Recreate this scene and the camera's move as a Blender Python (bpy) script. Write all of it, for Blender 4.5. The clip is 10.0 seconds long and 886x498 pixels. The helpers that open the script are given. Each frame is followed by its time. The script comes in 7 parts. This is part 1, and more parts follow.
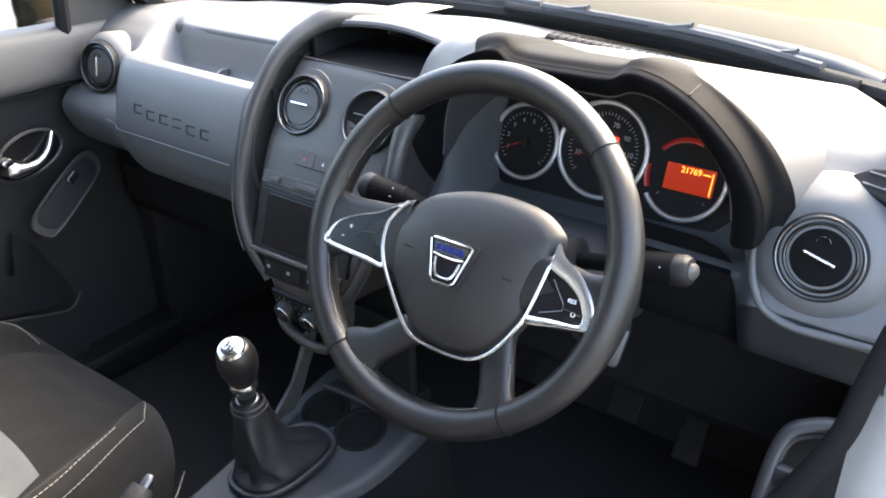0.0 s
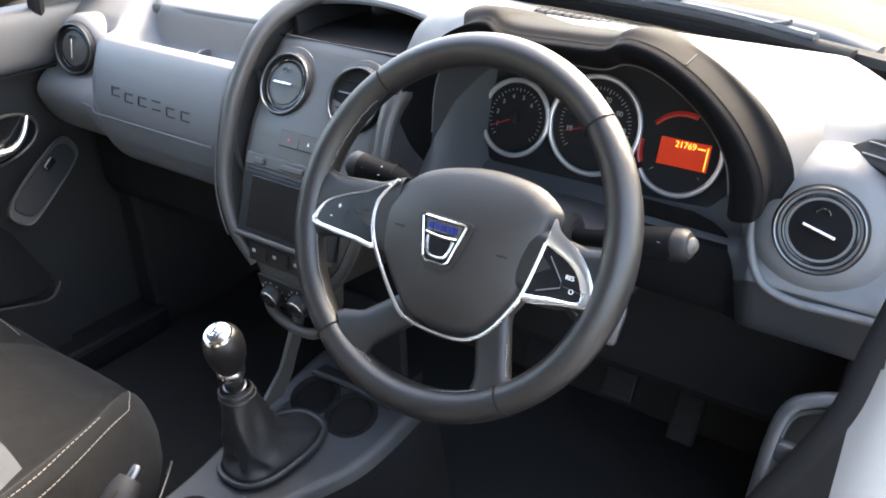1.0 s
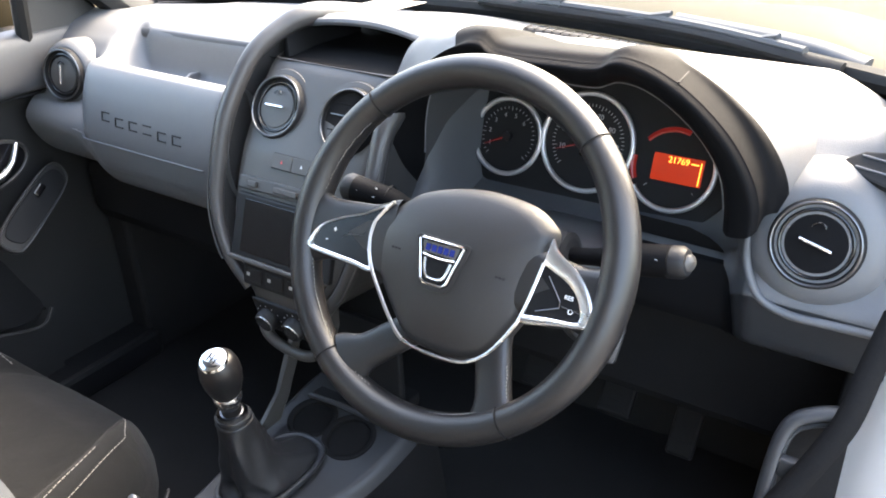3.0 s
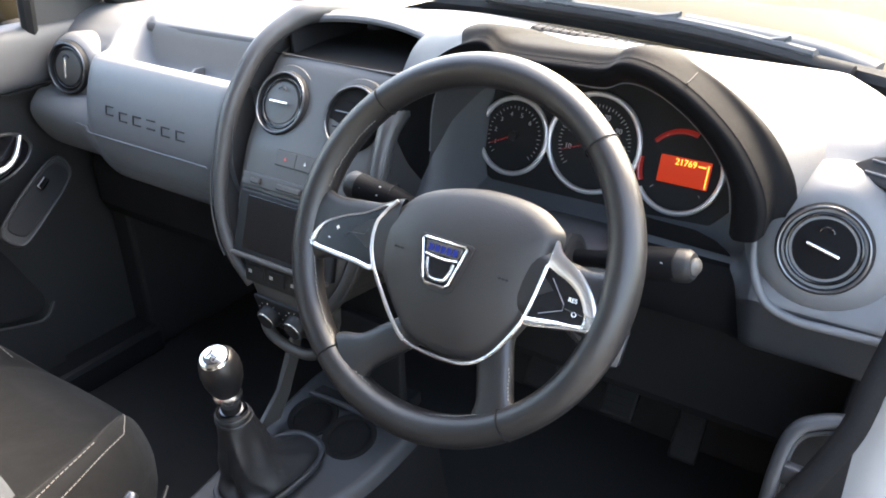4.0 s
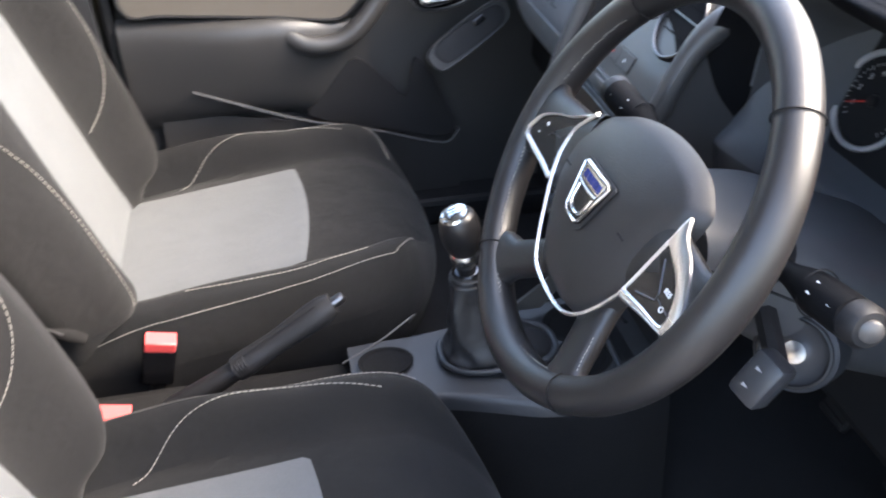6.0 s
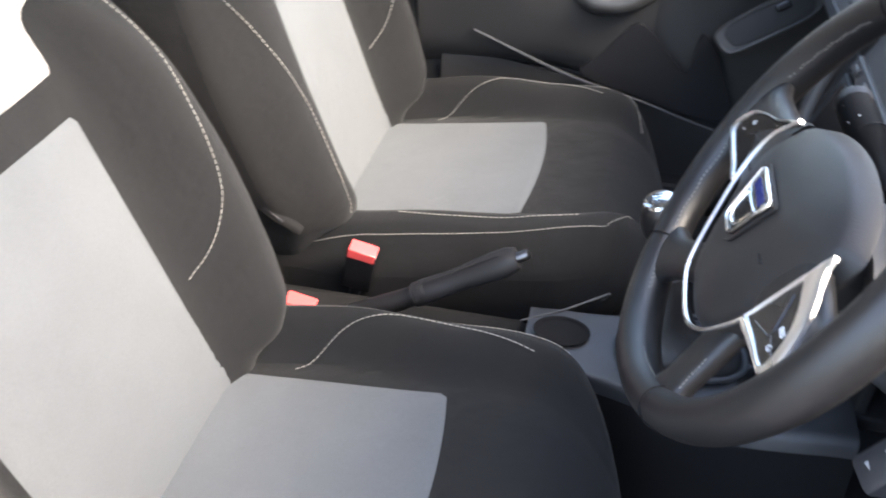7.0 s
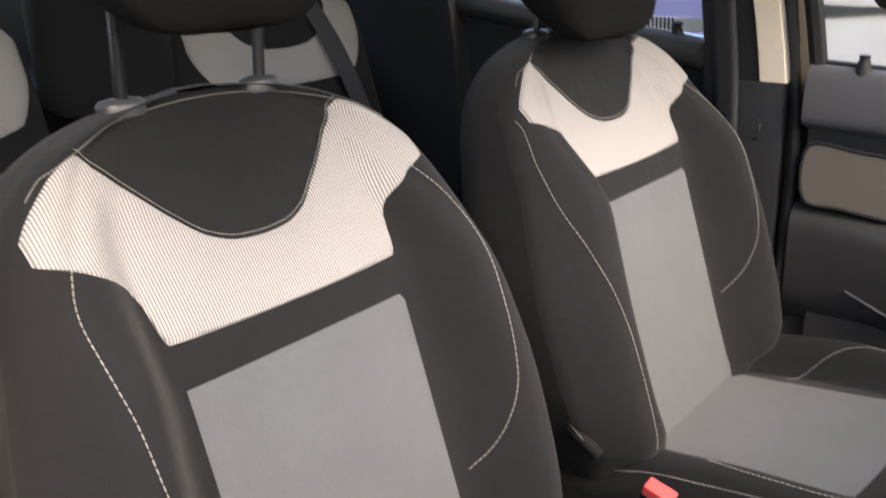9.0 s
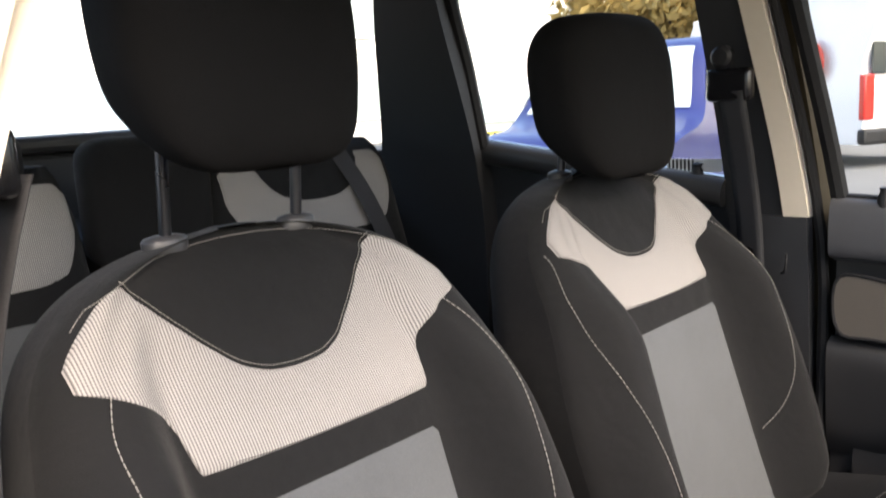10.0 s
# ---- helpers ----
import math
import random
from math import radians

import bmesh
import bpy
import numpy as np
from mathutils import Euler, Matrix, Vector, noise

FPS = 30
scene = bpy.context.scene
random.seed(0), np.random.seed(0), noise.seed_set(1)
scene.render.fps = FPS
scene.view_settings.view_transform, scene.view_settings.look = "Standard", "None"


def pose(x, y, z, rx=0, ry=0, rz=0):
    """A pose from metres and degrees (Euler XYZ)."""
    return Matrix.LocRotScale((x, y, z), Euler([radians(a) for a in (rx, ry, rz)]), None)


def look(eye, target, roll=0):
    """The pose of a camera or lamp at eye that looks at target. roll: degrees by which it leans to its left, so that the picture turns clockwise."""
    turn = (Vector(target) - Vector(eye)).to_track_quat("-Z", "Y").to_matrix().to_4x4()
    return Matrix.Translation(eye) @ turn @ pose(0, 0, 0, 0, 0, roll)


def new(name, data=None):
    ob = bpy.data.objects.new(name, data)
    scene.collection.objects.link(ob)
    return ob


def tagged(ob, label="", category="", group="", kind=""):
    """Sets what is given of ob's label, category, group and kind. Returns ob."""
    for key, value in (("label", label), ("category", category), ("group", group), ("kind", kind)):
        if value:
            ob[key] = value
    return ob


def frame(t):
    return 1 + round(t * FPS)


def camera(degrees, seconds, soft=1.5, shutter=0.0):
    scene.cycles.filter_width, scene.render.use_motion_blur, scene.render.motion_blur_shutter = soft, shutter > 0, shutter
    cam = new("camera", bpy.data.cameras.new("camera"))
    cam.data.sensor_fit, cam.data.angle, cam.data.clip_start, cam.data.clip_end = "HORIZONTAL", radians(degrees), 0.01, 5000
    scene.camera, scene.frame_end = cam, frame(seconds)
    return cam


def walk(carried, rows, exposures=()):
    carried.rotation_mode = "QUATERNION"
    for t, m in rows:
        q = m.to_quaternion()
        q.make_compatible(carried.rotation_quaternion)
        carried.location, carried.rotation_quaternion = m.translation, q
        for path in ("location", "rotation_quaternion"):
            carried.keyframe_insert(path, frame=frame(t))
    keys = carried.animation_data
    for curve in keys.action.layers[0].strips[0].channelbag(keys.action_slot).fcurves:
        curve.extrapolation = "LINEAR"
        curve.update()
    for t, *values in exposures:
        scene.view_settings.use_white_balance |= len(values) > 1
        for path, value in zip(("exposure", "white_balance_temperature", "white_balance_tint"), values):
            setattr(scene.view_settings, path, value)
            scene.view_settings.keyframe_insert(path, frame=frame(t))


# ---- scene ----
cam = camera(54.8, 10.0, 1.8, 0.4)
PATH = [
    (0, (0.829, -0.633, 1.432), (-0.24, 0.773, 0.494), -1.0),
    (0.5, (0.814, -0.625, 1.417), (-0.234, 0.792, 0.471), -1.1),
    (1, (0.81, -0.625, 1.413), (-0.218, 0.793, 0.447), -1.3),
    (1.5, (0.808, -0.627, 1.413), (-0.213, 0.801, 0.456), -1.8),
    (2, (0.803, -0.624, 1.416), (-0.215, 0.81, 0.464), -2.4),
    (2.5, (0.802, -0.625, 1.42), (-0.215, 0.816, 0.478), -2.3),
    (4, (0.797, -0.616, 1.416), (-0.228, 0.821, 0.475), -1.5),
    (4.5, (0.808, -0.593, 1.414), (-0.282, 0.779, 0.449), -0.8),
    (5, (0.881, -0.496, 1.412), (-0.424, 0.638, 0.407), -0.1),
    (5.5, (0.951, -0.379, 1.407), (-0.569, 0.36, 0.338), -0.1),
    (5.7, (0.951, -0.332, 1.392), (-0.621, 0.242, 0.298), -0.3),
    (6.8, (0.952, -0.145, 1.37), (-0.635, -0.388, 0.178), 0.1),
    (7, (0.941, -0.132, 1.368), (-0.62, -0.485, 0.168), 0.4),
    (7.5, (0.922, -0.118, 1.371), (-0.566, -0.702, 0.169), 1.0),
    (8, (0.908, -0.089, 1.362), (-0.531, -0.912, 0.243), 0.6),
    (8.5, (0.899, -0.057, 1.353), (-0.524, -1.128, 0.444), -1.3),
    (9, (0.912, -0.035, 1.34), (-0.494, -1.275, 0.643), -1.7),
    (9.5, (0.92, -0.029, 1.33), (-0.482, -1.354, 0.801), -1.9),
    (10, (0.931, -0.023, 1.314), (-0.51, -1.366, 0.973), -3.3),
]
EXPOSURE = [(0.0, 3.85, 7350, 10), (1.5, 4.13, 7600, 10), (4.5, 4.12, 7450, 10), (5.0, 4.12, 7200, 11), (5.5, 3.98, 6950, 13), (7.0, 3.70, 6800, 11), (8.0, 3.22, 6850, 12), (9.0, 2.58, 6980, 15), (10.0, 2.36, 6900, 13)]
walk(cam, [(t, look(*rest)) for t, *rest in PATH], EXPOSURE)


# world, sun and sky
world = bpy.data.worlds.new("sky")
scene.world = world
world.use_nodes = True
_n = world.node_tree.nodes
_sky = _n.new("ShaderNodeTexSky")
_sky.sky_type = "NISHITA"
_sky.sun_disc = False
_sky.sun_elevation = radians(45)
_sky.sun_rotation = radians(12)
_sky.air_density, _sky.dust_density = 1.0, 4.0
_n["Background"].inputs[1].default_value = 0.16
world.node_tree.links.new(_sky.outputs[0], _n["Background"].inputs[0])
sun_data = bpy.data.lights.new("sun", "SUN")
sun_data.energy, sun_data.angle, sun_data.color = 0.62, radians(25), (1.0, 0.955, 0.90)
sun = new("sun", sun_data)
sun.matrix_world = look((1.0, 4.4, 4.6), (0, 0, 0))


# ---- materials ----
def mat(name, base, rough=0.5, metal=0.0, var=0.12, scale=30.0, bump=0.0, bscale=400.0, coat=0.0, spec=0.5, wear=0.0, soft=0.0):
    """A surface with two scales of colour variation and a fine relief."""
    m = bpy.data.materials.new(name)
    m.use_nodes = True
    t = m.node_tree
    b = t.nodes["Principled BSDF"]
    co = t.nodes.new("ShaderNodeTexCoord")
    big = t.nodes.new("ShaderNodeTexNoise")
    big.inputs["Scale"].default_value = scale * 0.2
    big.inputs["Detail"].default_value = 4
    small = t.nodes.new("ShaderNodeTexNoise")
    small.inputs["Scale"].default_value = scale * 6
    small.inputs["Detail"].default_value = 2
    add = t.nodes.new("ShaderNodeMath")
    add.operation = "ADD"
    half = t.nodes.new("ShaderNodeMath")
    half.operation = "MULTIPLY"
    half.inputs[1].default_value = 0.5
    mix = t.nodes.new("ShaderNodeMix")
    mix.data_type = "RGBA"
    mix.inputs[6].default_value = (*[c * (1 - var) for c in base], 1)
    mix.inputs[7].default_value = (*[min(1, c * (1 + var)) for c in base], 1)
    for n in (big, small):
        t.links.new(co.outputs["Object"], n.inputs["Vector"])
    t.links.new(big.outputs[0], add.inputs[0])
    t.links.new(small.outputs[0], add.inputs[1])
    t.links.new(add.outputs[0], half.inputs[0])
    t.links.new(half.outputs[0], mix.inputs[0])
    t.links.new(mix.outputs[2], b.inputs["Base Color"])
    b.inputs["Metallic"].default_value = metal
    b.inputs["Specular IOR Level"].default_value = spec
    b.inputs["Coat Weight"].default_value = coat
    rr = t.nodes.new("ShaderNodeMapRange")
    rr.inputs[3].default_value = max(0.02, rough - 0.08 - wear)
    rr.inputs[4].default_value = min(1, rough + 0.08)
    t.links.new(big.outputs[0], rr.inputs[0])
    t.links.new(rr.outputs[0], b.inputs["Roughness"])
    if bump:
        g = t.nodes.new("ShaderNodeTexNoise")
        g.inputs["Scale"].default_value = bscale
        g.inputs["Detail"].default_value = 2
        t.links.new(co.outputs["Object"], g.inputs["Vector"])
        bp = t.nodes.new("ShaderNodeBump")
        bp.inputs["Strength"].default_value = bump
        bp.inputs["Distance"].default_value = 0.001
        t.links.new(g.outputs[0], bp.inputs["Height"])
        t.links.new(bp.outputs[0], b.inputs["Normal"])
        if soft:
            # slow unevenness of padded cloth and hide
            g2 = t.nodes.new("ShaderNodeTexNoise")
            g2.inputs["Scale"].default_value = 16
            g2.inputs["Detail"].default_value = 3
            t.links.new(co.outputs["Object"], g2.inputs["Vector"])
            b2 = t.nodes.new("ShaderNodeBump")
            b2.inputs["Strength"].default_value = soft
            b2.inputs["Distance"].default_value = 0.012
            t.links.new(g2.outputs[0], b2.inputs["Height"])
            t.links.new(b2.outputs[0], bp.inputs["Normal"])
    return m


def ribbed(name, light, dark, axis, pitch, share, rough=0.85, bump=0.5):
    """A knitted cloth with fine ribs across one axis, broken by the weave across them."""
    m = mat(name, light, rough, var=0.1, scale=60, spec=0.25)
    t = m.node_tree
    b = t.nodes["Principled BSDF"]
    co = t.nodes.new("ShaderNodeTexCoord")
    w = t.nodes.new("ShaderNodeTexWave")
    w.bands_direction = axis
    w.inputs["Scale"].default_value = 2 * math.pi / (20 * pitch)
    w.inputs["Distortion"].default_value = 0.6
    w.inputs["Detail Scale"].default_value = 40
    w2 = t.nodes.new("ShaderNodeTexWave")
    w2.bands_direction = "Z"
    w2.inputs["Scale"].default_value = 2 * math.pi / (20 * pitch * 0.7)
    mul = t.nodes.new("ShaderNodeMath")
    mul.operation = "MULTIPLY_ADD"
    mul.inputs[1].default_value = 0.35
    ramp = t.nodes.new("ShaderNodeMapRange")
    ramp.inputs[1].default_value, ramp.inputs[2].default_value = share, share + 0.5
    mix = t.nodes.new("ShaderNodeMix")
    mix.data_type = "RGBA"
    mix.inputs[6].default_value = (*dark, 1)
    old = b.inputs["Base Color"].links[0].from_socket
    for n in (w, w2):
        t.links.new(co.outputs["Object"], n.inputs["Vector"])
    t.links.new(w2.outputs["Fac"], mul.inputs[0])
    t.links.new(w.outputs["Fac"], mul.inputs[2])
    t.links.new(mul.outputs[0], ramp.inputs[0])
    t.links.new(ramp.outputs[0], mix.inputs[0])
    t.links.new(old, mix.inputs[7])
    t.links.new(mix.outputs[2], b.inputs["Base Color"])
    bp = t.nodes.new("ShaderNodeBump")
    bp.inputs["Strength"].default_value = bump
    bp.inputs["Distance"].default_value = 0.0012
    t.links.new(mul.outputs[0], bp.inputs["Height"])
    t.links.new(bp.outputs[0], b.inputs["Normal"])
    return m


def glowing(name, colour, strength):
    m = bpy.data.materials.new(name)
    m.use_nodes = True
    b = m.node_tree.nodes["Principled BSDF"]
    b.inputs["Base Color"].default_value = (*[c * 0.3 for c in colour], 1)
    b.inputs["Roughness"].default_value = 0.3
    b.inputs["Emission Color"].default_value = (*colour, 1)
    b.inputs["Emission Strength"].default_value = strength
    return m


def pane_glass(name, tint=(0.93, 0.96, 0.95), gloss=1.0):
    m = bpy.data.materials.new(name)
    m.use_nodes = True
    t = m.node_tree
    t.nodes.remove(t.nodes["Principled BSDF"])
    out = t.nodes["Material Output"]
    clear = t.nodes.new("ShaderNodeBsdfTransparent")
    clear.inputs[0].default_value = (*tint, 1)
    shine = t.nodes.new("ShaderNodeBsdfGlossy")
    shine.inputs["Roughness"].default_value = 0.02
    f = t.nodes.new("ShaderNodeLayerWeight")
    f.inputs[0].default_value = 0.5
    p5 = t.nodes.new("ShaderNodeMath")
    p5.operation = "POWER"
    p5.inputs[1].default_value = 5.0
    k = t.nodes.new("ShaderNodeMath")
    k.operation = "MULTIPLY_ADD"
    k.inputs[1].default_value = 0.9 * gloss
    k.inputs[2].default_value = 0.04 * gloss
    mix = t.nodes.new("ShaderNodeMixShader")
    t.links.new(f.outputs["Facing"], p5.inputs[0])
    t.links.new(p5.outputs[0], k.inputs[0])
    t.links.new(k.outputs[0], mix.inputs[0])
    t.links.new(clear.outputs[0], mix.inputs[1])
    t.links.new(shine.outputs[0], mix.inputs[2])
    t.links.new(mix.outputs[0], out.inputs["Surface"])
    return m


DASH = mat("dash_plastic", (0.104, 0.107, 0.113), 0.52, var=0.1, scale=20, bump=0.35, bscale=900)
DARKDASH = mat("dark_dash_plastic", (0.046, 0.047, 0.050), 0.5, var=0.1, scale=18, bump=0.3, bscale=900)
DASHLOW = mat("lower_dash_plastic", (0.101, 0.105, 0.112), 0.46, var=0.1, scale=18, bump=0.3, bscale=900)
COWL = mat("cowl_plastic", (0.068, 0.071, 0.077), 0.5, var=0.1, scale=18, bump=0.3, bscale=900)
STACK = mat("stack_plastic", (0.048, 0.0455, 0.0435), 0.38, var=0.08, scale=20, bump=0.15, bscale=1200)
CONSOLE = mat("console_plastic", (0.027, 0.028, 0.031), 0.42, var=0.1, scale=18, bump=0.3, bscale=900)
SOFT = mat("soft_black_plastic", (0.010, 0.010, 0.011), 0.5, var=0.15, scale=25, bump=0.3, bscale=800, spec=0.3)
BLACK = mat("gloss_black_plastic", (0.006, 0.006, 0.007), 0.24, var=0.1, scale=10)
MATT = mat("matt_black", (0.010, 0.010, 0.011), 0.72, var=0.2, scale=30, bump=0.2, spec=0.25)
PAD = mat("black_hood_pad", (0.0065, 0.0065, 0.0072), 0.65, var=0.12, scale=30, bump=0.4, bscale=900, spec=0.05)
ARCH = mat("dark_arch_plastic", (0.040, 0.039, 0.039), 0.36, var=0.08, scale=20, bump=0.15, bscale=1200)
CARPET = mat("carpet", (0.023, 0.0222, 0.0225), 0.95, var=0.35, scale=80, bump=0.8, bscale=700, spec=0.1)
LEATHER = mat("black_leather", (0.0118, 0.0112, 0.0116), 0.35, var=0.12, scale=40, bump=0.22, bscale=1500)
AIRBAG = mat("airbag_cover", (0.0160, 0.0150, 0.0148), 0.46, var=0.08, scale=30, bump=0.3, bscale=1000)
BOOT = mat("boot_leatherette", (0.019, 0.0185, 0.0195), 0.48, var=0.12, scale=30, bump=0.3, bscale=600, soft=0.4)
CHROME = mat("chrome", (0.80, 0.79, 0.78), 0.17, 1.0, var=0.03, scale=10)
SATIN = mat("satin_chrome", (0.86, 0.86, 0.87), 0.26, 1.0, var=0.05, scale=12)
STEEL = mat("dark_steel", (0.12, 0.12, 0.13), 0.3, 1.0, var=0.1)
CLOTH = mat("black_seat_cloth", (0.0085, 0.0085, 0.0089), 0.9, var=0.22, scale=60, bump=0.6, bscale=1100, spec=0.15, soft=0.35)
GREY = mat("grey_seat_cloth", (0.078, 0.083, 0.088), 0.9, var=0.2, scale=60, bump=0.5, bscale=1400, spec=0.2, soft=0.22)
PALE = ribbed("pale_rib_cloth", (0.305, 0.290, 0.277), (0.105, 0.099, 0.096), "X", 0.0034, 0.28)
# Headrests have their own cloth, darkened further for the shade under the roof.
HEADCLOTH = mat("headrest_cloth", (0.0062, 0.0060, 0.0060), 0.9, var=0.2, scale=60, bump=0.5, bscale=1100, spec=0.1, soft=0.3)
THREAD = mat("pale_thread", (0.22, 0.21, 0.19), 0.8, var=0.1, scale=100)
for cloth in (CLOTH, GREY):
    bsdf = cloth.node_tree.nodes["Principled BSDF"]
    bsdf.inputs["Sheen Weight"].default_value = 0.05
    bsdf.inputs["Sheen Roughness"].default_value = 0.5
COLLAR = mat("grey_collar_plastic", (0.036, 0.036, 0.038), 0.4, var=0.06, scale=20)
DOORGREY = mat("door_plastic", (0.026, 0.0256, 0.0255), 0.42, var=0.1, scale=20, bump=0.3, bscale=900)
BEIGE = mat("door_cloth", (0.088, 0.079, 0.067), 0.9, var=0.1, scale=50, bump=0.5, bscale=900, spec=0.2)
PAINT = mat("bronze_paint", (0.027, 0.0235, 0.016), 0.6, 0.0, var=0.06, scale=10, spec=0.02)
TRIM = mat("pillar_trim", (0.62, 0.55, 0.44), 0.5, var=0.06, scale=12, bump=0.2, bscale=900)
PILLAR = mat("dark_pillar_trim", (0.018, 0.019, 0.021), 0.55, var=0.12, scale=20, bump=0.3, bscale=900)
LINING = mat("roof_lining", (0.35, 0.34, 0.32), 0.95, var=0.08, scale=40, bump=0.4, bscale=700, spec=0.1)
# Pale copy of the bronze paint: the bright light on the post is in the colour.
LITPAINT = mat("post_paint", (0.42, 0.40, 0.385), 0.45, var=0.05, scale=8)
RUBBER = mat("rubber", (0.010, 0.010, 0.0105), 0.65, var=0.2, scale=40, bump=0.2, spec=0.25)
COLLAR2 = mat("grey_trim_plastic", (0.034, 0.035, 0.038), 0.5, var=0.08, scale=20)
# Dull black; on the console sides it stands in for footwell shade.
DULLBLACK = mat("dull_black", (0.012, 0.0117, 0.012), 0.95, var=0.4, scale=60, bump=0.5, bscale=600, spec=0.05)
WEBBING = ribbed("belt_webbing", (0.03, 0.03, 0.032), (0.018, 0.018, 0.02), "Z", 0.002, 0.1, rough=0.6, bump=0.4)
DIALRING = mat("pale_dial_ring", (0.62, 0.62, 0.63), 0.42, 0.75, var=0.05, scale=12)
RED = mat("red_plastic", (0.62, 0.07, 0.065), 0.4, var=0.06, scale=20)
BLUE = mat("blue_paint", (0.010, 0.014, 0.095), 0.35, 0.0, var=0.05, scale=5, coat=0.25)
WHITE = mat("white_paint", (0.78, 0.78, 0.77), 0.35, var=0.04, scale=4, coat=0.5)
INK = mat("white_marking", (0.75, 0.75, 0.75), 0.6, var=0.04)
DIALINK = mat("dial_marking", (0.30, 0.30, 0.30), 0.6, var=0.04)
# Black wiper plastic; the blue-grey colour stands in for the sheen of the sky.
WIPER = mat("sky_sheen_wiper", (0.042, 0.047, 0.054), 0.6, var=0.2, scale=20)
RINGMET = mat("dull_metal", (0.15, 0.15, 0.155), 0.34, 1.0, var=0.06, scale=12)
LOGOBLUE = mat("blue_enamel", (0.012, 0.020, 0.12), 0.25, var=0.05)
GLASS = pane_glass("clear_glass")
LCD = glowing("orange_display", (0.60, 0.04, 0.010), 0.038)
DIGIT = glowing("display_digit", (1.0, 0.32, 0.05), 0.26)
REDLAMP = glowing("red_lamp", (0.9, 0.03, 0.015), 0.28)
REDARC = glowing("red_scale", (0.36, 0.025, 0.022), 0.02)
GREENLAMP = glowing("green_lamp", (0.02, 0.5, 0.08), 0.15)


# ---- mesh tools ----
BASE = {}


def thing(name, loc, label, category, group=""):
    ob = new(name)
    ob.location = loc
    ob.empty_display_size = 0.05
    BASE[ob.name] = Vector(loc)
    return tagged(ob, label, category, group)


def finish(name, bm, material, sharp=40):
    bmesh.ops.recalc_face_normals(bm, faces=bm.faces)
    me = bpy.data.meshes.new(name)
    bm.to_mesh(me)
    bm.free()
    me.materials.append(material)
    me.shade_smooth()
    me.set_sharp_from_angle(angle=radians(sharp))
    # broad flat faces stay flat between their rounded edges
    sizes = sorted(p.area for p in me.polygons)
    wide = 10 * sizes[len(sizes) // 2] if len(sizes) <= 110 else 1e9
    for p in me.polygons:
        if len(p.vertices) > 8 or p.area > wide:
            p.use_smooth = False
    return me


def part(name, bm, material, parent=None, label="", sharp=40):
    """One mesh object, built in the world's own coordinates, under a thing or a part."""
    ob = new(name, finish(name, bm, material, sharp))
    if parent is not None:
        ob.parent = parent
        if parent.name in BASE:
            ob.location = -BASE[parent.name]
    return tagged(ob, label) if label else ob


def structure(name, bm, material, label="", sharp=40):
    return tagged(new(name, finish(name, bm, material, sharp)), label, kind="structure")


def grid(f, nu, nv, cu=False, cv=False, bm=None):
    """A sheet of points f(u, v), u and v from 0 to 1; cu, cv: closed that way round."""
    bm = bm or bmesh.new()
    ku, kv = nu if cu else nu + 1, nv if cv else nv + 1
    vs = [[bm.verts.new(f(i / nu, j / nv)) for j in range(kv)] for i in range(ku)]
    for i in range(nu):
        for j in range(nv):
            a, b = vs[i][j], vs[(i + 1) % ku][j]
            c, d = vs[(i + 1) % ku][(j + 1) % kv], vs[i][(j + 1) % kv]
            try:
                bm.faces.new((a, b, c, d))
            except ValueError:
                pass
    return bm, vs


def cap(bm, ring):
    try:
        bm.faces.new(ring)
    except ValueError:
        pass


def box(a, b, bevel=0.0, m=None, seg=2, bm=None):
    bm2 = bmesh.new()
    bmesh.ops.create_cube(bm2, size=1)
    for v in bm2.verts:
        v.co = Vector([(a[i] + b[i]) / 2 + v.co[i] * (b[i] - a[i]) for i in range(3)])
    if bevel:
        bmesh.ops.bevel(bm2, geom=bm2.edges[:], offset=bevel, segments=seg, profile=0.5, affect="EDGES")
    if m is not None:
        bmesh.ops.transform(bm2, matrix=m, verts=bm2.verts)
    return merge(bm, bm2) if bm else bm2


def merge(bm, other):
    me = bpy.data.meshes.new("tmp")
    other.to_mesh(me)
    other.free()
    bm.from_mesh(me)
    bpy.data.meshes.remove(me)
    return bm


def prism(poly, m, depth, bevel=0.0, seg=2):
    """A flat outline (x, y) in the plane of m, given depth along m's z from 0."""
    bm = bmesh.new()
    low = [bm.verts.new(m @ Vector((x, y, 0))) for x, y in poly]
    top = [bm.verts.new(m @ Vector((x, y, depth))) for x, y in poly]
    n = len(poly)
    bm.faces.new(low[::-1])
    face = bm.faces.new(top)
    for i in range(n):
        bm.faces.new((low[i], low[(i + 1) % n], top[(i + 1) % n], top[i]))
    if bevel:
        bmesh.ops.bevel(bm, geom=list(face.edges), offset=bevel, segments=seg, profile=0.5, affect="EDGES")
    return bm


def smooth_line(pts, n, closed=False):
    """n points along a Catmull-Rom curve through pts."""
    p = [Vector(q) for q in pts]
    k = len(p)
    spans = k if closed else k - 1
    out = []
    for i in range(n):
        s = i / n * spans if closed else i / (n - 1) * spans
        j = min(int(s), spans - 1)
        f = s - j
        if closed:
            a, b, c, d = p[j - 1], p[j], p[(j + 1) % k], p[(j + 2) % k]
        else:
            b, c = p[j], p[j + 1]
            a = p[j - 1] if j else b + (b - c)
            d = p[j + 2] if j + 2 < k else c + (c - b)
        out.append(0.5 * ((2 * b) + (c - a) * f + (2 * a - 5 * b + 4 * c - d) * f * f + (3 * b - a - 3 * c + d) * f**3))
    return out


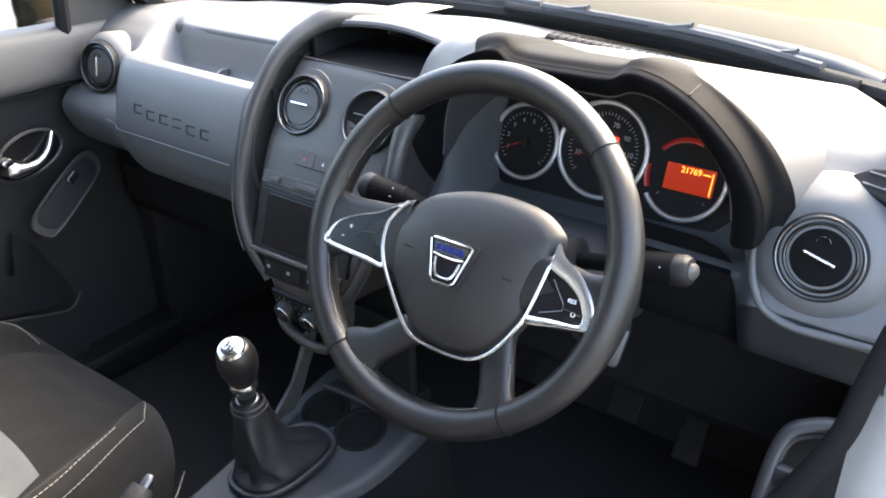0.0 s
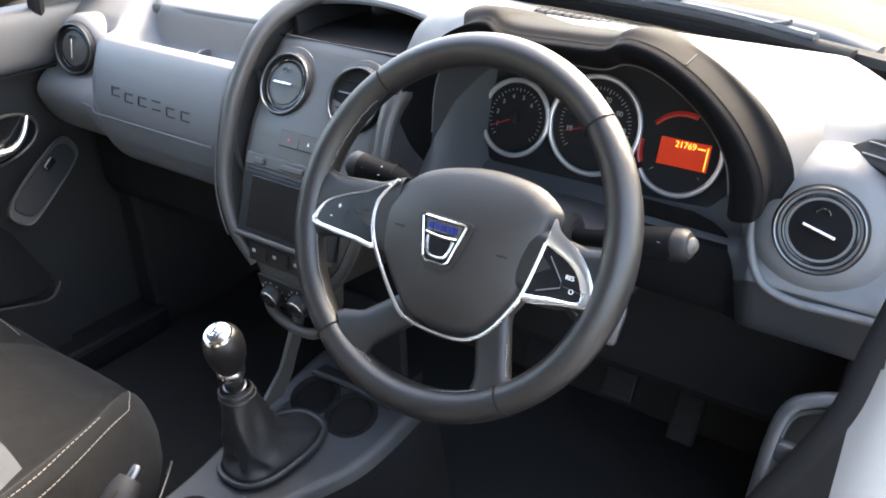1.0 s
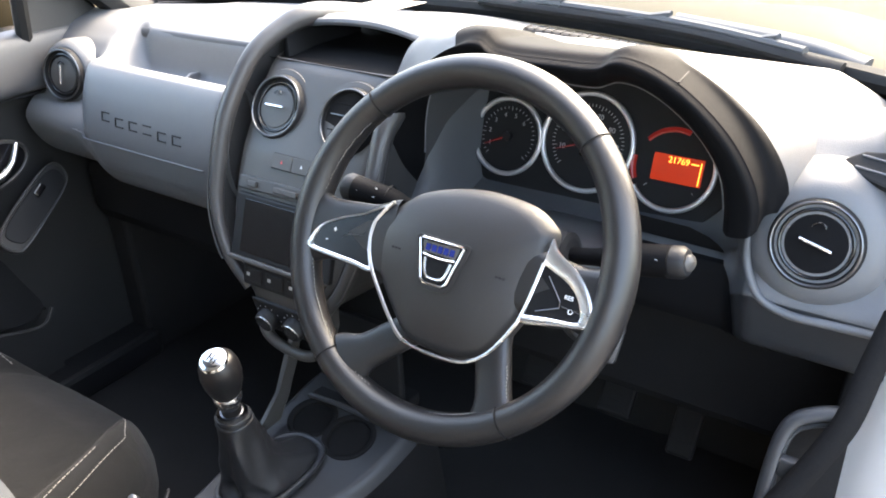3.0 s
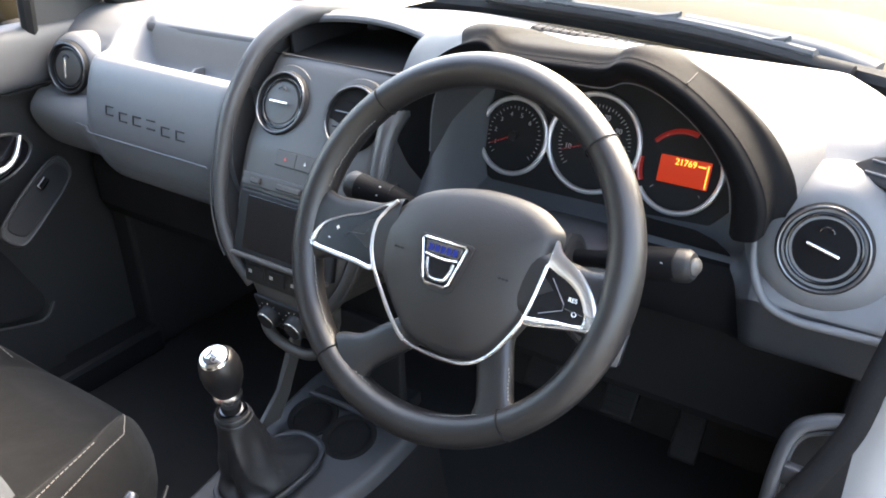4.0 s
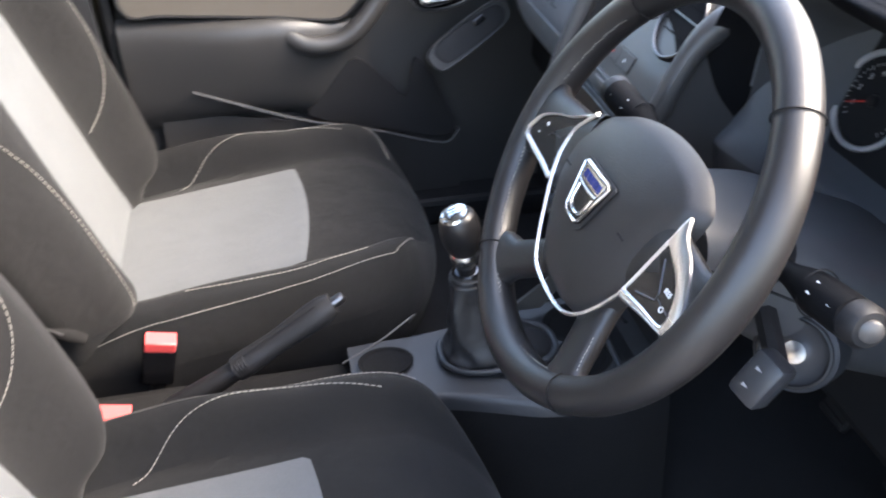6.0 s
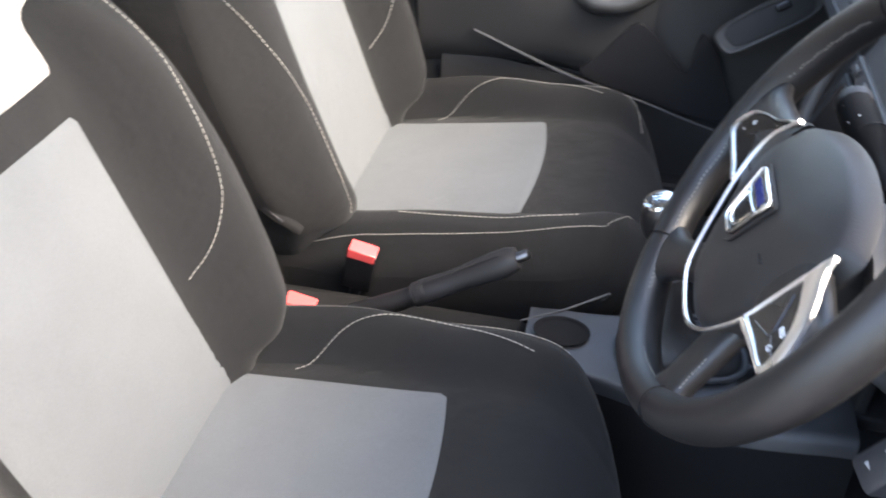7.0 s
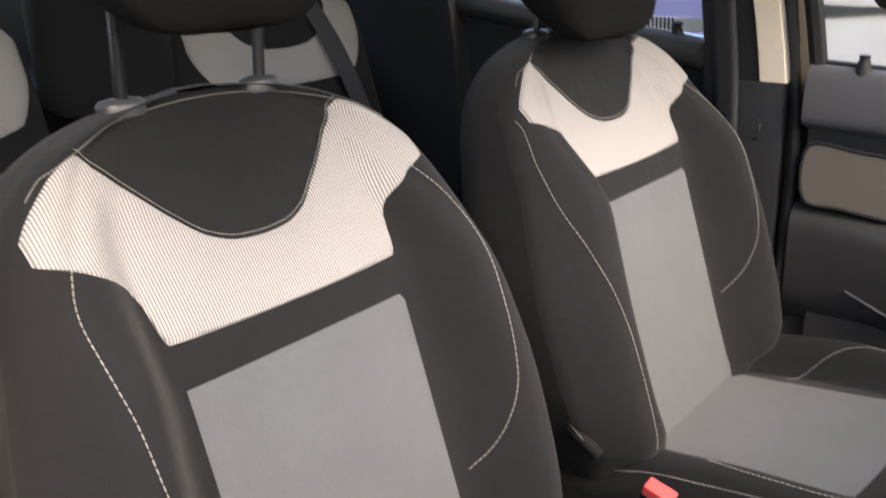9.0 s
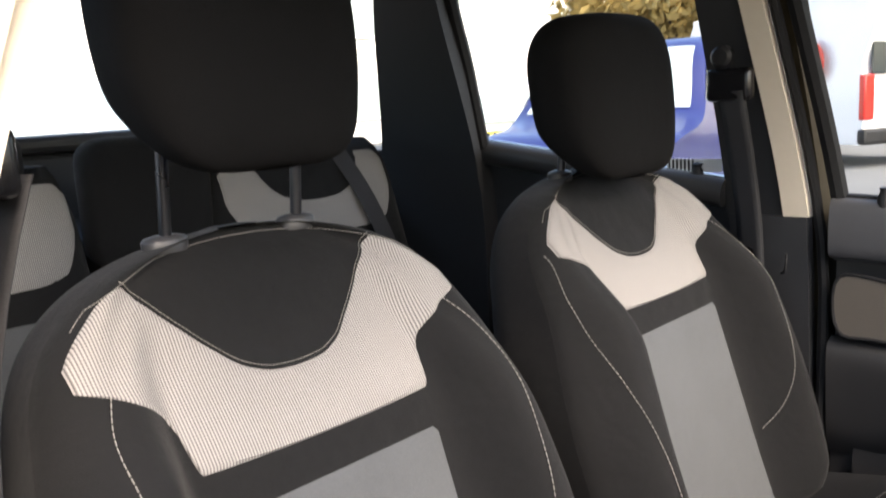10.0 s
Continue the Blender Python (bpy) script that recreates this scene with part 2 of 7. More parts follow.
def tube(pts, r, n=8, closed=False, flat=1.0, up=None, bm=None, ends=True):
    """A rod of radius r (or a list of radii) along pts; flat squeezes it across 'up'."""
    bm = bm or bmesh.new()
    p = [Vector(q) for q in pts]
    k = len(p)
    rings = []
    side = None
    for i, q in enumerate(p):
        a = p[i - 1] if (i or closed) else p[i]
        b = p[(i + 1) % k] if (i < k - 1 or closed) else p[i]
        t = (b - a).normalized()
        if up is not None:
            side = Vector(up).cross(t)
            side = side.normalized() if side.length > 1e-6 else t.orthogonal().normalized()
        elif side is None:
            side = t.orthogonal().normalized()
        else:
            side = (side - t * side.dot(t)).normalized()
        top = t.cross(side)
        rr = r[i] if isinstance(r, (list, tuple)) else r
        rings.append([bm.verts.new(q + rr * (math.cos(w) * side + flat * math.sin(w) * top)) for w in [2 * math.pi * j / n for j in range(n)]])
    for i in range(k if closed else k - 1):
        for j in range(n):
            bm.faces.new((rings[i][j], rings[(i + 1) % k][j], rings[(i + 1) % k][(j + 1) % n], rings[i][(j + 1) % n]))
    if not closed and ends:
        cap(bm, rings[0][::-1])
        cap(bm, rings[-1])
    return bm


def lathe(profile, m, n=32, bm=None):
    """A profile of (radius, height) turned round m's z axis."""
    bm = bm or bmesh.new()
    rings = [[bm.verts.new(m @ Vector((r * math.cos(2 * math.pi * j / n), r * math.sin(2 * math.pi * j / n), h))) for j in range(n)] for r, h in profile]
    for i in range(len(profile) - 1):
        for j in range(n):
            bm.faces.new((rings[i][j], rings[i][(j + 1) % n], rings[i + 1][(j + 1) % n], rings[i + 1][j]))
    cap(bm, rings[0][::-1])
    cap(bm, rings[-1])
    return bm


def facing(origin, normal, up=(0, 0, 1)):
    """A pose with z along normal and y as near to up as can be."""
    z = Vector(normal).normalized()
    x = Vector(up).cross(z).normalized()
    y = z.cross(x)
    return Matrix.Translation(origin) @ Matrix((x, y, z)).transposed().to_4x4()


def lettering(text, size, m, material, parent, name, depth=0.0004):
    """Characters in the built-in font as a mesh, centred on m."""
    c = bpy.data.curves.new(name, "FONT")
    c.body, c.size, c.extrude = text, size, depth
    c.align_x, c.align_y = "CENTER", "CENTER"
    tmp = bpy.data.objects.new("tmp", c)
    me = bpy.data.meshes.new_from_object(tmp)
    bpy.data.objects.remove(tmp)
    me.transform(m)
    me.materials.clear()
    me.materials.append(material)
    ob = new(name, me)
    ob.parent = parent
    if parent.name in BASE:
        ob.location = -BASE[parent.name]
    return ob


def dashes(line, length, gap, r, lift=0.0, n=5):
    """Single stitches along a line of points, in one mesh."""
    bm = bmesh.new()
    p = [Vector(q) for q in line]
    acc, start, cur = 0.0, p[0], [p[0]]
    on = True
    for a, b in zip(p, p[1:]):
        d = (b - a).length
        pos = 0.0
        while d - pos > 1e-9:
            want = (length if on else gap) - acc
            step = min(want, d - pos)
            pos += step
            acc += step
            q = a.lerp(b, pos / d)
            if on:
                cur.append(q)
            if acc >= (length if on else gap) - 1e-9:
                if on and len(cur) > 1:
                    tube([cur[0], cur[-1]], r, n, bm=bm)
                acc, on = 0.0, not on
                cur = [q]
    return bm


def sstep(a, b, x):
    x = min(1, max(0, (x - a) / (b - a)))
    return x * x * (3 - 2 * x)


def smooth_table(table, x):
    """Smooth reading of rows (x, value), without overshoot."""
    n = len(table)
    if x <= table[0][0]:
        return table[0][1]
    if x >= table[-1][0]:
        return table[-1][1]
    d = [(table[i + 1][1] - table[i][1]) / (table[i + 1][0] - table[i][0]) for i in range(n - 1)]
    for i in range(n - 1):
        if x <= table[i + 1][0]:
            break
    h = table[i + 1][0] - table[i][0]

    def slope(k):
        if k == 0:
            return 0.0
        if k == n - 1:
            return d[-1]
        return 0.0 if d[k - 1] * d[k] <= 0 else 2 * d[k - 1] * d[k] / (d[k - 1] + d[k])

    s = (x - table[i][0]) / h
    return table[i][1] * (1 + 2 * s) * (1 - s) ** 2 + h * slope(i) * s * (1 - s) ** 2 + table[i + 1][1] * s * s * (3 - 2 * s) - h * slope(i + 1) * s * s * (1 - s)


def lerp_table(table, x):
    """Linear reading of rows (x, value)."""
    if x <= table[0][0]:
        return table[0][1]
    for (a, p), (b, q) in zip(table, table[1:]):
        if x <= b:
            return p + (q - p) * (x - a) / (b - a)
    return table[-1][1]


# ---- car body ----
MX = 0.055  # the car's middle line


def side_x(z):
    """Half width of the cabin's inner side at a height: upright below, leaning in above the sills of the windows."""
    return 0.715 - 0.20 * sstep(1.0, 1.75, z) - 0.02 * sstep(0.9, 0.4, z)


def wall_sheet(y0, y1, z0, z1, side, thick=0.05, ny=6, nz=10, out=0.0):
    """A curved piece of the car's side between two lengths and two heights; ends may be (low, high) pairs."""
    bm = bmesh.new()
    pair = lambda q: q if isinstance(q, tuple) else (q, q)
    ya, yb = pair(y0), pair(y1)
    za, zb = pair(z0), pair(z1)

    def shell(off):
        def f(u, v):
            lo, hi = za[0] + (za[1] - za[0]) * u, zb[0] + (zb[1] - zb[0]) * u
            z = lo + (hi - lo) * v
            a, b = ya[0] + (ya[1] - ya[0]) * v, yb[0] + (yb[1] - yb[0]) * v
            return Vector((MX + side * (side_x(z) + off), a + (b - a) * u, z))
        return f

    _, inner = grid(shell(out), ny, nz, bm=bm)
    _, outer = grid(shell(out + thick), ny, nz, bm=bm)
    for i in range(ny):
        bm.faces.new((inner[i][0], inner[i + 1][0], outer[i + 1][0], outer[i][0]))
        bm.faces.new((inner[i][nz], inner[i + 1][nz], outer[i + 1][nz], outer[i][nz]))
    for j in range(nz):
        bm.faces.new((inner[0][j], inner[0][j + 1], outer[0][j + 1], outer[0][j]))
        bm.faces.new((inner[ny][j], inner[ny][j + 1], outer[ny][j + 1], outer[ny][j]))
    return bm


def make_body():
    car = thing("car_body", (MX, -0.8, 0.0), "bronze painted car body with roof, pillars and windows, standing on asphalt", "car")
    part("floor_carpet", box((MX - 0.74, -2.15, 0.30), (MX + 0.74, 0.85, 0.362), 0.01), CARPET, car, "black carpeted floor")
    # roof with a curved lining
    def roof(off):
        def f(u, v):
            y = -2.0 + (1.83 * u)
            a = -1 + 2 * v
            z = 1.70 + off - 0.05 * a * a - 0.06 * (u - 0.5) ** 2 * 2 - 0.05 * sstep(0.85, 1.0, u)
            return Vector((MX + a * (0.58 + off), y, z))
        return f
    bm, i1 = grid(roof(0), 16, 12)
    part("headlining", bm, LINING, car, "pale fabric headlining")
    bm, i1 = grid(roof(0.045), 16, 12)
    part("roof", bm, PAINT, car, "bronze painted roof panel")
    for side in (-1, 1):
        rail = [Vector((MX + side * 0.545, -2.0 + 1.83 * i / 12, 1.635 - 0.02 * abs(i - 6) / 6 - 0.10 * max(0, 3 - i) / 3)) for i in range(13)]
        part("roof_rail", tube(rail, 0.045, 10), PILLAR, car)
        # windscreen pillar
        a = smooth_line([(MX + side * 0.700, 0.44, 1.06), (MX + side * 0.675, 0.20, 1.28), (MX + side * 0.615, -0.05, 1.50), (MX + side * 0.56, -0.16, 1.62)], 10)
        part("front_pillar", tube(a, [0.040] * 10, 10, flat=1.4), PILLAR, car, "dark trimmed windscreen pillar")
        # centre pillar: dark cover, pale trim on its front edge, seal and painted flange
        dy = -0.07 if side > 0 else 0.0
        part("centre_pillar", wall_sheet((-0.735 + dy, -0.742 + dy), (-0.575 + dy, -0.655 + dy), 0.40, 1.62, side, 0.06), PILLAR, car, "dark trimmed centre pillar")
        part("pillar_base", wall_sheet((-0.735 + dy, -0.73 + dy), (-0.565 + dy, -0.585 + dy), 0.42, 1.068, side, 0.03, 6, 6, -0.010), PILLAR, car, "dark lower pillar cover")
        part("pillar_trim", wall_sheet((-0.626 + dy, -0.672 + dy), (-0.580 + dy, -0.634 + dy), 1.068, 1.62, side, 0.05, 3, 10, -0.012), TRIM, car, "pale trim on the pillar's front edge")
        if side < 0:
            part("door_seal", tube([Vector((MX + side * (side_x(z) + 0.005), -0.568 + dy - 0.098 * max(-0.1, z - 1.07), z)) for z in [0.42 + 1.20 * i / 14 for i in range(15)]], 0.010, 8), RUBBER, car)
        part("pillar_paint", wall_sheet((-0.572 + dy, -0.625 + dy), (-0.538 + dy, -0.602 + dy), 0.42, 1.62, side, 0.09 if side < 0 else 0.03, 2, 10, 0.040 if side < 0 else 0.012), PAINT if side < 0 else TRIM, car, "bronze painted pillar flange" if side < 0 else "pale trim beside the door seal")
        # rear side of the cabin
        part("rear_pillar", wall_sheet((-1.68, -1.47), (-1.335, -1.305), 1.10, 1.62, side, 0.05, 4, 8, -0.03), PILLAR, car, "dark trimmed rear pillar")
        part("tail_pillar", wall_sheet((-2.14, -2.03), (-2.02, -1.92), 1.10, 1.64, side, 0.09, 4, 8, -0.03), PILLAR, car)
        part("rear_side_panel", wall_sheet(-2.14, -1.335, 0.36, (1.21, 1.19), side, 0.10, 6, 8, -0.03), PILLAR, car, "dark luggage side trim")
        q = part("quarter_window", wall_sheet((-2.03, -1.93), (-1.70, -1.54), 1.19, 1.57, side, 0.004, 3, 4, 0.02), GLASS, car)
        q.visible_shadow = False
        # scuttle side, sill
        part("sill", box((MX + side * 0.79 - 0.05, -0.68, 0.30), (MX + side * 0.79 + 0.05, 0.34, 0.42), 0.015), PAINT, car, "bronze painted door sill")
        part("sill_cover", box((MX + side * 0.70 - 0.045, -0.60, 0.36), (MX + side * 0.70 + 0.045, 0.30, 0.425), 0.012), SOFT, car)
    # front door post of the driver's opening
    post = [(0.750, 0.235), (0.80, 0.205), (0.86, 0.215), (0.90, 0.26), (0.90, 0.50), (0.750, 0.50)]

    def jamb(u, v):
        x, y = [(p.x, p.y) for p in smooth_line([(a, b, 0) for a, b in post], 25)][int(round(v * 24))]
        z = 0.40 + 0.72 * u
        return Vector((x - 0.050 * (1 - u) ** 1.2, y + 0.06 * u * u - 0.10 * (1 - u) ** 3, z))

    bm, _ = grid(jamb, 12, 24)
    part("door_post", bm, LITPAINT, car, "front door post, bronze paint coloured pale as brightly lit")
    part("door_seal", tube([jamb(i / 16, 0.0) + Vector((-0.004, 0.0, 0)) for i in range(17)], 0.008, 12), DULLBLACK, car)
    # mirrored post on the other side, behind the closed door
    part("door_post", box((MX - 0.82, 0.32, 0.40), (MX - 0.70, 0.50, 1.04), 0.02), PILLAR, car)
    for side in (-1, 1):
        part("footwell_side", box((MX + side * 0.70 - 0.03, 0.28, 0.36), (MX + side * 0.70 + 0.03, 0.66, 1.05), 0.01), CARPET, car)
    part("footwell_roof", box((MX - 0.70, 0.33, 0.80), (MX + 0.70, 0.62, 0.83), 0.005), MATT, car)
    # bulkhead, scuttle, bonnet
    part("bulkhead", box((MX - 0.74, 0.60, 0.36), (MX + 0.74, 0.66, 1.06), 0.01), CARPET, car, "dark carpeted bulkhead")

    def bonnet(u, v):
        a = -1 + 2 * v
        y = base_y(MX + a * 0.70) + 0.055 + (0.98 - 0.05 * a * a) * u
        z = 1.088 - 0.02 * a * a - 0.03 * u - 0.145 * u * u - 0.03 * sstep(0.93, 1.0, u) - 0.02 * sstep(0.7, 1.0, abs(a)) + 0.012 * sstep(0.35, 0.5, abs(a)) * sstep(0.8, 0.5, abs(a))
        return Vector((MX + a * 0.78, y, z))

    bm, _ = grid(bonnet, 16, 28)
    part("bonnet", bm, PAINT, car, "bronze painted bonnet")
    part("scuttle", grid(lambda u, v: Vector((MX + (-1 + 2 * v) * 0.76, base_y(MX + (-1 + 2 * v) * 0.70) + 0.004 + 0.075 * u, 1.092 - 0.012 * math.sin(math.pi * u) - 0.02 * (-1 + 2 * v) ** 2)), 6, 24)[0], MATT, car, "matt black scuttle panel under the wipers")
    part("nose", box((MX - 0.78, 1.30, 0.30), (MX + 0.78, 1.60, 0.84), 0.06), PAINT, car)
    for side in (-1, 1):
        part("front_wing", box((MX + side * 0.80 - 0.06, 0.50, 0.45), (MX + side * 0.80 + 0.06, 1.42, 0.90), 0.05), PAINT, car)
        for y in (1.05, -1.62):
            wheel = part("road_wheel", lathe([(0.10, -0.09), (0.29, -0.10), (0.33, -0.07), (0.33, 0.07), (0.29, 0.10), (0.10, 0.09)], facing((MX + side * 0.78, y, 0.33), (1, 0, 0)), 32), RUBBER, car)
            part("wheel_rim", lathe([(0.04, -0.105), (0.20, -0.095), (0.22, -0.07), (0.22, 0.07), (0.20, 0.095), (0.04, 0.105)], facing((MX + side * 0.78, y, 0.33), (1, 0, 0)), 24), SATIN, wheel)
    # tailgate with its window
    part("tailgate", box((MX - 0.68, -2.20, 0.40), (MX + 0.68, -2.10, 1.26), 0.03), PILLAR, car, "dark trimmed tailgate")
    part("parcel_shelf", box((MX - 0.62, -2.10, 1.060), (MX + 0.62, -1.66, 1.085), 0.008), MATT, car)
    part("tailgate_top", box((MX - 0.57, -2.06, 1.610), (MX + 0.57, -1.90, 1.69), 0.02), PILLAR, car)
    part("tailgate_ledge", box((MX - 0.62, -2.14, 1.245), (MX + 0.62, -2.06, 1.288), 0.015), DOORGREY, car, "dark ledge under the rear window")
    rg = part("rear_window", grid(lambda u, v: Vector((MX - 0.62 + 1.24 * v, -2.12 + 0.10 * u, 1.285 + 0.33 * u)), 2, 6)[0], GLASS, car)
    rg.visible_shadow = False

    def screen(u, v):
        a = -1 + 2 * v
        x0 = MX + a * 0.70
        low = Vector((x0, base_y(x0) + 0.015, 1.092))
        top = Vector((MX + a * 0.545, -0.17 - 0.03 * a * a, 1.645 - 0.03 * a * a))
        return low.lerp(top, u) + Vector((0, 0.02, 0.03)) * math.sin(math.pi * u)

    ws = part("windscreen", grid(screen, 10, 16)[0], GLASS, car, "clear curved windscreen")
    ws.visible_shadow = False
    part("screen_seal", tube([screen(0, i / 24) + Vector((0, 0, 0.004)) for i in range(25)], 0.015, 8), RUBBER, car)
    return car


def base_y(x):
    """Where the windscreen meets the dashboard, along the car."""
    return 0.618 - 0.36 * (x - MX) ** 2


make_body()


def make_wiper(pts, blade):
    w = thing("windscreen_wiper", pts[0], "black windscreen wiper parked at the foot of the glass", "wiper", "wipers")
    part("wiper_arm", tube(smooth_line(pts, 16), [0.016 - 0.006 * i / 15 for i in range(16)], 10, flat=0.6, up=(0, -0.5, 1)), WIPER, w)
    b = smooth_line(blade, 20)
    part("wiper_blade", tube(b, 0.009, 8, flat=0.7), RUBBER, w)
    part("blade_spine", tube([p + Vector((0, 0.004, 0.009)) for p in b[2:-2]], 0.0065, 8), WIPER, w)
    for k in (4, 10, 15):
        part("blade_yoke", tube([b[k], b[k] + Vector((0.01, 0.004, 0.018)), b[k + 2]], 0.005, 6), WIPER, w)
    return w


make_wiper([(0.64, 0.545, 1.098), (0.55, 0.57, 1.112), (0.37, 0.595, 1.122)], [(0.62, 0.500, 1.105), (0.37, 0.585, 1.110), (0.02, 0.622, 1.112)])
make_wiper([(0.10, 0.66, 1.098), (-0.05, 0.655, 1.112), (-0.20, 0.64, 1.115)], [(0.14, 0.640, 1.108), (-0.15, 0.622, 1.110), (-0.45, 0.545, 1.108)])


# ---- dashboard ----
def profile_sheet(blend, n_x, x0, x1, n_p, k0=0, k1=None):
    """A skin along x; blend(x) gives the list of (y, z) profile points there, smoothed; rows k0 to k1 of n_p."""
    k1 = n_p if k1 is None else k1

    def f(u, v):
        x = x0 + (x1 - x0) * u
        pts = blend(x)
        return smooth_line([(x, y, z) for y, z in pts], n_p + 1)[k0 + int(round(v * (k1 - k0)))]
    return grid(f, n_x, k1 - k0)[0]


def mixed(p, q, k):
    return [(a[0] + (b[0] - a[0]) * k, a[1] + (b[1] - a[1]) * k) for a, b in zip(p, q)]


def vent(parent, centre, normal, r, closed, name_label):
    m = facing(centre, normal)
    v = part("air_vent", lathe([(r * 1.15, -0.020), (r * 1.15, -0.004), (r * 1.10, 0.0015), (r * 1.03, 0.002), (r * 0.97, -0.004), (r * 0.95, -0.022)], m, 48), MATT, parent, name_label)
    part("vent_ring", tube([m @ Vector((r * 1.045 * math.cos(2 * math.pi * i / 56), r * 1.045 * math.sin(2 * math.pi * i / 56), 0.002)) for i in range(56)], 0.0016, 8, True), RINGMET, v, "thin dull metal ring")
    part("vent_throat", lathe([(r * 1.0, -0.004), (r * 0.86, -0.008), (r * 0.84, -0.030), (0.001, -0.032)], m, 40), MATT if closed else DULLBLACK, v)
    if closed:
        part("vent_flap", lathe([(r * 0.76, -0.012), (r * 0.75, -0.0035), (r * 0.72, -0.0018), (r * 0.4, -0.0008), (0.001, -0.0004)], m, 40), PAD if closed == 2 else STACK, v, "closed round flap")
        part("flap_ring", tube([m @ Vector((r * 0.86 * math.cos(2 * math.pi * i / 48), r * 0.86 * math.sin(2 * math.pi * i / 48), -0.003)) for i in range(48)], 0.0022, 8, True), BLACK, v)
        part("flap_bar", box((-r * 0.42, -0.0018, 0), (r * 0.42, 0.0018, 0.006), 0.0012, m @ pose(0, 0, 0, 0, 0, closed_turn.get(name_label, 0))), SATIN, v, "satin flap handle")
        part("flap_thumb", tube([m @ Vector((r * 0.16 * math.cos(a), r * 0.42 + r * 0.13 * math.sin(a), 0.0025)) for a in [math.pi * i / 8 for i in range(9)]], 0.0012, 6), BLACK, v)
    else:
        for k in (-0.36, 0.12, 0.55):
            h = math.sqrt(1 - k * k) * r * 0.84
            part("vent_slat", box((-h, k * r - 0.001, -0.020), (h, k * r + 0.001, -0.003), 0.0006, m), DULLBLACK, v)
        part("slat_edge", box((-r * 0.78, 0.12 * r + 0.0012, -0.0045), (r * 0.78, 0.12 * r + 0.0026, -0.0025), 0, m), RINGMET, v)
        part("vent_divider", box((-0.002, -r * 0.7, -0.024), (0.002, r * 0.7, -0.014), 0, m), DULLBLACK, v)
    return v


closed_turn = {"round side vent, closed, with an upright bar": 90, "round end vent, closed, with a slanted bar": -15}

# passenger side profiles: deck, tray, glovebox face; from the windscreen down
P_TRAY = [(0.62, 1.084), (0.50, 1.092), (0.41, 1.091), (0.345, 1.086), (0.322, 1.081), (0.313, 1.066), (0.308, 1.030), (0.296, 1.010), (0.245, 1.004), (0.214, 1.012), (0.205, 1.042), (0.192, 1.056), (0.172, 1.050), (0.152, 1.008), (0.142, 0.965), (0.143, 0.935), (0.152, 0.900), (0.168, 0.862), (0.195, 0.835), (0.25, 0.81), (0.34, 0.78)]
P_SIDE = [(0.62, 1.080), (0.50, 1.089), (0.44, 1.091), (0.41, 1.091), (0.39, 1.089), (0.37, 1.087), (0.34, 1.084), (0.31, 1.078), (0.285, 1.070), (0.265, 1.062), (0.252, 1.053), (0.24, 1.043), (0.232, 1.03), (0.222, 1.00), (0.205, 0.975), (0.180, 0.962), (0.160, 0.935), (0.172, 0.895), (0.20, 0.86), (0.25, 0.83), (0.34, 0.80)]
# driver side: open cowl for the instruments, and the plain end with the round vent
D_COWL = [(0.62, 1.080), (0.52, 1.099), (0.47, 1.113), (0.43, 1.116), (0.41, 1.11), (0.39, 1.09), (0.385, 1.05), (0.372, 1.00), (0.345, 0.955), (0.31, 0.938), (0.285, 0.934), (0.272, 0.928), (0.266, 0.915), (0.263, 0.895), (0.262, 0.878), (0.262, 0.865), (0.264, 0.855), (0.268, 0.848), (0.275, 0.842), (0.34, 0.84)]
D_END = [(0.62, 1.074), (0.54, 1.087), (0.47, 1.096), (0.42, 1.099), (0.38, 1.097), (0.34, 1.088), (0.31, 1.075), (0.285, 1.062), (0.265, 1.04), (0.248, 1.01), (0.236, 0.98), (0.226, 0.955), (0.212, 0.937), (0.209, 0.929), (0.212, 0.916), (0.216, 0.900), (0.220, 0.882), (0.225, 0.866), (0.240, 0.854), (0.34, 0.850)]


def pulled(pts, x):
    """Fit the first points of a profile to the foot of the windscreen, which bows."""
    k = base_y(x) - 0.618
    return [(y + k * sstep(0.22, 0.62, y), z) for y, z in pts]


def passenger(x):
    k = sstep(-0.515, -0.445, x)
    return pulled(mixed(P_SIDE, P_TRAY, k), x)


def driver(x):
    k = sstep(0.170, 0.215, x) * (1 - sstep(0.575, 0.618, x))
    return pulled(mixed(D_END, D_COWL, k), x)


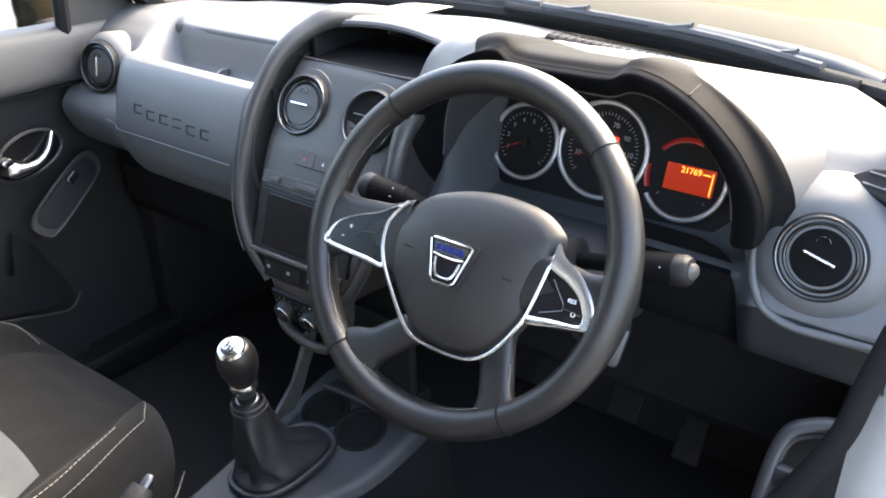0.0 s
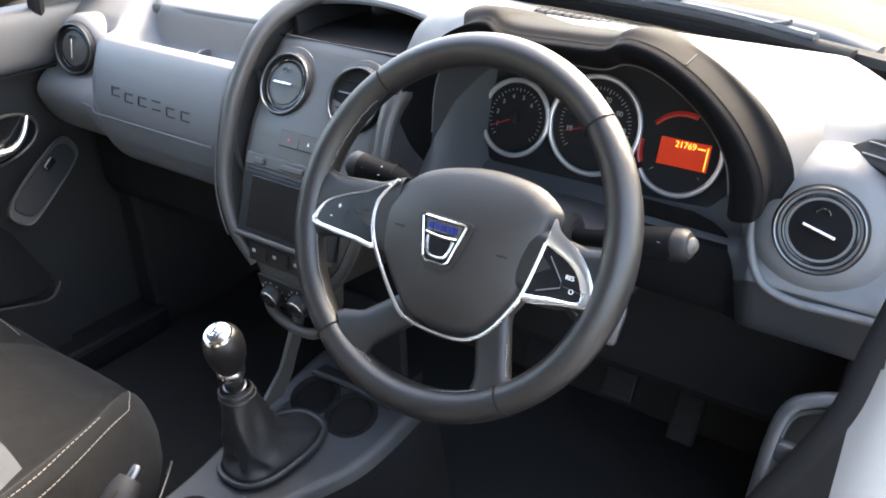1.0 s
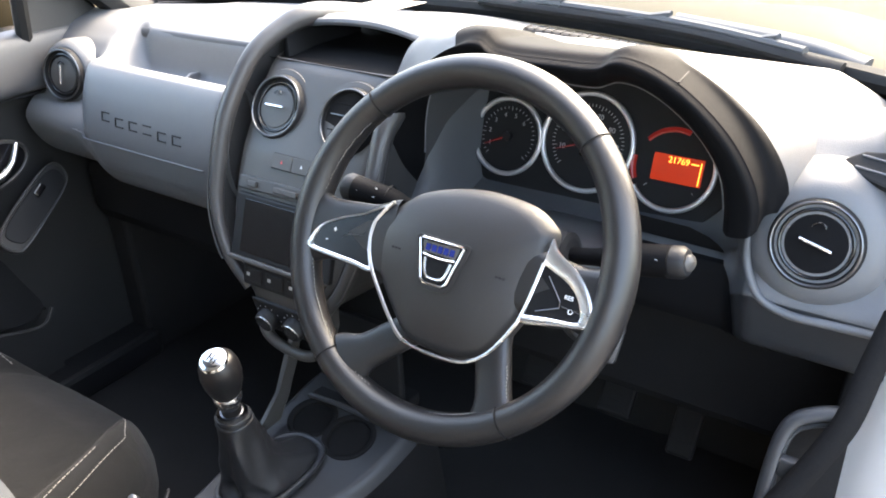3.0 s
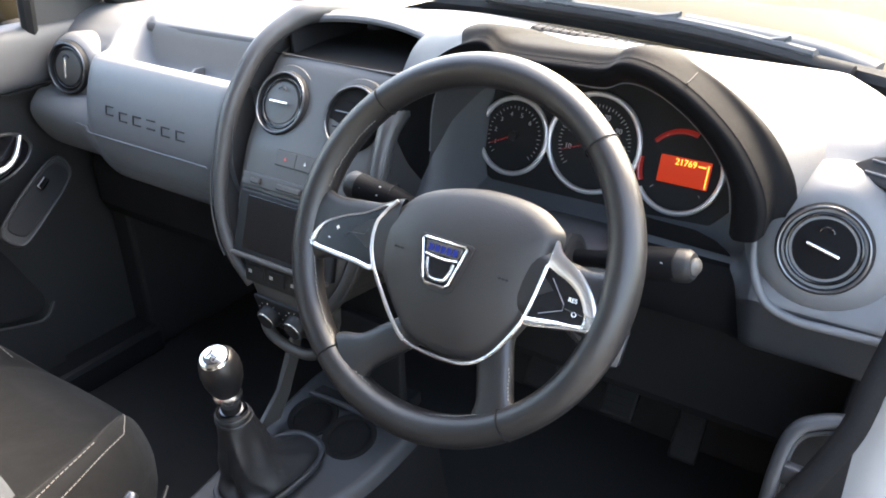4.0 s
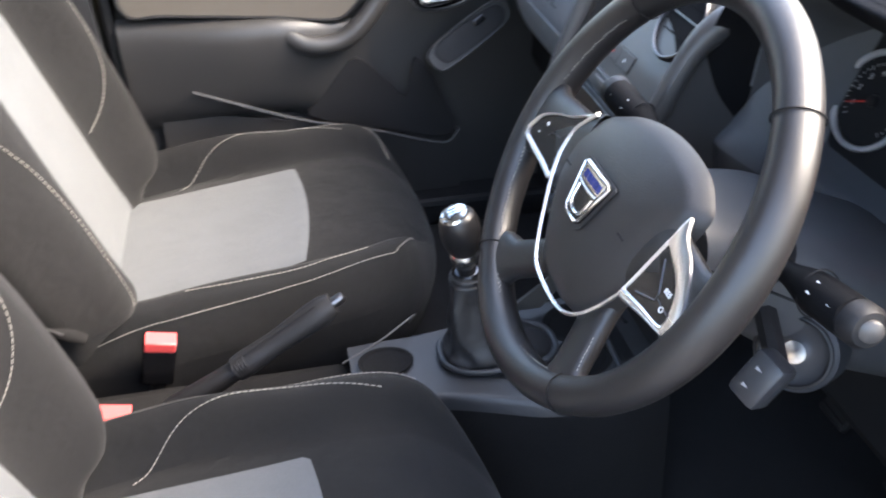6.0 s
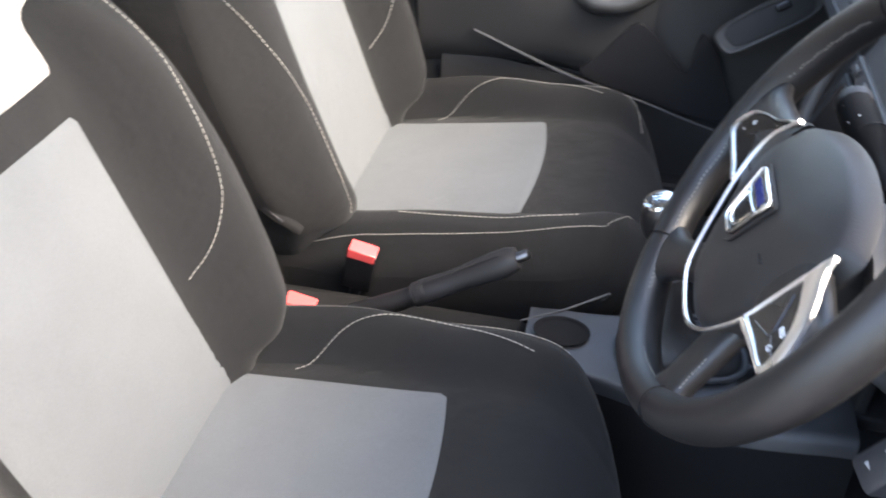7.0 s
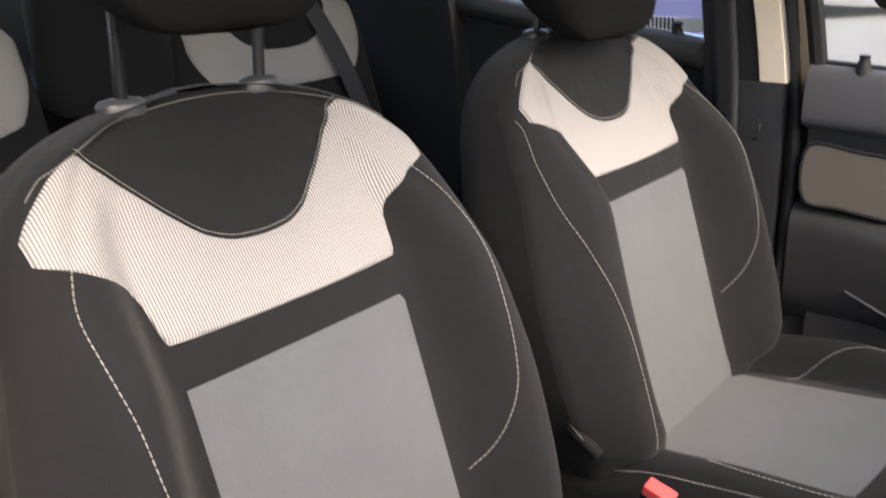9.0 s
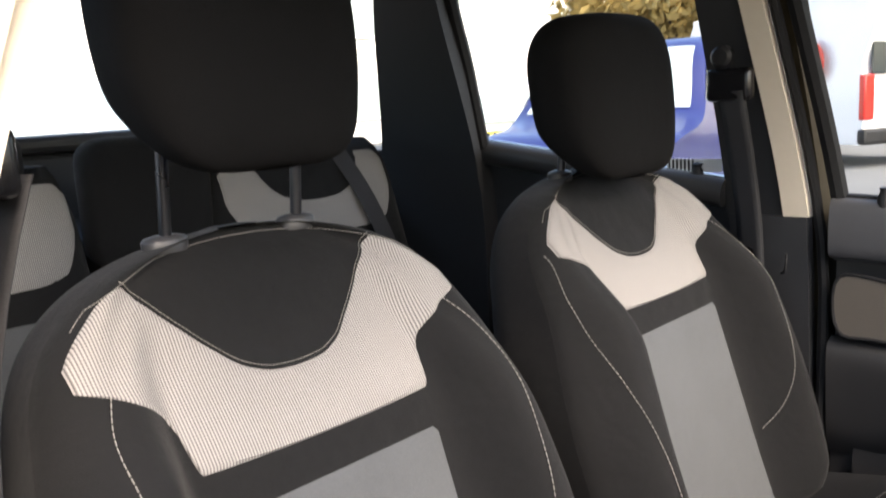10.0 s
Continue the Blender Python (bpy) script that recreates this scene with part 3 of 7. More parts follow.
def make_dash():
    d = thing("dashboard", (MX, 0.4, 0.80), "dark grey grained plastic dashboard under the windscreen", "dashboard")
    part("passenger_top", profile_sheet(passenger, 70, -0.655, -0.108, 60), DASH, d, "dark grey passenger side with an open tray")
    part("driver_side", profile_sheet(driver, 80, 0.150, 0.760, 60, 0, 13), DASH, d, "dark grey deck on the driver side")
    part("cowl", profile_sheet(driver, 60, 0.150, 0.606, 60, 13, 41), COWL, d, "darker grey cowl round the instruments")
    part("end_panel", profile_sheet(driver, 24, 0.606, 0.760, 60, 13, 41), DASH, d, "grey end of the dashboard")
    # Darker plastic below the crease stands in for the shade there.
    part("driver_lower_panel", profile_sheet(driver, 80, 0.150, 0.760, 60, 41, 60), CONSOLE, d, "smooth lower panel under the crease, toned darker for its shade")
    # glovebox lid: a proud panel with a lettered name kept as plain bars
    def lid(u, v):
        x = -0.468 + 0.342 * u
        pts = passenger(x)
        s = smooth_line([(x, y, z) for y, z in pts[11:19]], 33)
        q = s[int(round((0.02 + 0.78 * v) * 32))]
        return q + Vector((0, 0.002 - 0.006 * sstep(0.0, 0.12, u) * sstep(0, 0.02, 1 - u) * sstep(0, 0.05, v) * sstep(0, 0.05, 1 - v), 0))
    bm, _ = grid(lid, 40, 20)
    lid_ob = part("glovebox_lid", bm, DASHLOW, d, "smooth grey glovebox lid")
    for k, x in enumerate([-0.384 + 0.0336 * i for i in range(6)]):
        pts = passenger(x)
        s = min(smooth_line([(x, y, z) for y, z in pts[11:19]], 65), key=lambda q: abs(q.z - (0.984 - 0.002 * k)))
        m = facing(s + Vector((0, -0.0042, 0)), (0, -1, 0.20))
        part("name_bar", box((-0.0098, -0.0078, -0.001), (0.0098, -0.0054, 0.001), 0.0006, m), SOFT, lid_ob)
        part("name_bar", box((-0.0098, 0.0054, -0.001), (0.0098, 0.0078, 0.001), 0.0006, m), SOFT, lid_ob)
        if k != 3:
            part("name_bar", box((-0.0098, -0.0056, -0.001), (-0.0074, 0.0056, 0.001), 0.0006, m), SOFT, lid_ob)
    crease = []
    for i in range(40):
        x = -0.51 + 0.345 * i / 39
        pts = passenger(x)
        s = min(smooth_line([(x, y, z) for y, z in pts[11:19]], 65), key=lambda q: abs(q.z - 0.937))
        crease.append(s + Vector((0, -0.0045, 0)))
    part("lid_crease", tube(crease, 0.0016, 6, flat=1.3), DASHLOW, lid_ob)
    # pod at the far end with its round vent
    vent(d, Vector((-0.566, 0.196, 1.014)), (0.16, -0.95, 0.22), 0.040, 1, "round side vent, closed, with an upright bar")
    part("vent_pod", lathe([(0.062, -0.05), (0.060, -0.018), (0.054, -0.006), (0.047, -0.002)], facing((-0.566, 0.200, 1.014), (0.16, -0.95, 0.22)), 40), DASH, d)
    # tray divider
    for fx in (-0.335, -0.205):
        part("tray_fin", prism([(0, 0), (0.060, 0), (0.058, 0.020), (0.040, 0.022), (0.018, 0.012)], facing((fx, 0.240, 1.004), (-1, 0, 0)) @ pose(0, 0, 0, 0, 180, 0), 0.004, 0.0015), DASHLOW, d)
    # Dark strip drawn for the shadow along the back edge of the tray.
    edge_line = [Vector((-0.475 + 0.36 * i / 20, 0.309 + 0.010 * sstep(0, 1, i / 20), 1.072 + 0.002 * i / 20)) for i in range(21)]
    part("tray_edge_shade", tube(edge_line, 0.0085, 10, flat=0.55, up=(0, -1, 0)), DARKDASH, d, "dark rounded strip for the shade along the back edge of the tray")
    # under-dash closing panel
    part("knee_panel", box((-0.655, 0.24, 0.70), (-0.06, 0.36, 0.83), 0.03), DULLBLACK, d, "black lower knee panel")
    part("knee_panel", box((0.20, 0.315, 0.66), (0.745, 0.40, 0.85), 0.02), DULLBLACK, d)
    part("end_crease", tube(smooth_line([(0.611, 0.252, 1.030), (0.602, 0.236, 1.006), (0.604, 0.224, 0.972), (0.615, 0.214, 0.946), (0.631, 0.208, 0.929), (0.661, 0.206, 0.921), (0.70, 0.206, 0.922), (0.775, 0.208, 0.924)], 36), [0.001 + 0.0038 * math.sin(math.pi * min(1, i / 14) / 2) for i in range(36)], 10), DASH, d, "soft raised crease round the end vent")
    vent(d, Vector((0.671, 0.218, 1.003)), (0.02, -0.96, 0.28), 0.0415, 2, "round end vent, closed, with a slanted bar")
    part("vent_surround", lathe([(0.088, -0.046), (0.076, -0.026), (0.065, -0.011), (0.056, -0.004), (0.048, -0.002)], facing((0.671, 0.219, 1.003), (0.02, -0.96, 0.28)), 44), DASH, d)
    # dark sheet standing in for shade beside the column, rounded towards the end panel
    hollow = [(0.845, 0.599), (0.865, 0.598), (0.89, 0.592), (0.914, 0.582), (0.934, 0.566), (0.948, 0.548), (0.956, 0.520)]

    def shade_sheet(u, v):
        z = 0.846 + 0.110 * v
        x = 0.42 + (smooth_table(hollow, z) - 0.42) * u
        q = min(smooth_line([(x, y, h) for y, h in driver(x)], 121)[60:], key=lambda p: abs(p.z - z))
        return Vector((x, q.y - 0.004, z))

    part("column_shade_sheet", grid(shade_sheet, 30, 16)[0], PAD, d, "dark rounded sheet standing in for shade beside the column")
    # demister grille at the end of the deck
    gm = facing((0.700, 0.283, 1.070), (-0.20, -0.62, 0.76))
    dg = part("demister_grille", prism([(-0.028, -0.004), (-0.012, -0.016), (0.04, -0.024), (0.04, 0.024), (-0.012, 0.012)], gm, 0.008, 0.003), MATT, d, "black demister grille")
    for k in (-0.008, 0.006):
        part("grille_slat", box((-0.012, k - 0.0012, 0.007), (0.038, k + 0.0012, 0.0095), 0.0008, gm), DASH, dg)
    # slots along the foot of the windscreen
    slot = [Vector((x, base_y(x) - 0.085, 1.0990)) for x in [0.16 + 0.24 * i / 20 for i in range(21)]]
    part("defroster_slot", tube(slot, 0.011, 8, flat=0.35, up=(0, 0, 1)), MATT, d, "long dark defroster slot")
    for k in range(16):
        x = 0.165 + 0.23 * k / 15
        part("slot_rib", box((x - 0.001, base_y(x) - 0.094, 1.1015), (x + 0.001, base_y(x) - 0.076, 1.1035)), MATT, d)
    return d


make_dash()


def make_binnacle():
    b = thing("instrument_binnacle", (0.40, 0.32, 0.95), "dark instrument hood with three lit dials, behind the steering wheel", "instrument cluster")
    outer = [(0.134, 0.965), (0.142, 1.015), (0.153, 1.050), (0.167, 1.083), (0.186, 1.114), (0.210, 1.142), (0.238, 1.166), (0.268, 1.180), (0.290, 1.182), (0.306, 1.172), (0.330, 1.169), (0.385, 1.170), (0.434, 1.172), (0.451, 1.180), (0.467, 1.182), (0.497, 1.175), (0.531, 1.158), (0.559, 1.137), (0.585, 1.111), (0.607, 1.078), (0.617, 1.050), (0.618, 1.022)]
    inner = [(0.164, 0.955), (0.173, 1.000), (0.177, 1.045), (0.188, 1.085), (0.216, 1.112), (0.265, 1.127), (0.300, 1.128), (0.330, 1.124), (0.365, 1.124), (0.412, 1.124), (0.440, 1.134), (0.470, 1.130), (0.505, 1.112), (0.540, 1.082), (0.562, 1.048), (0.570, 1.015), (0.572, 0.985)]
    O = smooth_line([(x, 0, z) for x, z in outer], 97)
    I = smooth_line([(x, 0, z) for x, z in inner], 97)

    def skin(rows, i0=0, i1=96):
        def f(u, v):
            i = i0 + int(round(u * (i1 - i0)))
            pts = [r(i) for r in rows]
            return smooth_line(pts, 25)[int(round(v * 24))]
        return grid(f, i1 - i0, 24)[0]

    def left(i):
        return sstep(0.30, 0.225, O[i].x)

    def deck(i):
        return Vector((O[i].x + (O[i].x - 0.39) * (0.10 + 0.40 * sstep(0.46, 0.60, O[i].x)) - 0.06 * left(i), 0.470, min(O[i].z - 0.03, 1.112 - 0.010 * left(i))))

    ridge_x = [(1.0, 0.070), (1.035, 0.085), (1.087, 0.112), (1.127, 0.136), (1.148, 0.162), (1.164, 0.198), (1.178, 0.235)]

    def mid(i):
        w = sstep(0.43, 0.52, O[i].x)
        a = Vector((O[i].x * (0.5 + 0.35 * w) + deck(i).x * (0.5 - 0.35 * w), 0.385 - 0.150 * w, O[i].z * (0.25 + 0.65 * w) + deck(i).z * (0.75 - 0.65 * w)))
        return a.lerp(Vector((smooth_table(ridge_x, O[i].z), 0.262, O[i].z + 0.004)), left(i))

    fold = lambda i: Vector((O[i].x - 0.020 * left(i), 0.215, O[i].z - 0.004 * left(i)))
    lip = lambda i: Vector((O[i].x, 0.190, O[i].z - 0.006 - 0.010 * left(i)))
    start = min(range(97), key=lambda i: abs(O[i].x - 0.256))
    top = [mid, lambda i: mid(i).lerp(fold(i), 0.5) + Vector((0, 0, 0.004)), fold, lip]
    back = [deck, lambda i: deck(i).lerp(mid(i), 0.5), mid]
    shoulder = skin(back, 0, start)
    merge(shoulder, skin(top, 0, start))
    part("hood", shoulder, DASH, b, "grained grey shoulder of the instrument hood")
    part("hood_pad", skin(top, start, 96), PAD, b, "soft black pad over the instruments")
    part("hood_back", skin(back, start, 96), DASH, b, "grey back of the hood")
    rim = skin([lambda i: lip(i) + Vector((0, 0.0005, 0)), lambda i: Vector((O[i].x * 0.85 + I[i].x * 0.15, 0.1815, O[i].z * 0.85 + I[i].z * 0.15 - 0.006)), lambda i: Vector((O[i].x * 0.35 + I[i].x * 0.65, 0.200, O[i].z * 0.35 + I[i].z * 0.65)), lambda i: Vector((I[i].x, 0.236, I[i].z))])
    part("hood_rim", rim, PAD, b, "soft black rim of the hood")
    tunnel = skin([lambda i: Vector((I[i].x, 0.2362, I[i].z)), lambda i: Vector((I[i].x * 0.98 + 0.0076, 0.27, I[i].z - 0.004)), lambda i: Vector((I[i].x * 0.96 + 0.0152, 0.36, I[i].z - 0.022))])
    part("hood_lining", tunnel, DARKDASH, b, "dark grey lining of the hood")
    part("rim_groove", tube([Vector((I[i].x, 0.2345, I[i].z + 0.0008)) for i in range(6, 92)], 0.0013, 6), DASH, b)
    for i in (72,):
        part("hood_joint", tube([Vector((O[i].x, 0.1885, O[i].z - 0.004)), Vector((O[i].x, 0.222, O[i].z + 0.0004)), mid(i) + Vector((0, 0, 0.001))], 0.0009, 5), MATT, b)
    G = facing((0.358, 0.338, 1.006), (0, -0.94, 0.34))
    well = [(-0.192, 0.105), (-0.190, -0.010), (-0.184, -0.036), (-0.168, -0.058), (-0.140, -0.070), (-0.090, -0.080), (0.060, -0.080), (0.120, -0.082), (0.160, -0.070), (0.185, -0.040), (0.196, 0.0), (0.196, 0.105)]
    part("dial_board", prism(well, G @ Matrix.Translation((0, 0, -0.012)), 0.010, 0.002), MATT, b, "black dial board")

    def dial(cx, cz, r, a0, a1, ticks, numbers, needle, label, nsize=0.0085):
        m = G @ Matrix.Translation((cx, cz, 0))
        face = part("dial", lathe([(r, -0.002), (r, 0.0), (0.001, 0.0004)], m, 56), MATT, b, label)
        part("dial_ring", tube([m @ Vector(((r + 0.0005) * math.cos(a), (r + 0.0005) * math.sin(a), 0.003)) for a in [radians(a0 + (a1 - a0) * i / 60) for i in range(61)]], 0.0036, 10), DIALRING, face, "satin silver dial ring")
        bm = bmesh.new()
        for k in range(ticks):
            a = radians(222 - 264 * k / (ticks - 1))
            long = k % 5 == 0
            t = m @ Matrix.Rotation(a, 4, "Z")
            box((r * (0.70 if long else 0.74), -0.00045, 0.0006), (r * 0.80, 0.00045, 0.0010), 0, t, bm=bm)
        tagged(part("dial_ticks", bm, DIALINK, face), kind="stuff")
        for a, text in numbers:
            q = m @ Matrix.Translation((r * 0.58 * math.cos(radians(a)), r * 0.58 * math.sin(radians(a)), 0.0008))
            lettering(text, nsize, q, DIALINK, face, "dial_number")
        if needle is not None:
            t = m @ Matrix.Rotation(radians(needle), 4, "Z")
            nd = part("needle", prism([(-0.006, -0.0012), (r * 0.72, -0.0004), (r * 0.72, 0.0004), (-0.006, 0.0012)], t @ Matrix.Translation((0, 0, 0.003)), 0.001), REDARC, face, "thin red needle")
            part("needle_hub", lathe([(0.007, 0.001), (0.0065, 0.006), (0.001, 0.0065)], m, 20), SOFT, nd)
        return face

    dial(-0.117, -0.004, 0.0505, 0, 360, 31, [(205, "1"), (172, "2"), (140, "3"), (108, "4"), (76, "5"), (44, "6")], 205, "black rev counter dial with a chrome ring")
    speed = dial(0.000, 0.008, 0.0625, -50, 310, 46, [(196, "10"), (160, "30"), (125, "50"), (72, "70"), (34, "90"), (0, "110")], 200, "black speedometer dial with a chrome ring", 0.0095)
    third = dial(0.117, -0.002, 0.0535, 215, 405, 2, [], None, "black right hand dial with an orange display")
    M3 = G @ Matrix.Translation((0.117, -0.002, 0))
    part("red_scale", tube([M3 @ Vector((0.046 * math.cos(a), 0.046 * math.sin(a), 0.002)) for a in [radians(72 + 70 * i / 20) for i in range(21)]], 0.0036, 8, flat=0.4), REDARC, third, "dim red curved scale")
    part("red_scale", tube([M3 @ Vector((0.050 * math.cos(a), 0.050 * math.sin(a), 0.002)) for a in [radians(172 + 34 * i / 12) for i in range(13)]], 0.0042, 8, flat=0.4), REDARC, third)
    S = G @ Matrix.Translation((0.123, -0.004, 0.0012))
    disp = part("display", box((-0.0315, -0.0168, 0), (0.0325, 0.0168, 0.0012), 0.0005, S), LCD, third, "glowing orange display")
    lettering("21769", 0.0108, S @ Matrix.Translation((0.001, 0.0105, 0.0016)), DIGIT, disp, "odometer_digits")
    part("fuel_bar", box((0.0285, -0.015, 0.0013), (0.0298, 0.013, 0.0018), 0, S), DIGIT, disp)
    part("unit_bar", box((0.0165, 0.0090, 0.0013), (0.0262, 0.0106, 0.0018), 0, S), DIGIT, disp)
    part("warning_lamp", box((0.009, 0.013, 0.0008), (0.019, 0.020, 0.0014), 0.0008, G @ Matrix.Translation((0.0, 0.008, 0))), REDLAMP, speed, "lit red warning lamp")
    part("warning_lamp", box((0.027, -0.012, 0.0008), (0.036, -0.007, 0.0014), 0.0008, G @ Matrix.Translation((0.0, 0.008, 0))), GREENLAMP, speed, "lit green warning lamp")
    return b


make_binnacle()


def make_column():
    c = thing("steering_column", (0.37, 0.15, 0.93), "dark grey steering column shroud with two stalks", "steering column")
    A, B = Vector((0.374, 0.055, 0.972)), Vector((0.374, 0.285, 0.880))

    def shroud(u, v):
        q = A.lerp(B, u)
        a = 2 * math.pi * v
        k = 0.80 + 0.30 * sstep(0, 0.5, u)
        cx, cz = math.cos(a), math.sin(a)
        x = 0.085 * k * math.copysign(abs(cx) ** 0.6, cx)
        z = (0.050 if cz > 0 else 0.078) * k * math.copysign(abs(cz) ** 0.7, cz)
        return q + Vector((x, 0, z))

    bm, vs = grid(shroud, 16, 40, False, True)
    cap(bm, vs[0])
    part("shroud", bm, DARKDASH, c, "dark grey column shroud")
    part("shroud_joint", tube([shroud(i / 16, 0.0) + Vector((0.001, 0, 0)) for i in range(17)], 0.0014, 5), MATT, c)

    def stalk(a, b, tip, label, cap_mat):
        p = [a, a.lerp(b, 0.3), a.lerp(b, 0.55), a.lerp(b, 0.8), b]
        s = part("stalk", tube(smooth_line(p, 20), [0.009 + 0.0075 * sstep(0.2, 0.6, i / 19) for i in range(20)], 14, flat=1.15), PAD, c, label)
        d = (b - a).normalized()
        part("stalk_end", lathe([(0.0165, -0.004), (0.0165, 0.010), (0.013, 0.015), (0.001, 0.0165)], facing(b, d), 24), cap_mat, s)
        part("stalk_groove", tube([a.lerp(b, 0.62) + facing((0, 0, 0), d).to_3x3() @ Vector((0.0168 * math.cos(w), 0.0190 * math.sin(w), 0)) for w in [2 * math.pi * i / 24 for i in range(24)]], 0.0008, 5, True), MATT, s)
        n = facing((0, 0, 0), (0, -0.75, 0.66)).to_3x3()
        for k, f in ((0.70, 0.004), (0.70, -0.005), (0.82, 0.001), (0.90, -0.004)):
            q = a.lerp(b, k) + Vector((0, -0.0125, 0.0125)) + Vector((0, 0.66, 0.75)) * f
            part("stalk_mark", box((-0.0018, -0.0012, -0.0004), (0.0018, 0.0012, 0.0006), 0, Matrix.Translation(q) @ n.to_4x4()), INK, s)
        return s

    stalk(Vector((0.300, 0.092, 0.990)), Vector((0.186, 0.076, 1.012)), None, "black light stalk with white symbols", SOFT)
    s = stalk(Vector((0.452, 0.100, 0.985)), Vector((0.566, 0.098, 1.010)), None, "black wiper stalk with a bright end button", SOFT)
    part("end_button", lathe([(0.0085, 0.0), (0.0085, 0.004), (0.0065, 0.006), (0.001, 0.0066)], facing((0.5795, 0.098, 1.013), (0.92, -0.3, 0.2)), 24), STACK, s, "grey end button")
    part("stalk_socket", lathe([(0.026, -0.012), (0.025, 0.004), (0.018, 0.006)], facing((0.452, 0.100, 0.985), (1, 0, 0.2)), 24), MATT, c)
    # lower right: lock barrel and the small control pod with two arrows
    L = facing((0.470, 0.138, 0.893), (0.55, -0.75, 0.36))
    lock = part("ignition_lock", lathe([(0.037, -0.035), (0.036, 0.0), (0.032, 0.004), (0.028, 0.001), (0.020, -0.002), (0.001, -0.001)], L, 36), CONSOLE, c, "round ignition lock surround")
    part("lock_ring", tube([L @ Vector((0.0305 * math.cos(2 * math.pi * i / 36), 0.0305 * math.sin(2 * math.pi * i / 36), 0.004)) for i in range(36)], 0.0022, 6, True), SOFT, lock)
    part("lock_barrel", lathe([(0.010, -0.002), (0.010, 0.004), (0.001, 0.005)], L, 20), SATIN, lock)
    K = facing((0.512, 0.078, 0.912), (0.35, -0.85, 0.4)) @ pose(0, 0, 0, 0, 0, -14)
    pod = part("control_pod", box((-0.015, -0.024, -0.018), (0.015, 0.022, 0.008), 0.006, K), CONSOLE, c, "small grey control pod with white arrows")
    part("pod_arm", tube([K @ Vector((0, 0.01, -0.015)), Vector((0.43, 0.12, 0.93))], 0.010, 8), SOFT, pod)
    for k in (-0.010, 0.008):
        part("pod_arrow", prism([(-0.003, -0.0016), (0.003, 0.0), (-0.003, 0.0016)], K @ Matrix.Translation((-0.002, k, 0.0082)), 0.0005), DIALINK, pod)
    return c


make_column()


# centre stack
ST = [(1.096, 0.236), (1.088, 0.226), (1.068, 0.211), (1.040, 0.193), (0.985, 0.155), (0.945, 0.136), (0.905, 0.118), (0.865, 0.104), (0.830, 0.094), (0.80, 0.090), (0.765, 0.092), (0.735, 0.100), (0.712, 0.125)]


def stack_y(z):
    return lerp_table(sorted((a, b) for a, b in ST), z)


def stack_m(x, z):
    s = (stack_y(z + 0.01) - stack_y(z - 0.01)) / 0.02
    return facing((x, stack_y(z), z), (0.0, -1, s))


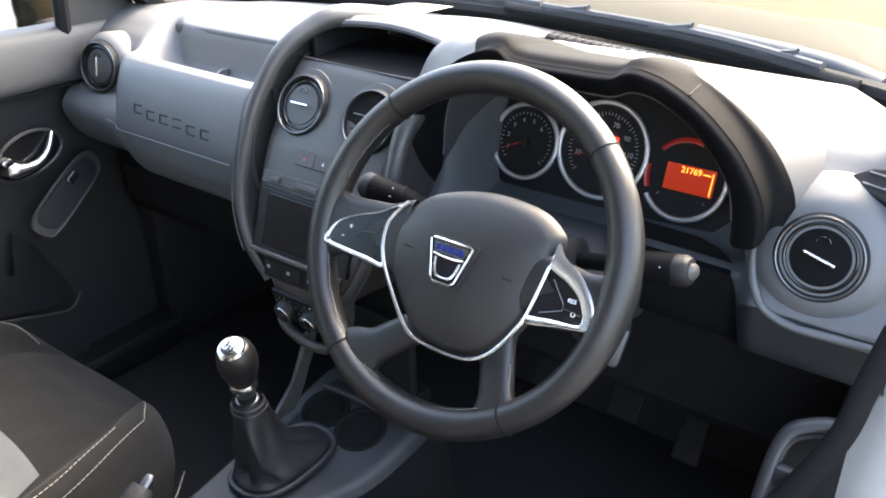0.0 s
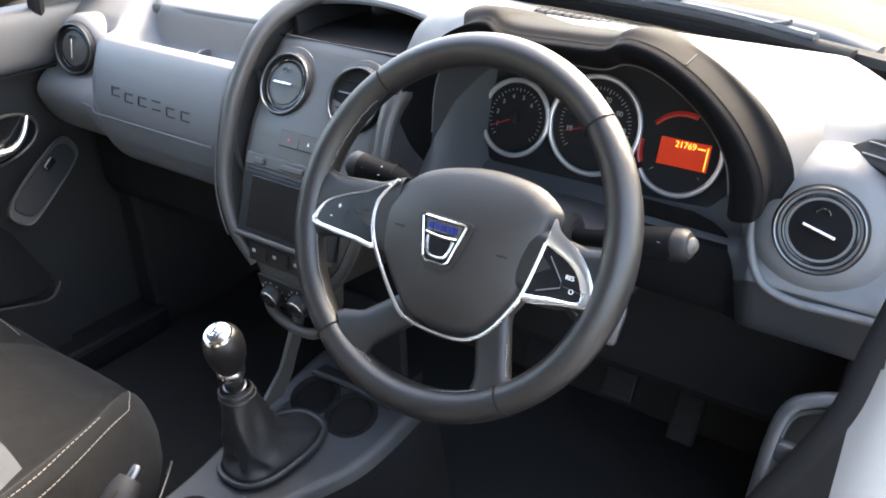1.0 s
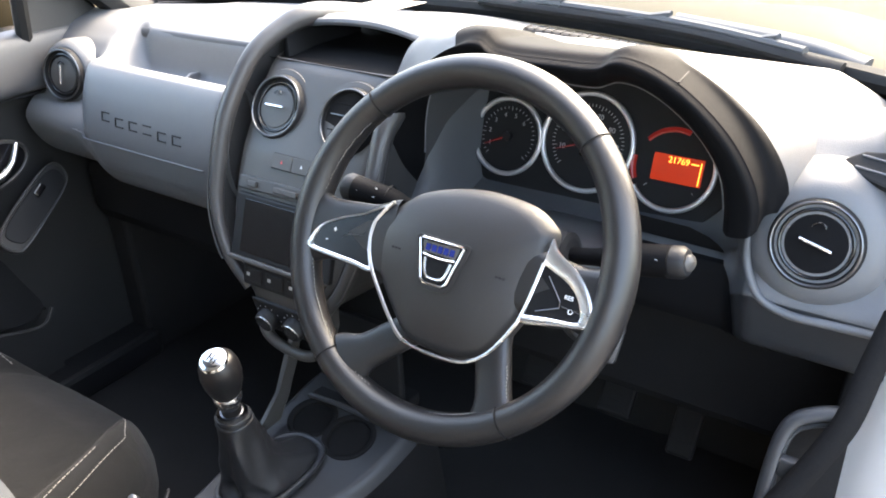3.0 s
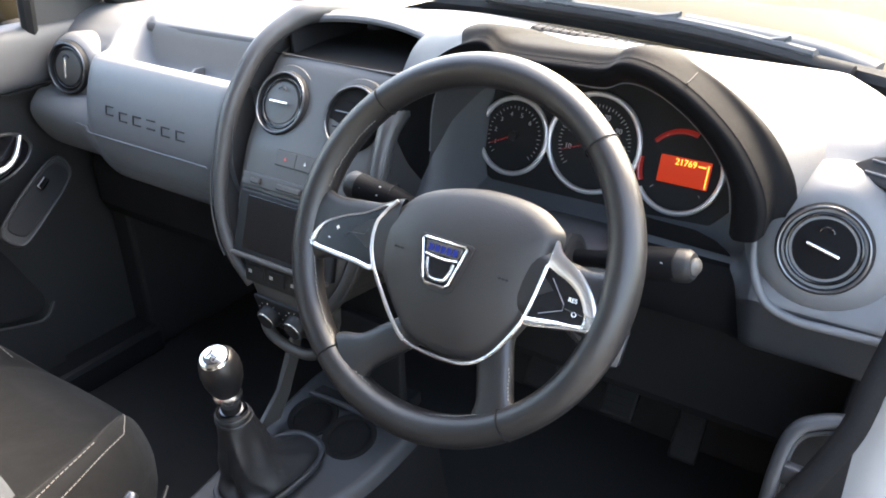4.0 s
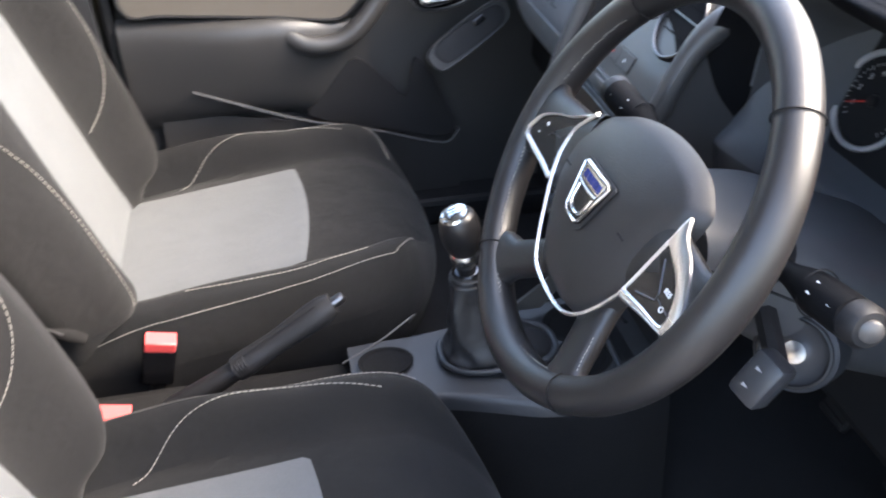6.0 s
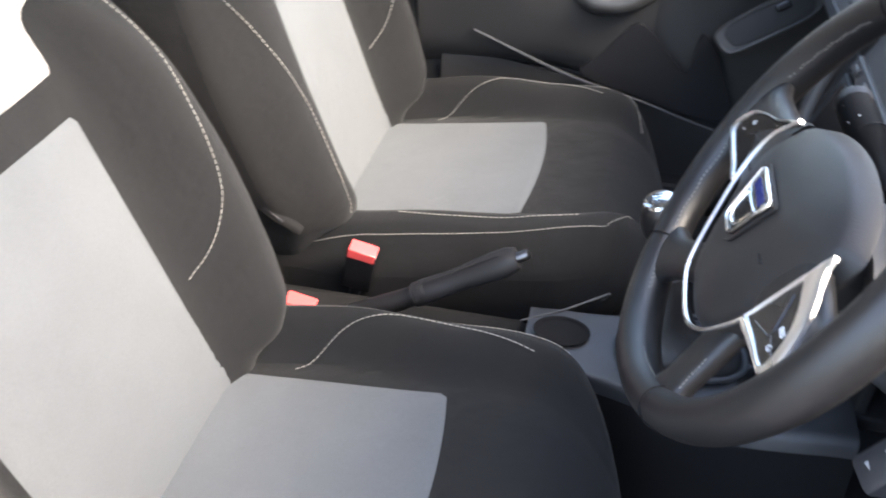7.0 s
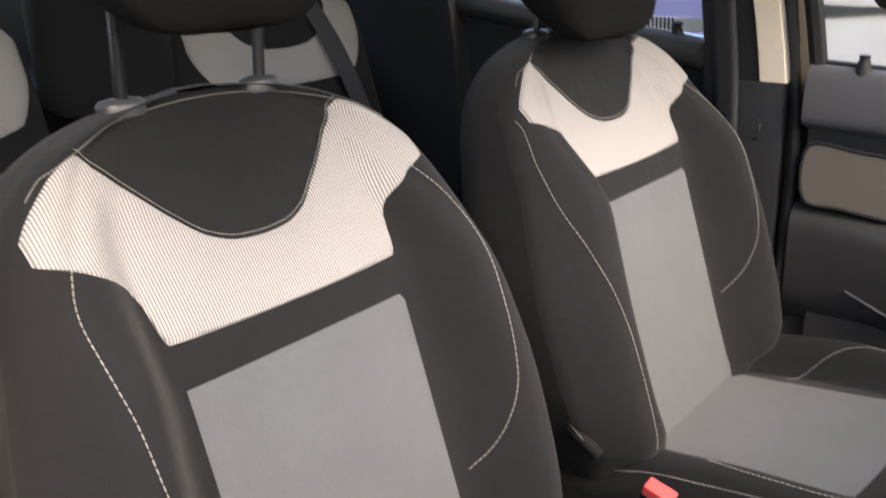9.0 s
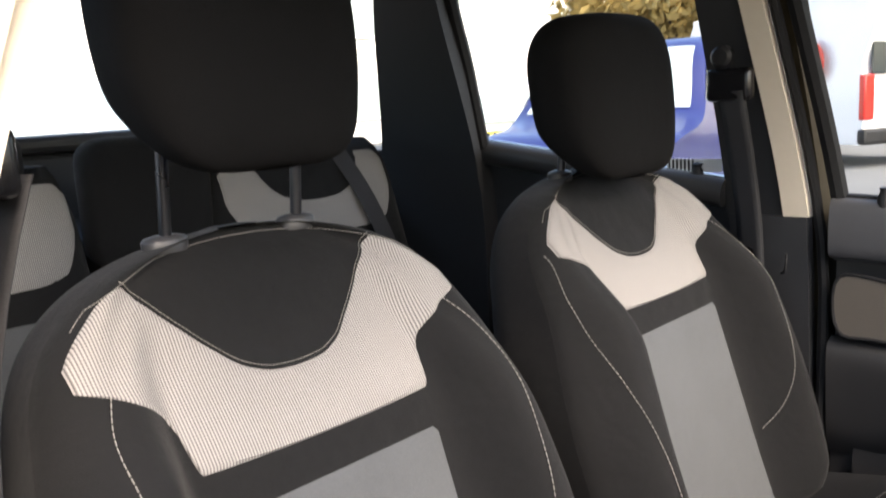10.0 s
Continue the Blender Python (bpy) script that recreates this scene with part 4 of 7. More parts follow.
def make_stack():
    s = thing("centre_stack", (0.017, 0.16, 0.71), "grey plastic centre stack with vents, screen and heater controls", "centre console")
    C = 0.018
    LEFT = [(1.115, 0.113), (1.08, 0.121), (1.02, 0.126), (0.95, 0.125), (0.90, 0.120), (0.85, 0.106), (0.815, 0.086), (0.79, 0.072), (0.76, 0.068), (0.735, 0.055), (0.712, 0.035)]

    def half(z):
        return lerp_table(sorted((a, b) for a, b in LEFT), z)

    def face(u, v):
        z = 1.096 - 0.384 * u
        a = -1 + 2 * v
        y = stack_y(z) + 0.030 * sstep(0.86, 1.0, abs(a)) ** 1.5 + 0.006 * a * a
        return Vector((C + a * half(z), y, z))

    bm, _ = grid(face, 60, 40)
    part("stack_face", bm, STACK, s, "warm grey plastic face")
    # arched frame on both sides that runs up and over into the deck
    for side in (-1, 1):
        pts = [(C + side * 0.072, 0.098, 0.795), (C + side * 0.108, 0.098, 0.842), (C + side * 0.132, 0.112, 0.905), (C + side * 0.139, 0.138, 0.975), (C + side * 0.138, 0.166, 1.035), (C + side * 0.128, 0.212, 1.098), (C + side * 0.112, 0.262, 1.130), (C + side * 0.092, 0.315, 1.142), (C + side * 0.075, 0.43, 1.118)]
        if side > 0:
            pts = pts[:5] + [(0.156, 0.190, 1.062), (0.160, 0.215, 1.078)]
        line = smooth_line(pts, 60)
        part("arch_frame", tube(line, [0.009 + 0.004 * sstep(0.1, 0.5, i / 59) + 0.004 * sstep(0.6, 0.9, i / 59) for i in range(60)], 14, flat=1.0), ARCH, s, "smooth dark grey arched frame")
        inner = [p + Vector((side * 0.0105, -0.0075, 0.001)) for p in line[6:56]]
        part("frame_bead", tube(inner, 0.0016, 6), STACK, s, "thin grey bead along the frame")
        skirt = lambda u, v, line=line, side=side: line[int(round(u * 59))] + Vector((side * 0.010 * v, 0.16 * v, -0.012 * v))
        part("frame_side", grid(skirt, 59, 6)[0], ARCH, s)
    # open cubby on top
    def cubby(u, v):
        a = -1 + 2 * v
        prof = smooth_line([(0, 0.234, 1.096), (0, 0.262, 1.086), (0, 0.34, 1.090), (0, 0.44, 1.088), (0, 0.455, 1.100), (0, 0.456, 1.112)], 25)
        q = prof[int(round(u * 24))]
        return Vector((C + a * 0.118, q.y, q.z))
    bm, _ = grid(cubby, 24, 20)
    part("cubby", bm, DULLBLACK, s, "deep black open cubby")
    def roof(u, v):
        a = -1 + 2 * v
        y = 0.312 + 0.303 * u - 0.012 * a * a * (1 - u)
        return Vector((C + a * (0.105 + 0.05 * u), y + (base_y(C + a * 0.15) - 0.617) * u, 1.150 - 0.062 * u - 0.008 * a * a - 0.010 * (1 - sstep(0, 0.06, u))))
    bm, _ = grid(roof, 20, 24)
    part("cubby_roof", bm, DASH, s, "grained grey roof of the cubby")
    part("cubby_lip", tube([roof(0, i / 24) + Vector((0, 0.002, -0.002)) for i in range(25)] + [roof(0, 1) + Vector((0.014, 0.02, -0.03)), roof(0, 1) + Vector((0.018, 0.05, -0.08))], 0.006, 8), DASH, s)
    part("cubby_wall", box((C - 0.118, 0.27, 1.05), (C - 0.110, 0.44, 1.128), 0.002), MATT, s)
    part("cubby_wall", box((C + 0.108, 0.27, 1.05), (C + 0.116, 0.42, 1.118), 0.002), MATT, s)
    # vents
    for x, c in ((C - 0.066, 1), (C + 0.062, 0)):
        part("vent_surround", lathe([(0.060, -0.030), (0.057, -0.012), (0.053, -0.004), (0.047, -0.003)], facing((x, stack_y(1.042) - 0.002, 1.042), (0, -0.86, 0.50)), 44), STACK, s)
        vent(s, Vector((x, stack_y(1.042) - 0.005, 1.042)), (0, -0.86, 0.50), 0.0405, c, "round centre vent, closed, with a level bar" if c else "round centre vent, open, with dark slats")
    # switches under the vents
    for k, x in enumerate((C - 0.028, C + 0.0085)):
        sw = part("dash_switch", prism([(-0.018, -0.010), (0.018, -0.010), (0.018, 0.011), (-0.018, 0.011)], stack_m(x, 0.978) @ Matrix.Translation((0, 0, -0.0016)), 0.0035, 0.0008), STACK, s, "grey push switch")
        part("switch_mark", prism([(-0.002, -0.002), (0.002, -0.002), (0, 0.003)], stack_m(x, 0.978) @ Matrix.Translation((0, 0, 0.0026)), 0.0004), INK if k else RED, sw)
    part("switch_gap", box((-0.0370, -0.0107, -0.001), (0.0370, 0.0117, 0.0010), 0.0008, stack_m(C - 0.010, 0.978)), MATT, s)
    # screen unit
    top = stack_m(C - 0.012, 0.943)
    part("unit_top", box((-0.088, -0.009, -0.004), (0.098, 0.010, 0.004), 0.002, top), ARCH, s, "dark grey strip with small keys")
    for x0, x1 in ((-0.068, -0.050), (-0.018, 0.026), (0.040, 0.075)):
        part("unit_key", box((x0, -0.0045, 0.004), (x1, 0.0045, 0.0085), 0.002, top), STACK, s)
    mid = facing((C - 0.008, stack_y(0.89) - 0.002, 0.890), (0, -1, (stack_y(0.93) - stack_y(0.85)) / 0.08))
    unit = part("screen_unit", box((-0.090, -0.048, -0.012), (0.096, 0.044, 0.001), 0.003, mid), SOFT, s, "black screen unit, switched off")
    part("screen_glass", box((-0.072, -0.040, 0.0), (0.078, 0.037, 0.0022), 0.001, mid), BLACK, unit, "dark switched-off screen")
    part("unit_foot", box((-0.088, -0.053, 0.000), (0.094, -0.046, 0.008), 0.002, mid), STACK, unit, "grey bar under the screen")
    # switch row and heater panel
    row = stack_m(C, 0.822)
    part("switch_strip", box((-0.075, -0.018, -0.004), (0.075, 0.018, 0.001), 0.002, row), SOFT, s)
    for x in (-0.053, -0.012, 0.029):
        sw = part("dash_switch", box((x - 0.016, -0.0105, 0.001), (x + 0.016, 0.0105, 0.0035), 0.0012, row), SOFT, s, "black push switch")
        part("switch_mark", box((x - 0.012, -0.002, 0.0034), (x - 0.006, 0.003, 0.0040), 0, row), DIALINK, sw)
    low = stack_m(C, 0.757)
    part("heater_panel", box((-0.062, -0.028, -0.006), (0.094, 0.030, 0.0005), 0.004, low), SOFT, s, "black heater panel with three knobs")
    for x in (-0.035, 0.018, 0.070):
        k = low @ Matrix.Translation((x, 0.001 - abs(x) * 0.08, 0))
        kn = part("heater_knob", lathe([(0.0180, 0.0), (0.0172, 0.011), (0.0155, 0.0145), (0.001, 0.0150)], k, 28), SOFT, s, "round black heater knob")
        part("knob_face", lathe([(0.0150, 0.0140), (0.0135, 0.0160), (0.001, 0.0163)], k, 24), SATIN, kn, "satin metal knob face")
        bm = bmesh.new()
        for j in range(9):
            t = k @ Matrix.Rotation(radians(210 - 240 * j / 8), 4, "Z")
            box((0.0215, -0.0007, 0.0008), (0.0235, 0.0007, 0.0012), 0, t, bm=bm)
        tagged(part("knob_scale", bm, INK, kn), kind="stuff")
    part("stack_chin", tube(smooth_line([(C - 0.062, 0.112, 0.760), (C - 0.052, 0.098, 0.728), (C - 0.02, 0.094, 0.712), (C + 0.03, 0.094, 0.710), (C + 0.058, 0.100, 0.728), (C + 0.066, 0.112, 0.760)], 30), 0.0085, 10), STACK, s, "rounded grey chin")
    return s


make_stack()


# ---- steering wheel ----
WC, TILT = Vector((0.364, 0.0045, 1.013)), radians(30)
WM = facing(WC, (0, -math.cos(TILT), math.sin(TILT)))


def wheel_point(u, v, d=0.0):
    return WM @ Vector((u, v, d))


def make_wheel():
    w = thing("steering_wheel", WC, "black leather steering wheel with chrome spoke trim, on the column", "steering wheel")
    R, r = 0.1825, 0.0168

    def rim(u, v):
        a, b = 2 * math.pi * u, 2 * math.pi * v
        rr = r * (1 + 0.05 * math.cos(4 * a))
        k = R - 0.002 * sstep(0.5, 1.0, -math.sin(a))
        return wheel_point((k + rr * math.cos(b)) * math.cos(a), (k + rr * math.cos(b)) * math.sin(a), rr * 1.12 * math.sin(b))

    bm, _ = grid(rim, 128, 20, True, True)
    rim_ob = part("rim", bm, LEATHER, w, "smooth black leather rim")
    for deg in (46, 134, 233, 307):
        a = radians(deg)
        k = R - 0.002 * sstep(0.5, 1.0, -math.sin(a))
        ring = [wheel_point((k + (r * 1.0 + 0.0002) * math.cos(b)) * math.cos(a), (k + (r + 0.0002) * math.cos(b)) * math.sin(a), (r * 1.12 + 0.0002) * math.sin(b)) for b in [2 * math.pi * i / 24 for i in range(24)]]
        part("rim_seam", tube(ring, 0.0007, 5, True), DULLBLACK, rim_ob)
    # stitches along the inner side of the rim, where it is laced
    for a0, a1 in ((140, 172), (190, 230), (238, 256), (280, 302)):
        line = []
        for i in range(60):
            a = radians(a0 + (a1 - a0) * i / 59)
            k = R - 0.002 * sstep(0.5, 1.0, -math.sin(a)) - r * 0.93
            line.append(wheel_point(k * math.cos(a), k * math.sin(a), 0.0065 + 0.0018 * (i % 2)))
        part("stitching", dashes(line, 0.0042, 0.0018, 0.00045), THREAD, rim_ob)

    # spokes: lofted leather arms from the hub to the rim
    def spoke(a, b, wa, wb, da, db, thick, swell):
        A, B = Vector(a), Vector(b)
        t = (B - A).normalized()
        s = Vector((-t.y, t.x))

        def f(u, v):
            c = A.lerp(B, u)
            flare = 1 + swell * sstep(0.72, 1.0, u) + 0.25 * sstep(0.3, 0.0, u)
            half = (wa + (wb - wa) * u) * flare
            ang = 2 * math.pi * v
            x = half * math.copysign(abs(math.cos(ang)) ** 0.7, math.cos(ang))
            z = thick * math.copysign(abs(math.sin(ang)) ** 0.8, math.sin(ang)) + da + (db - da) * u
            q = c + s * x
            return wheel_point(q.x, q.y, z)

        bm, vs = grid(f, 20, 20, False, True)
        return bm

    arms = (((-0.06, -0.006), (-0.172, -0.016), 0.034, 0.033, 0.004, 0.002, 0.25), ((0.075, -0.006), (0.174, -0.012), 0.034, 0.027, 0.004, 0.002, 0.25),
            ((0.004, -0.070), (-0.086, -0.146), 0.017, 0.020, -0.007, 0.0, 0.6), ((0.066, -0.055), (0.099, -0.152), 0.0185, 0.0190, -0.009, 0.0, 0.5))
    for a, b, wa, wb, da, db, swell in arms:
        arm = part("spoke", spoke(a, b, wa, wb, da, db, 0.010, swell), LEATHER, w)
    # laced seam on the lower spoke
    lace = [wheel_point(0.0985 + 0.0105 * i / 39 + 0.0008 * math.sin(2.2 * i), -0.092 - 0.040 * i / 39, 0.0035) for i in range(40)]
    part("stitching", dashes(lace, 0.0034, 0.0014, 0.0004), THREAD, arm)

    # hub cover
    hub = [(-0.0685, 0.0320), (-0.0485, 0.0480), (-0.0150, 0.0600), (0.0220, 0.0662), (0.0580, 0.0658), (0.0872, 0.0605), (0.1075, 0.0485), (0.1150, 0.0374), (0.1120, 0.0100), (0.1039, -0.0380), (0.0955, -0.0592), (0.0800, -0.0845), (0.0604, -0.0997), (0.0360, -0.1050), (0.0010, -0.1046), (-0.0210, -0.0998), (-0.0405, -0.0834), (-0.0607, -0.0608), (-0.0773, -0.0396), (-0.0842, -0.0231), (-0.0868, -0.0052), (-0.0838, 0.0115)]
    cx = sum(p[0] for p in hub) / len(hub)
    cy = sum(p[1] for p in hub) / len(hub)
    edge = [(p.x, p.y) for p in smooth_line([(x, y, 0) for x, y in hub], 72, True)]

    def dome(u, v):
        x, y = edge[int(round(v * 72)) % 72]
        k = 1 - u
        z = 0.006 + 0.019 * (1 - k**2.6)
        return wheel_point(cx + (x - cx) * k, cy + (y - cy) * k, z - 0.012 * (1 - sstep(0, 0.08, u)))

    bm, vs = grid(dome, 14, 72, False, True)
    hub_ob = part("airbag_cover", bm, AIRBAG, w, "matt black airbag cover")
    # chrome line round the lower and left edge of the cover
    arc = edge[26:] + edge[:1]
    part("chrome_edge", tube([wheel_point(x, y, 0.0122) for x, y in arc], 0.0021, 8), SATIN, hub_ob, "bright chrome edge line")
    # vent marks
    for mx, my in ((-0.045, -0.012), (0.077, -0.012)):
        for k in range(3):
            part("mark", box((-0.004 + 0.004 * k, -0.001, 0), (-0.001 + 0.004 * k, 0.001, 0.0006), 0, WM @ Matrix.Translation((mx, my, 0.0255))), MATT, hub_ob)
    # badge: a chrome framed shield with a dark blue panel; the name on it stays plain bars
    bx, by = 0.0095, -0.0125
    shield = [(-0.0275, 0.018), (-0.024, 0.020), (0.024, 0.020), (0.0275, 0.018), (0.0165, -0.022), (0.011, -0.026), (-0.011, -0.026), (-0.0165, -0.022)]
    seat = [(x * 1.17, y * 1.15 - 0.001) for x, y in shield]
    B = WM @ Matrix.Translation((bx, by, 0.0258))
    badge = part("badge", prism(shield, B, 0.0028, 0.0008), BLACK, w, "dark shield badge with a chrome frame and blue panel")
    part("badge_recess", prism(seat, WM @ Matrix.Translation((bx, by, 0.0256)), 0.0010, 0.0006), AIRBAG, badge)
    part("badge_frame", tube([B @ Vector((x * 0.94, y * 0.94, 0.0030)) for x, y in shield], 0.0015, 8, True), CHROME, badge, "bright chrome frame")
    part("blue_panel", prism([(-0.0215, 0.0165), (0.0215, 0.0165), (0.0185, 0.0050), (-0.0185, 0.0050)], B @ Matrix.Translation((0, 0, 0.0026)), 0.0007), CHROME, badge, "silver panel with dark blue marks")
    for k in range(5):
        part("badge_bar", box((-0.0168 + k * 0.0070, 0.0070, 0), (-0.0114 + k * 0.0070, 0.0140, 0.0005), 0, B @ Matrix.Translation((0, 0, 0.0034))), LOGOBLUE, badge)
    part("badge_bridge", tube([B @ Vector(q) for q in ((-0.0185, 0.003, 0.0030), (-0.006, 0.0018, 0.0036), (0.006, 0.0018, 0.0036), (0.0185, 0.003, 0.0030))], 0.0013, 8), CHROME, badge)
    part("badge_bow", tube([B @ p for p in smooth_line([(-0.0150, 0.000, 0.0030), (-0.0125, -0.012, 0.0032), (-0.007, -0.0185, 0.0034), (0.007, -0.0185, 0.0034), (0.0125, -0.012, 0.0032), (0.0150, 0.000, 0.0030)], 24)], 0.0014, 8), CHROME, badge)

    # switch panels with chrome frames
    def frame_part(name, outer, inner, d, label):
        bm = bmesh.new()
        n = len(outer)
        rows = []
        for k, h in ((0.0, 0.0), (0.0, 0.0032), (0.25, 0.0044), (0.5, 0.0040), (0.75, 0.0044), (1.0, 0.0032), (1.0, 0.0)):
            rows.append([bm.verts.new(wheel_point(a[0] + (b[0] - a[0]) * k, a[1] + (b[1] - a[1]) * k, d + h)) for a, b in zip(outer, inner)])
        for p, q in zip(rows, rows[1:]):
            for j in range(n):
                m = (j + 1) % n
                bm.faces.new((p[j], p[m], q[m], q[j]))
        return part(name, bm, SATIN, w, label)

    def round_poly(p, n=48):
        return [(q.x, q.y) for q in smooth_line([(x, y, 0) for x, y in p], n, True)]

    lo = [(-0.1672, -0.0384), (-0.1634, -0.0239), (-0.1523, -0.0098), (-0.1281, 0.0027), (-0.1001, 0.0133), (-0.0730, 0.0290), (-0.0853, 0.0099), (-0.0875, -0.0061), (-0.0846, -0.0239), (-0.0775, -0.0445), (-0.1000, -0.0437), (-0.1400, -0.0420)]
    li = [(-0.1560, -0.0335), (-0.1515, -0.0225), (-0.1440, -0.0130), (-0.1255, -0.0025), (-0.1020, 0.0062), (-0.0880, 0.0100), (-0.0888, 0.0050), (-0.0893, -0.0075), (-0.0868, -0.0230), (-0.0810, -0.0378), (-0.1030, -0.0372), (-0.1390, -0.0358)]
    li = [mixed([a], [b], k)[0] for a, b, k in zip(lo, li, (0.75, 0.5, 0.35, 0.3, 0.3, 0.25, 0.3, 0.4, 0.5, 0.7, 0.8, 0.8))]
    lf = frame_part("switch_frame", round_poly(lo), round_poly(li), 0.0105, "pointed chrome frame on the spoke")
    part("switch_panel", prism(round_poly([(x * 0.995, y) for x, y in li]), WM @ Matrix.Translation((0, 0, 0.0085)), 0.0045), BLACK, lf, "gloss black cruise control panel")
    ro = [(0.1159, 0.0366), (0.1227, 0.0273), (0.1314, 0.0214), (0.1450, 0.0141), (0.1605, -0.0005), (0.1700, -0.0165), (0.1742, -0.0312), (0.1677, -0.0358), (0.1376, -0.0409), (0.1065, -0.0473), (0.1039, -0.0400), (0.1071, -0.0178), (0.1116, 0.0081), (0.1148, 0.0250)]
    ri = [(0.1140, 0.0105), (0.1185, 0.0095), (0.1250, 0.0068), (0.1369, 0.0022), (0.1496, -0.0062), (0.1574, -0.0174), (0.1605, -0.0280), (0.1558, -0.0330), (0.1303, -0.0355), (0.1070, -0.0390), (0.1062, -0.0360), (0.1085, -0.0180), (0.1110, -0.0010), (0.1125, 0.0070)]
    rf = frame_part("switch_frame", round_poly(ro), round_poly(ri), 0.0105, "pointed chrome frame on the spoke")
    part("switch_panel", prism(round_poly(ri), WM @ Matrix.Translation((0, 0, 0.0085)), 0.0045), BLACK, rf, "gloss black speed control panel")
    D = 0.0133
    lettering("+", 0.010, WM @ Matrix.Translation((-0.1340, -0.0130, D)), INK, lf, "plus_mark")
    lettering("-", 0.010, WM @ Matrix.Translation((-0.1420, -0.0245, D)), INK, lf, "minus_mark")
    part("groove", tube([wheel_point(x, y, D) for x, y in ((-0.122, -0.019), (-0.117, -0.014), (-0.098, -0.011), (-0.094, -0.004))], 0.0006, 5), STEEL, lf)
    lettering("RES", 0.0058, WM @ Matrix.Translation((0.1455, -0.0125, D)), INK, rf, "res_mark")
    lettering("O", 0.0066, WM @ Matrix.Translation((0.1500, -0.0245, D)), INK, rf, "zero_mark")
    part("groove", tube([wheel_point(x, y, D) for x, y in ((0.121, 0.002), (0.138, -0.018), (0.1385, -0.024), (0.116, -0.033))], 0.0006, 5), STEEL, rf)
    part("groove", tube([wheel_point(x, y, D) for x, y in ((0.140, -0.0215), (0.158, -0.0235))], 0.0005, 5), STEEL, rf)
    # column stub behind the hub
    part("column_stub", lathe([(0.045, -0.075), (0.05, -0.02), (0.06, 0.006)], WM @ Matrix.Translation((0.012, -0.02, 0)), 32), SOFT, w)
    return w


make_wheel()


# ---- floor console ----
def make_console():
    c = thing("floor_console", (0.05, -0.1, 0.362), "dark grey plastic floor console with silver sides, between the seats", "console")

    def top(u, v):
        # along the car from behind the lever to under the centre stack
        y = -0.215 + 0.415 * u
        a = -1 + 2 * v
        half = 0.082 + 0.040 * sstep(0.10, 0.70, u) + (0.040 * sstep(0.25, 0.9, u) if a > 0 else 0.0)
        z = 0.558 + 0.030 * sstep(0.55, 1.0, u) - 0.004 * sstep(0.12, 0.0, u)
        edge = sstep(0.70, 1.0, abs(a))
        return Vector((0.048 + 0.010 * u + a * half * (1 + 0.04 * edge), y, z - 0.20 * edge**1.6))

    cups = ((0.024, 0.112, 0.034), (0.100, 0.108, 0.036))
    bm, _ = grid(lambda u, v: top(u, 0.10 + 0.80 * v), 90, 60)
    holes = [f for f in bm.faces if any((f.calc_center_median().xy - Vector((x, y))).length < r for x, y, r in cups)]
    bmesh.ops.delete(bm, geom=holes, context="FACES")
    part("console_body", bm, CONSOLE, c, "dark grey console body")
    # Sides split off from the body and blackened in place of footwell shadow.
    for a0 in (0.0, 0.90):
        part("console_side", grid(lambda u, v, a0=a0: top(u, a0 + 0.10 * v), 30, 8)[0], DULLBLACK, c, "console side, coloured black for the footwell shade")
    part("console_rear", box((-0.012, -0.66, 0.36), (0.118, -0.21, 0.535), 0.02), DULLBLACK, c, "black rear part of the console")
    # pale side wings that run up to the dashboard
    blade = [(0.010, 0.578), (0.040, 0.588), (0.085, 0.625), (0.120, 0.690), (0.145, 0.720), (0.150, 0.712), (0.130, 0.660), (0.105, 0.610), (0.080, 0.578)]
    part("console_wing", prism(blade, facing((-0.020, 0, 0), (1, 0, 0)), 0.009, 0.003), STACK, c, "grey wing rising to the centre stack")
    # well in front of the lever, with two cup holders and a coin slot
    part("well", box((-0.012, 0.150, 0.560), (0.135, 0.245, 0.586), 0.006), MATT, c, "black open well")
    for x, y, r in cups:
        part("cup_holder", lathe([(r + 0.0065, -0.004), (r + 0.006, 0.0022), (r + 0.001, 0.0030), (r - 0.0025, 0.001), (r - 0.004, -0.010), (r - 0.006, -0.055), (0.002, -0.056)], facing((x, y, 0.5735 + 0.24 * (y - 0.11)), (0, -0.233, 0.972)), 36), DULLBLACK, c, "round black cup holder")
    part("well_lip", tube(smooth_line([(-0.005, 0.140, 0.590), (0.06, 0.146, 0.589), (0.150, 0.142, 0.589)], 10), 0.0042, 8), COLLAR2, c)
    part("well_back", box((-0.02, 0.20, 0.58), (0.13, 0.215, 0.72), 0.004), MATT, c)
    part("pocket_frame", tube(smooth_line([(-0.005, 0.170, 0.70), (0.0, 0.165, 0.635), (0.03, 0.162, 0.622), (0.10, 0.165, 0.625)], 16), 0.0025, 6), SOFT, c)
    # flat black oval behind the lever, in place of a shaded cup hole
    part("oval_hole_disc", lathe([(0.031, 0.001), (0.032, 0.004), (0.029, 0.004), (0.026, 0.001), (0.002, 0.0008)], Matrix.Translation((0.040, -0.165, 0.5592)) @ Matrix.Diagonal((0.95, 1.25, 1, 1)), 28), DULLBLACK, c, "flat black oval standing in for a shaded cup hole")
    return c


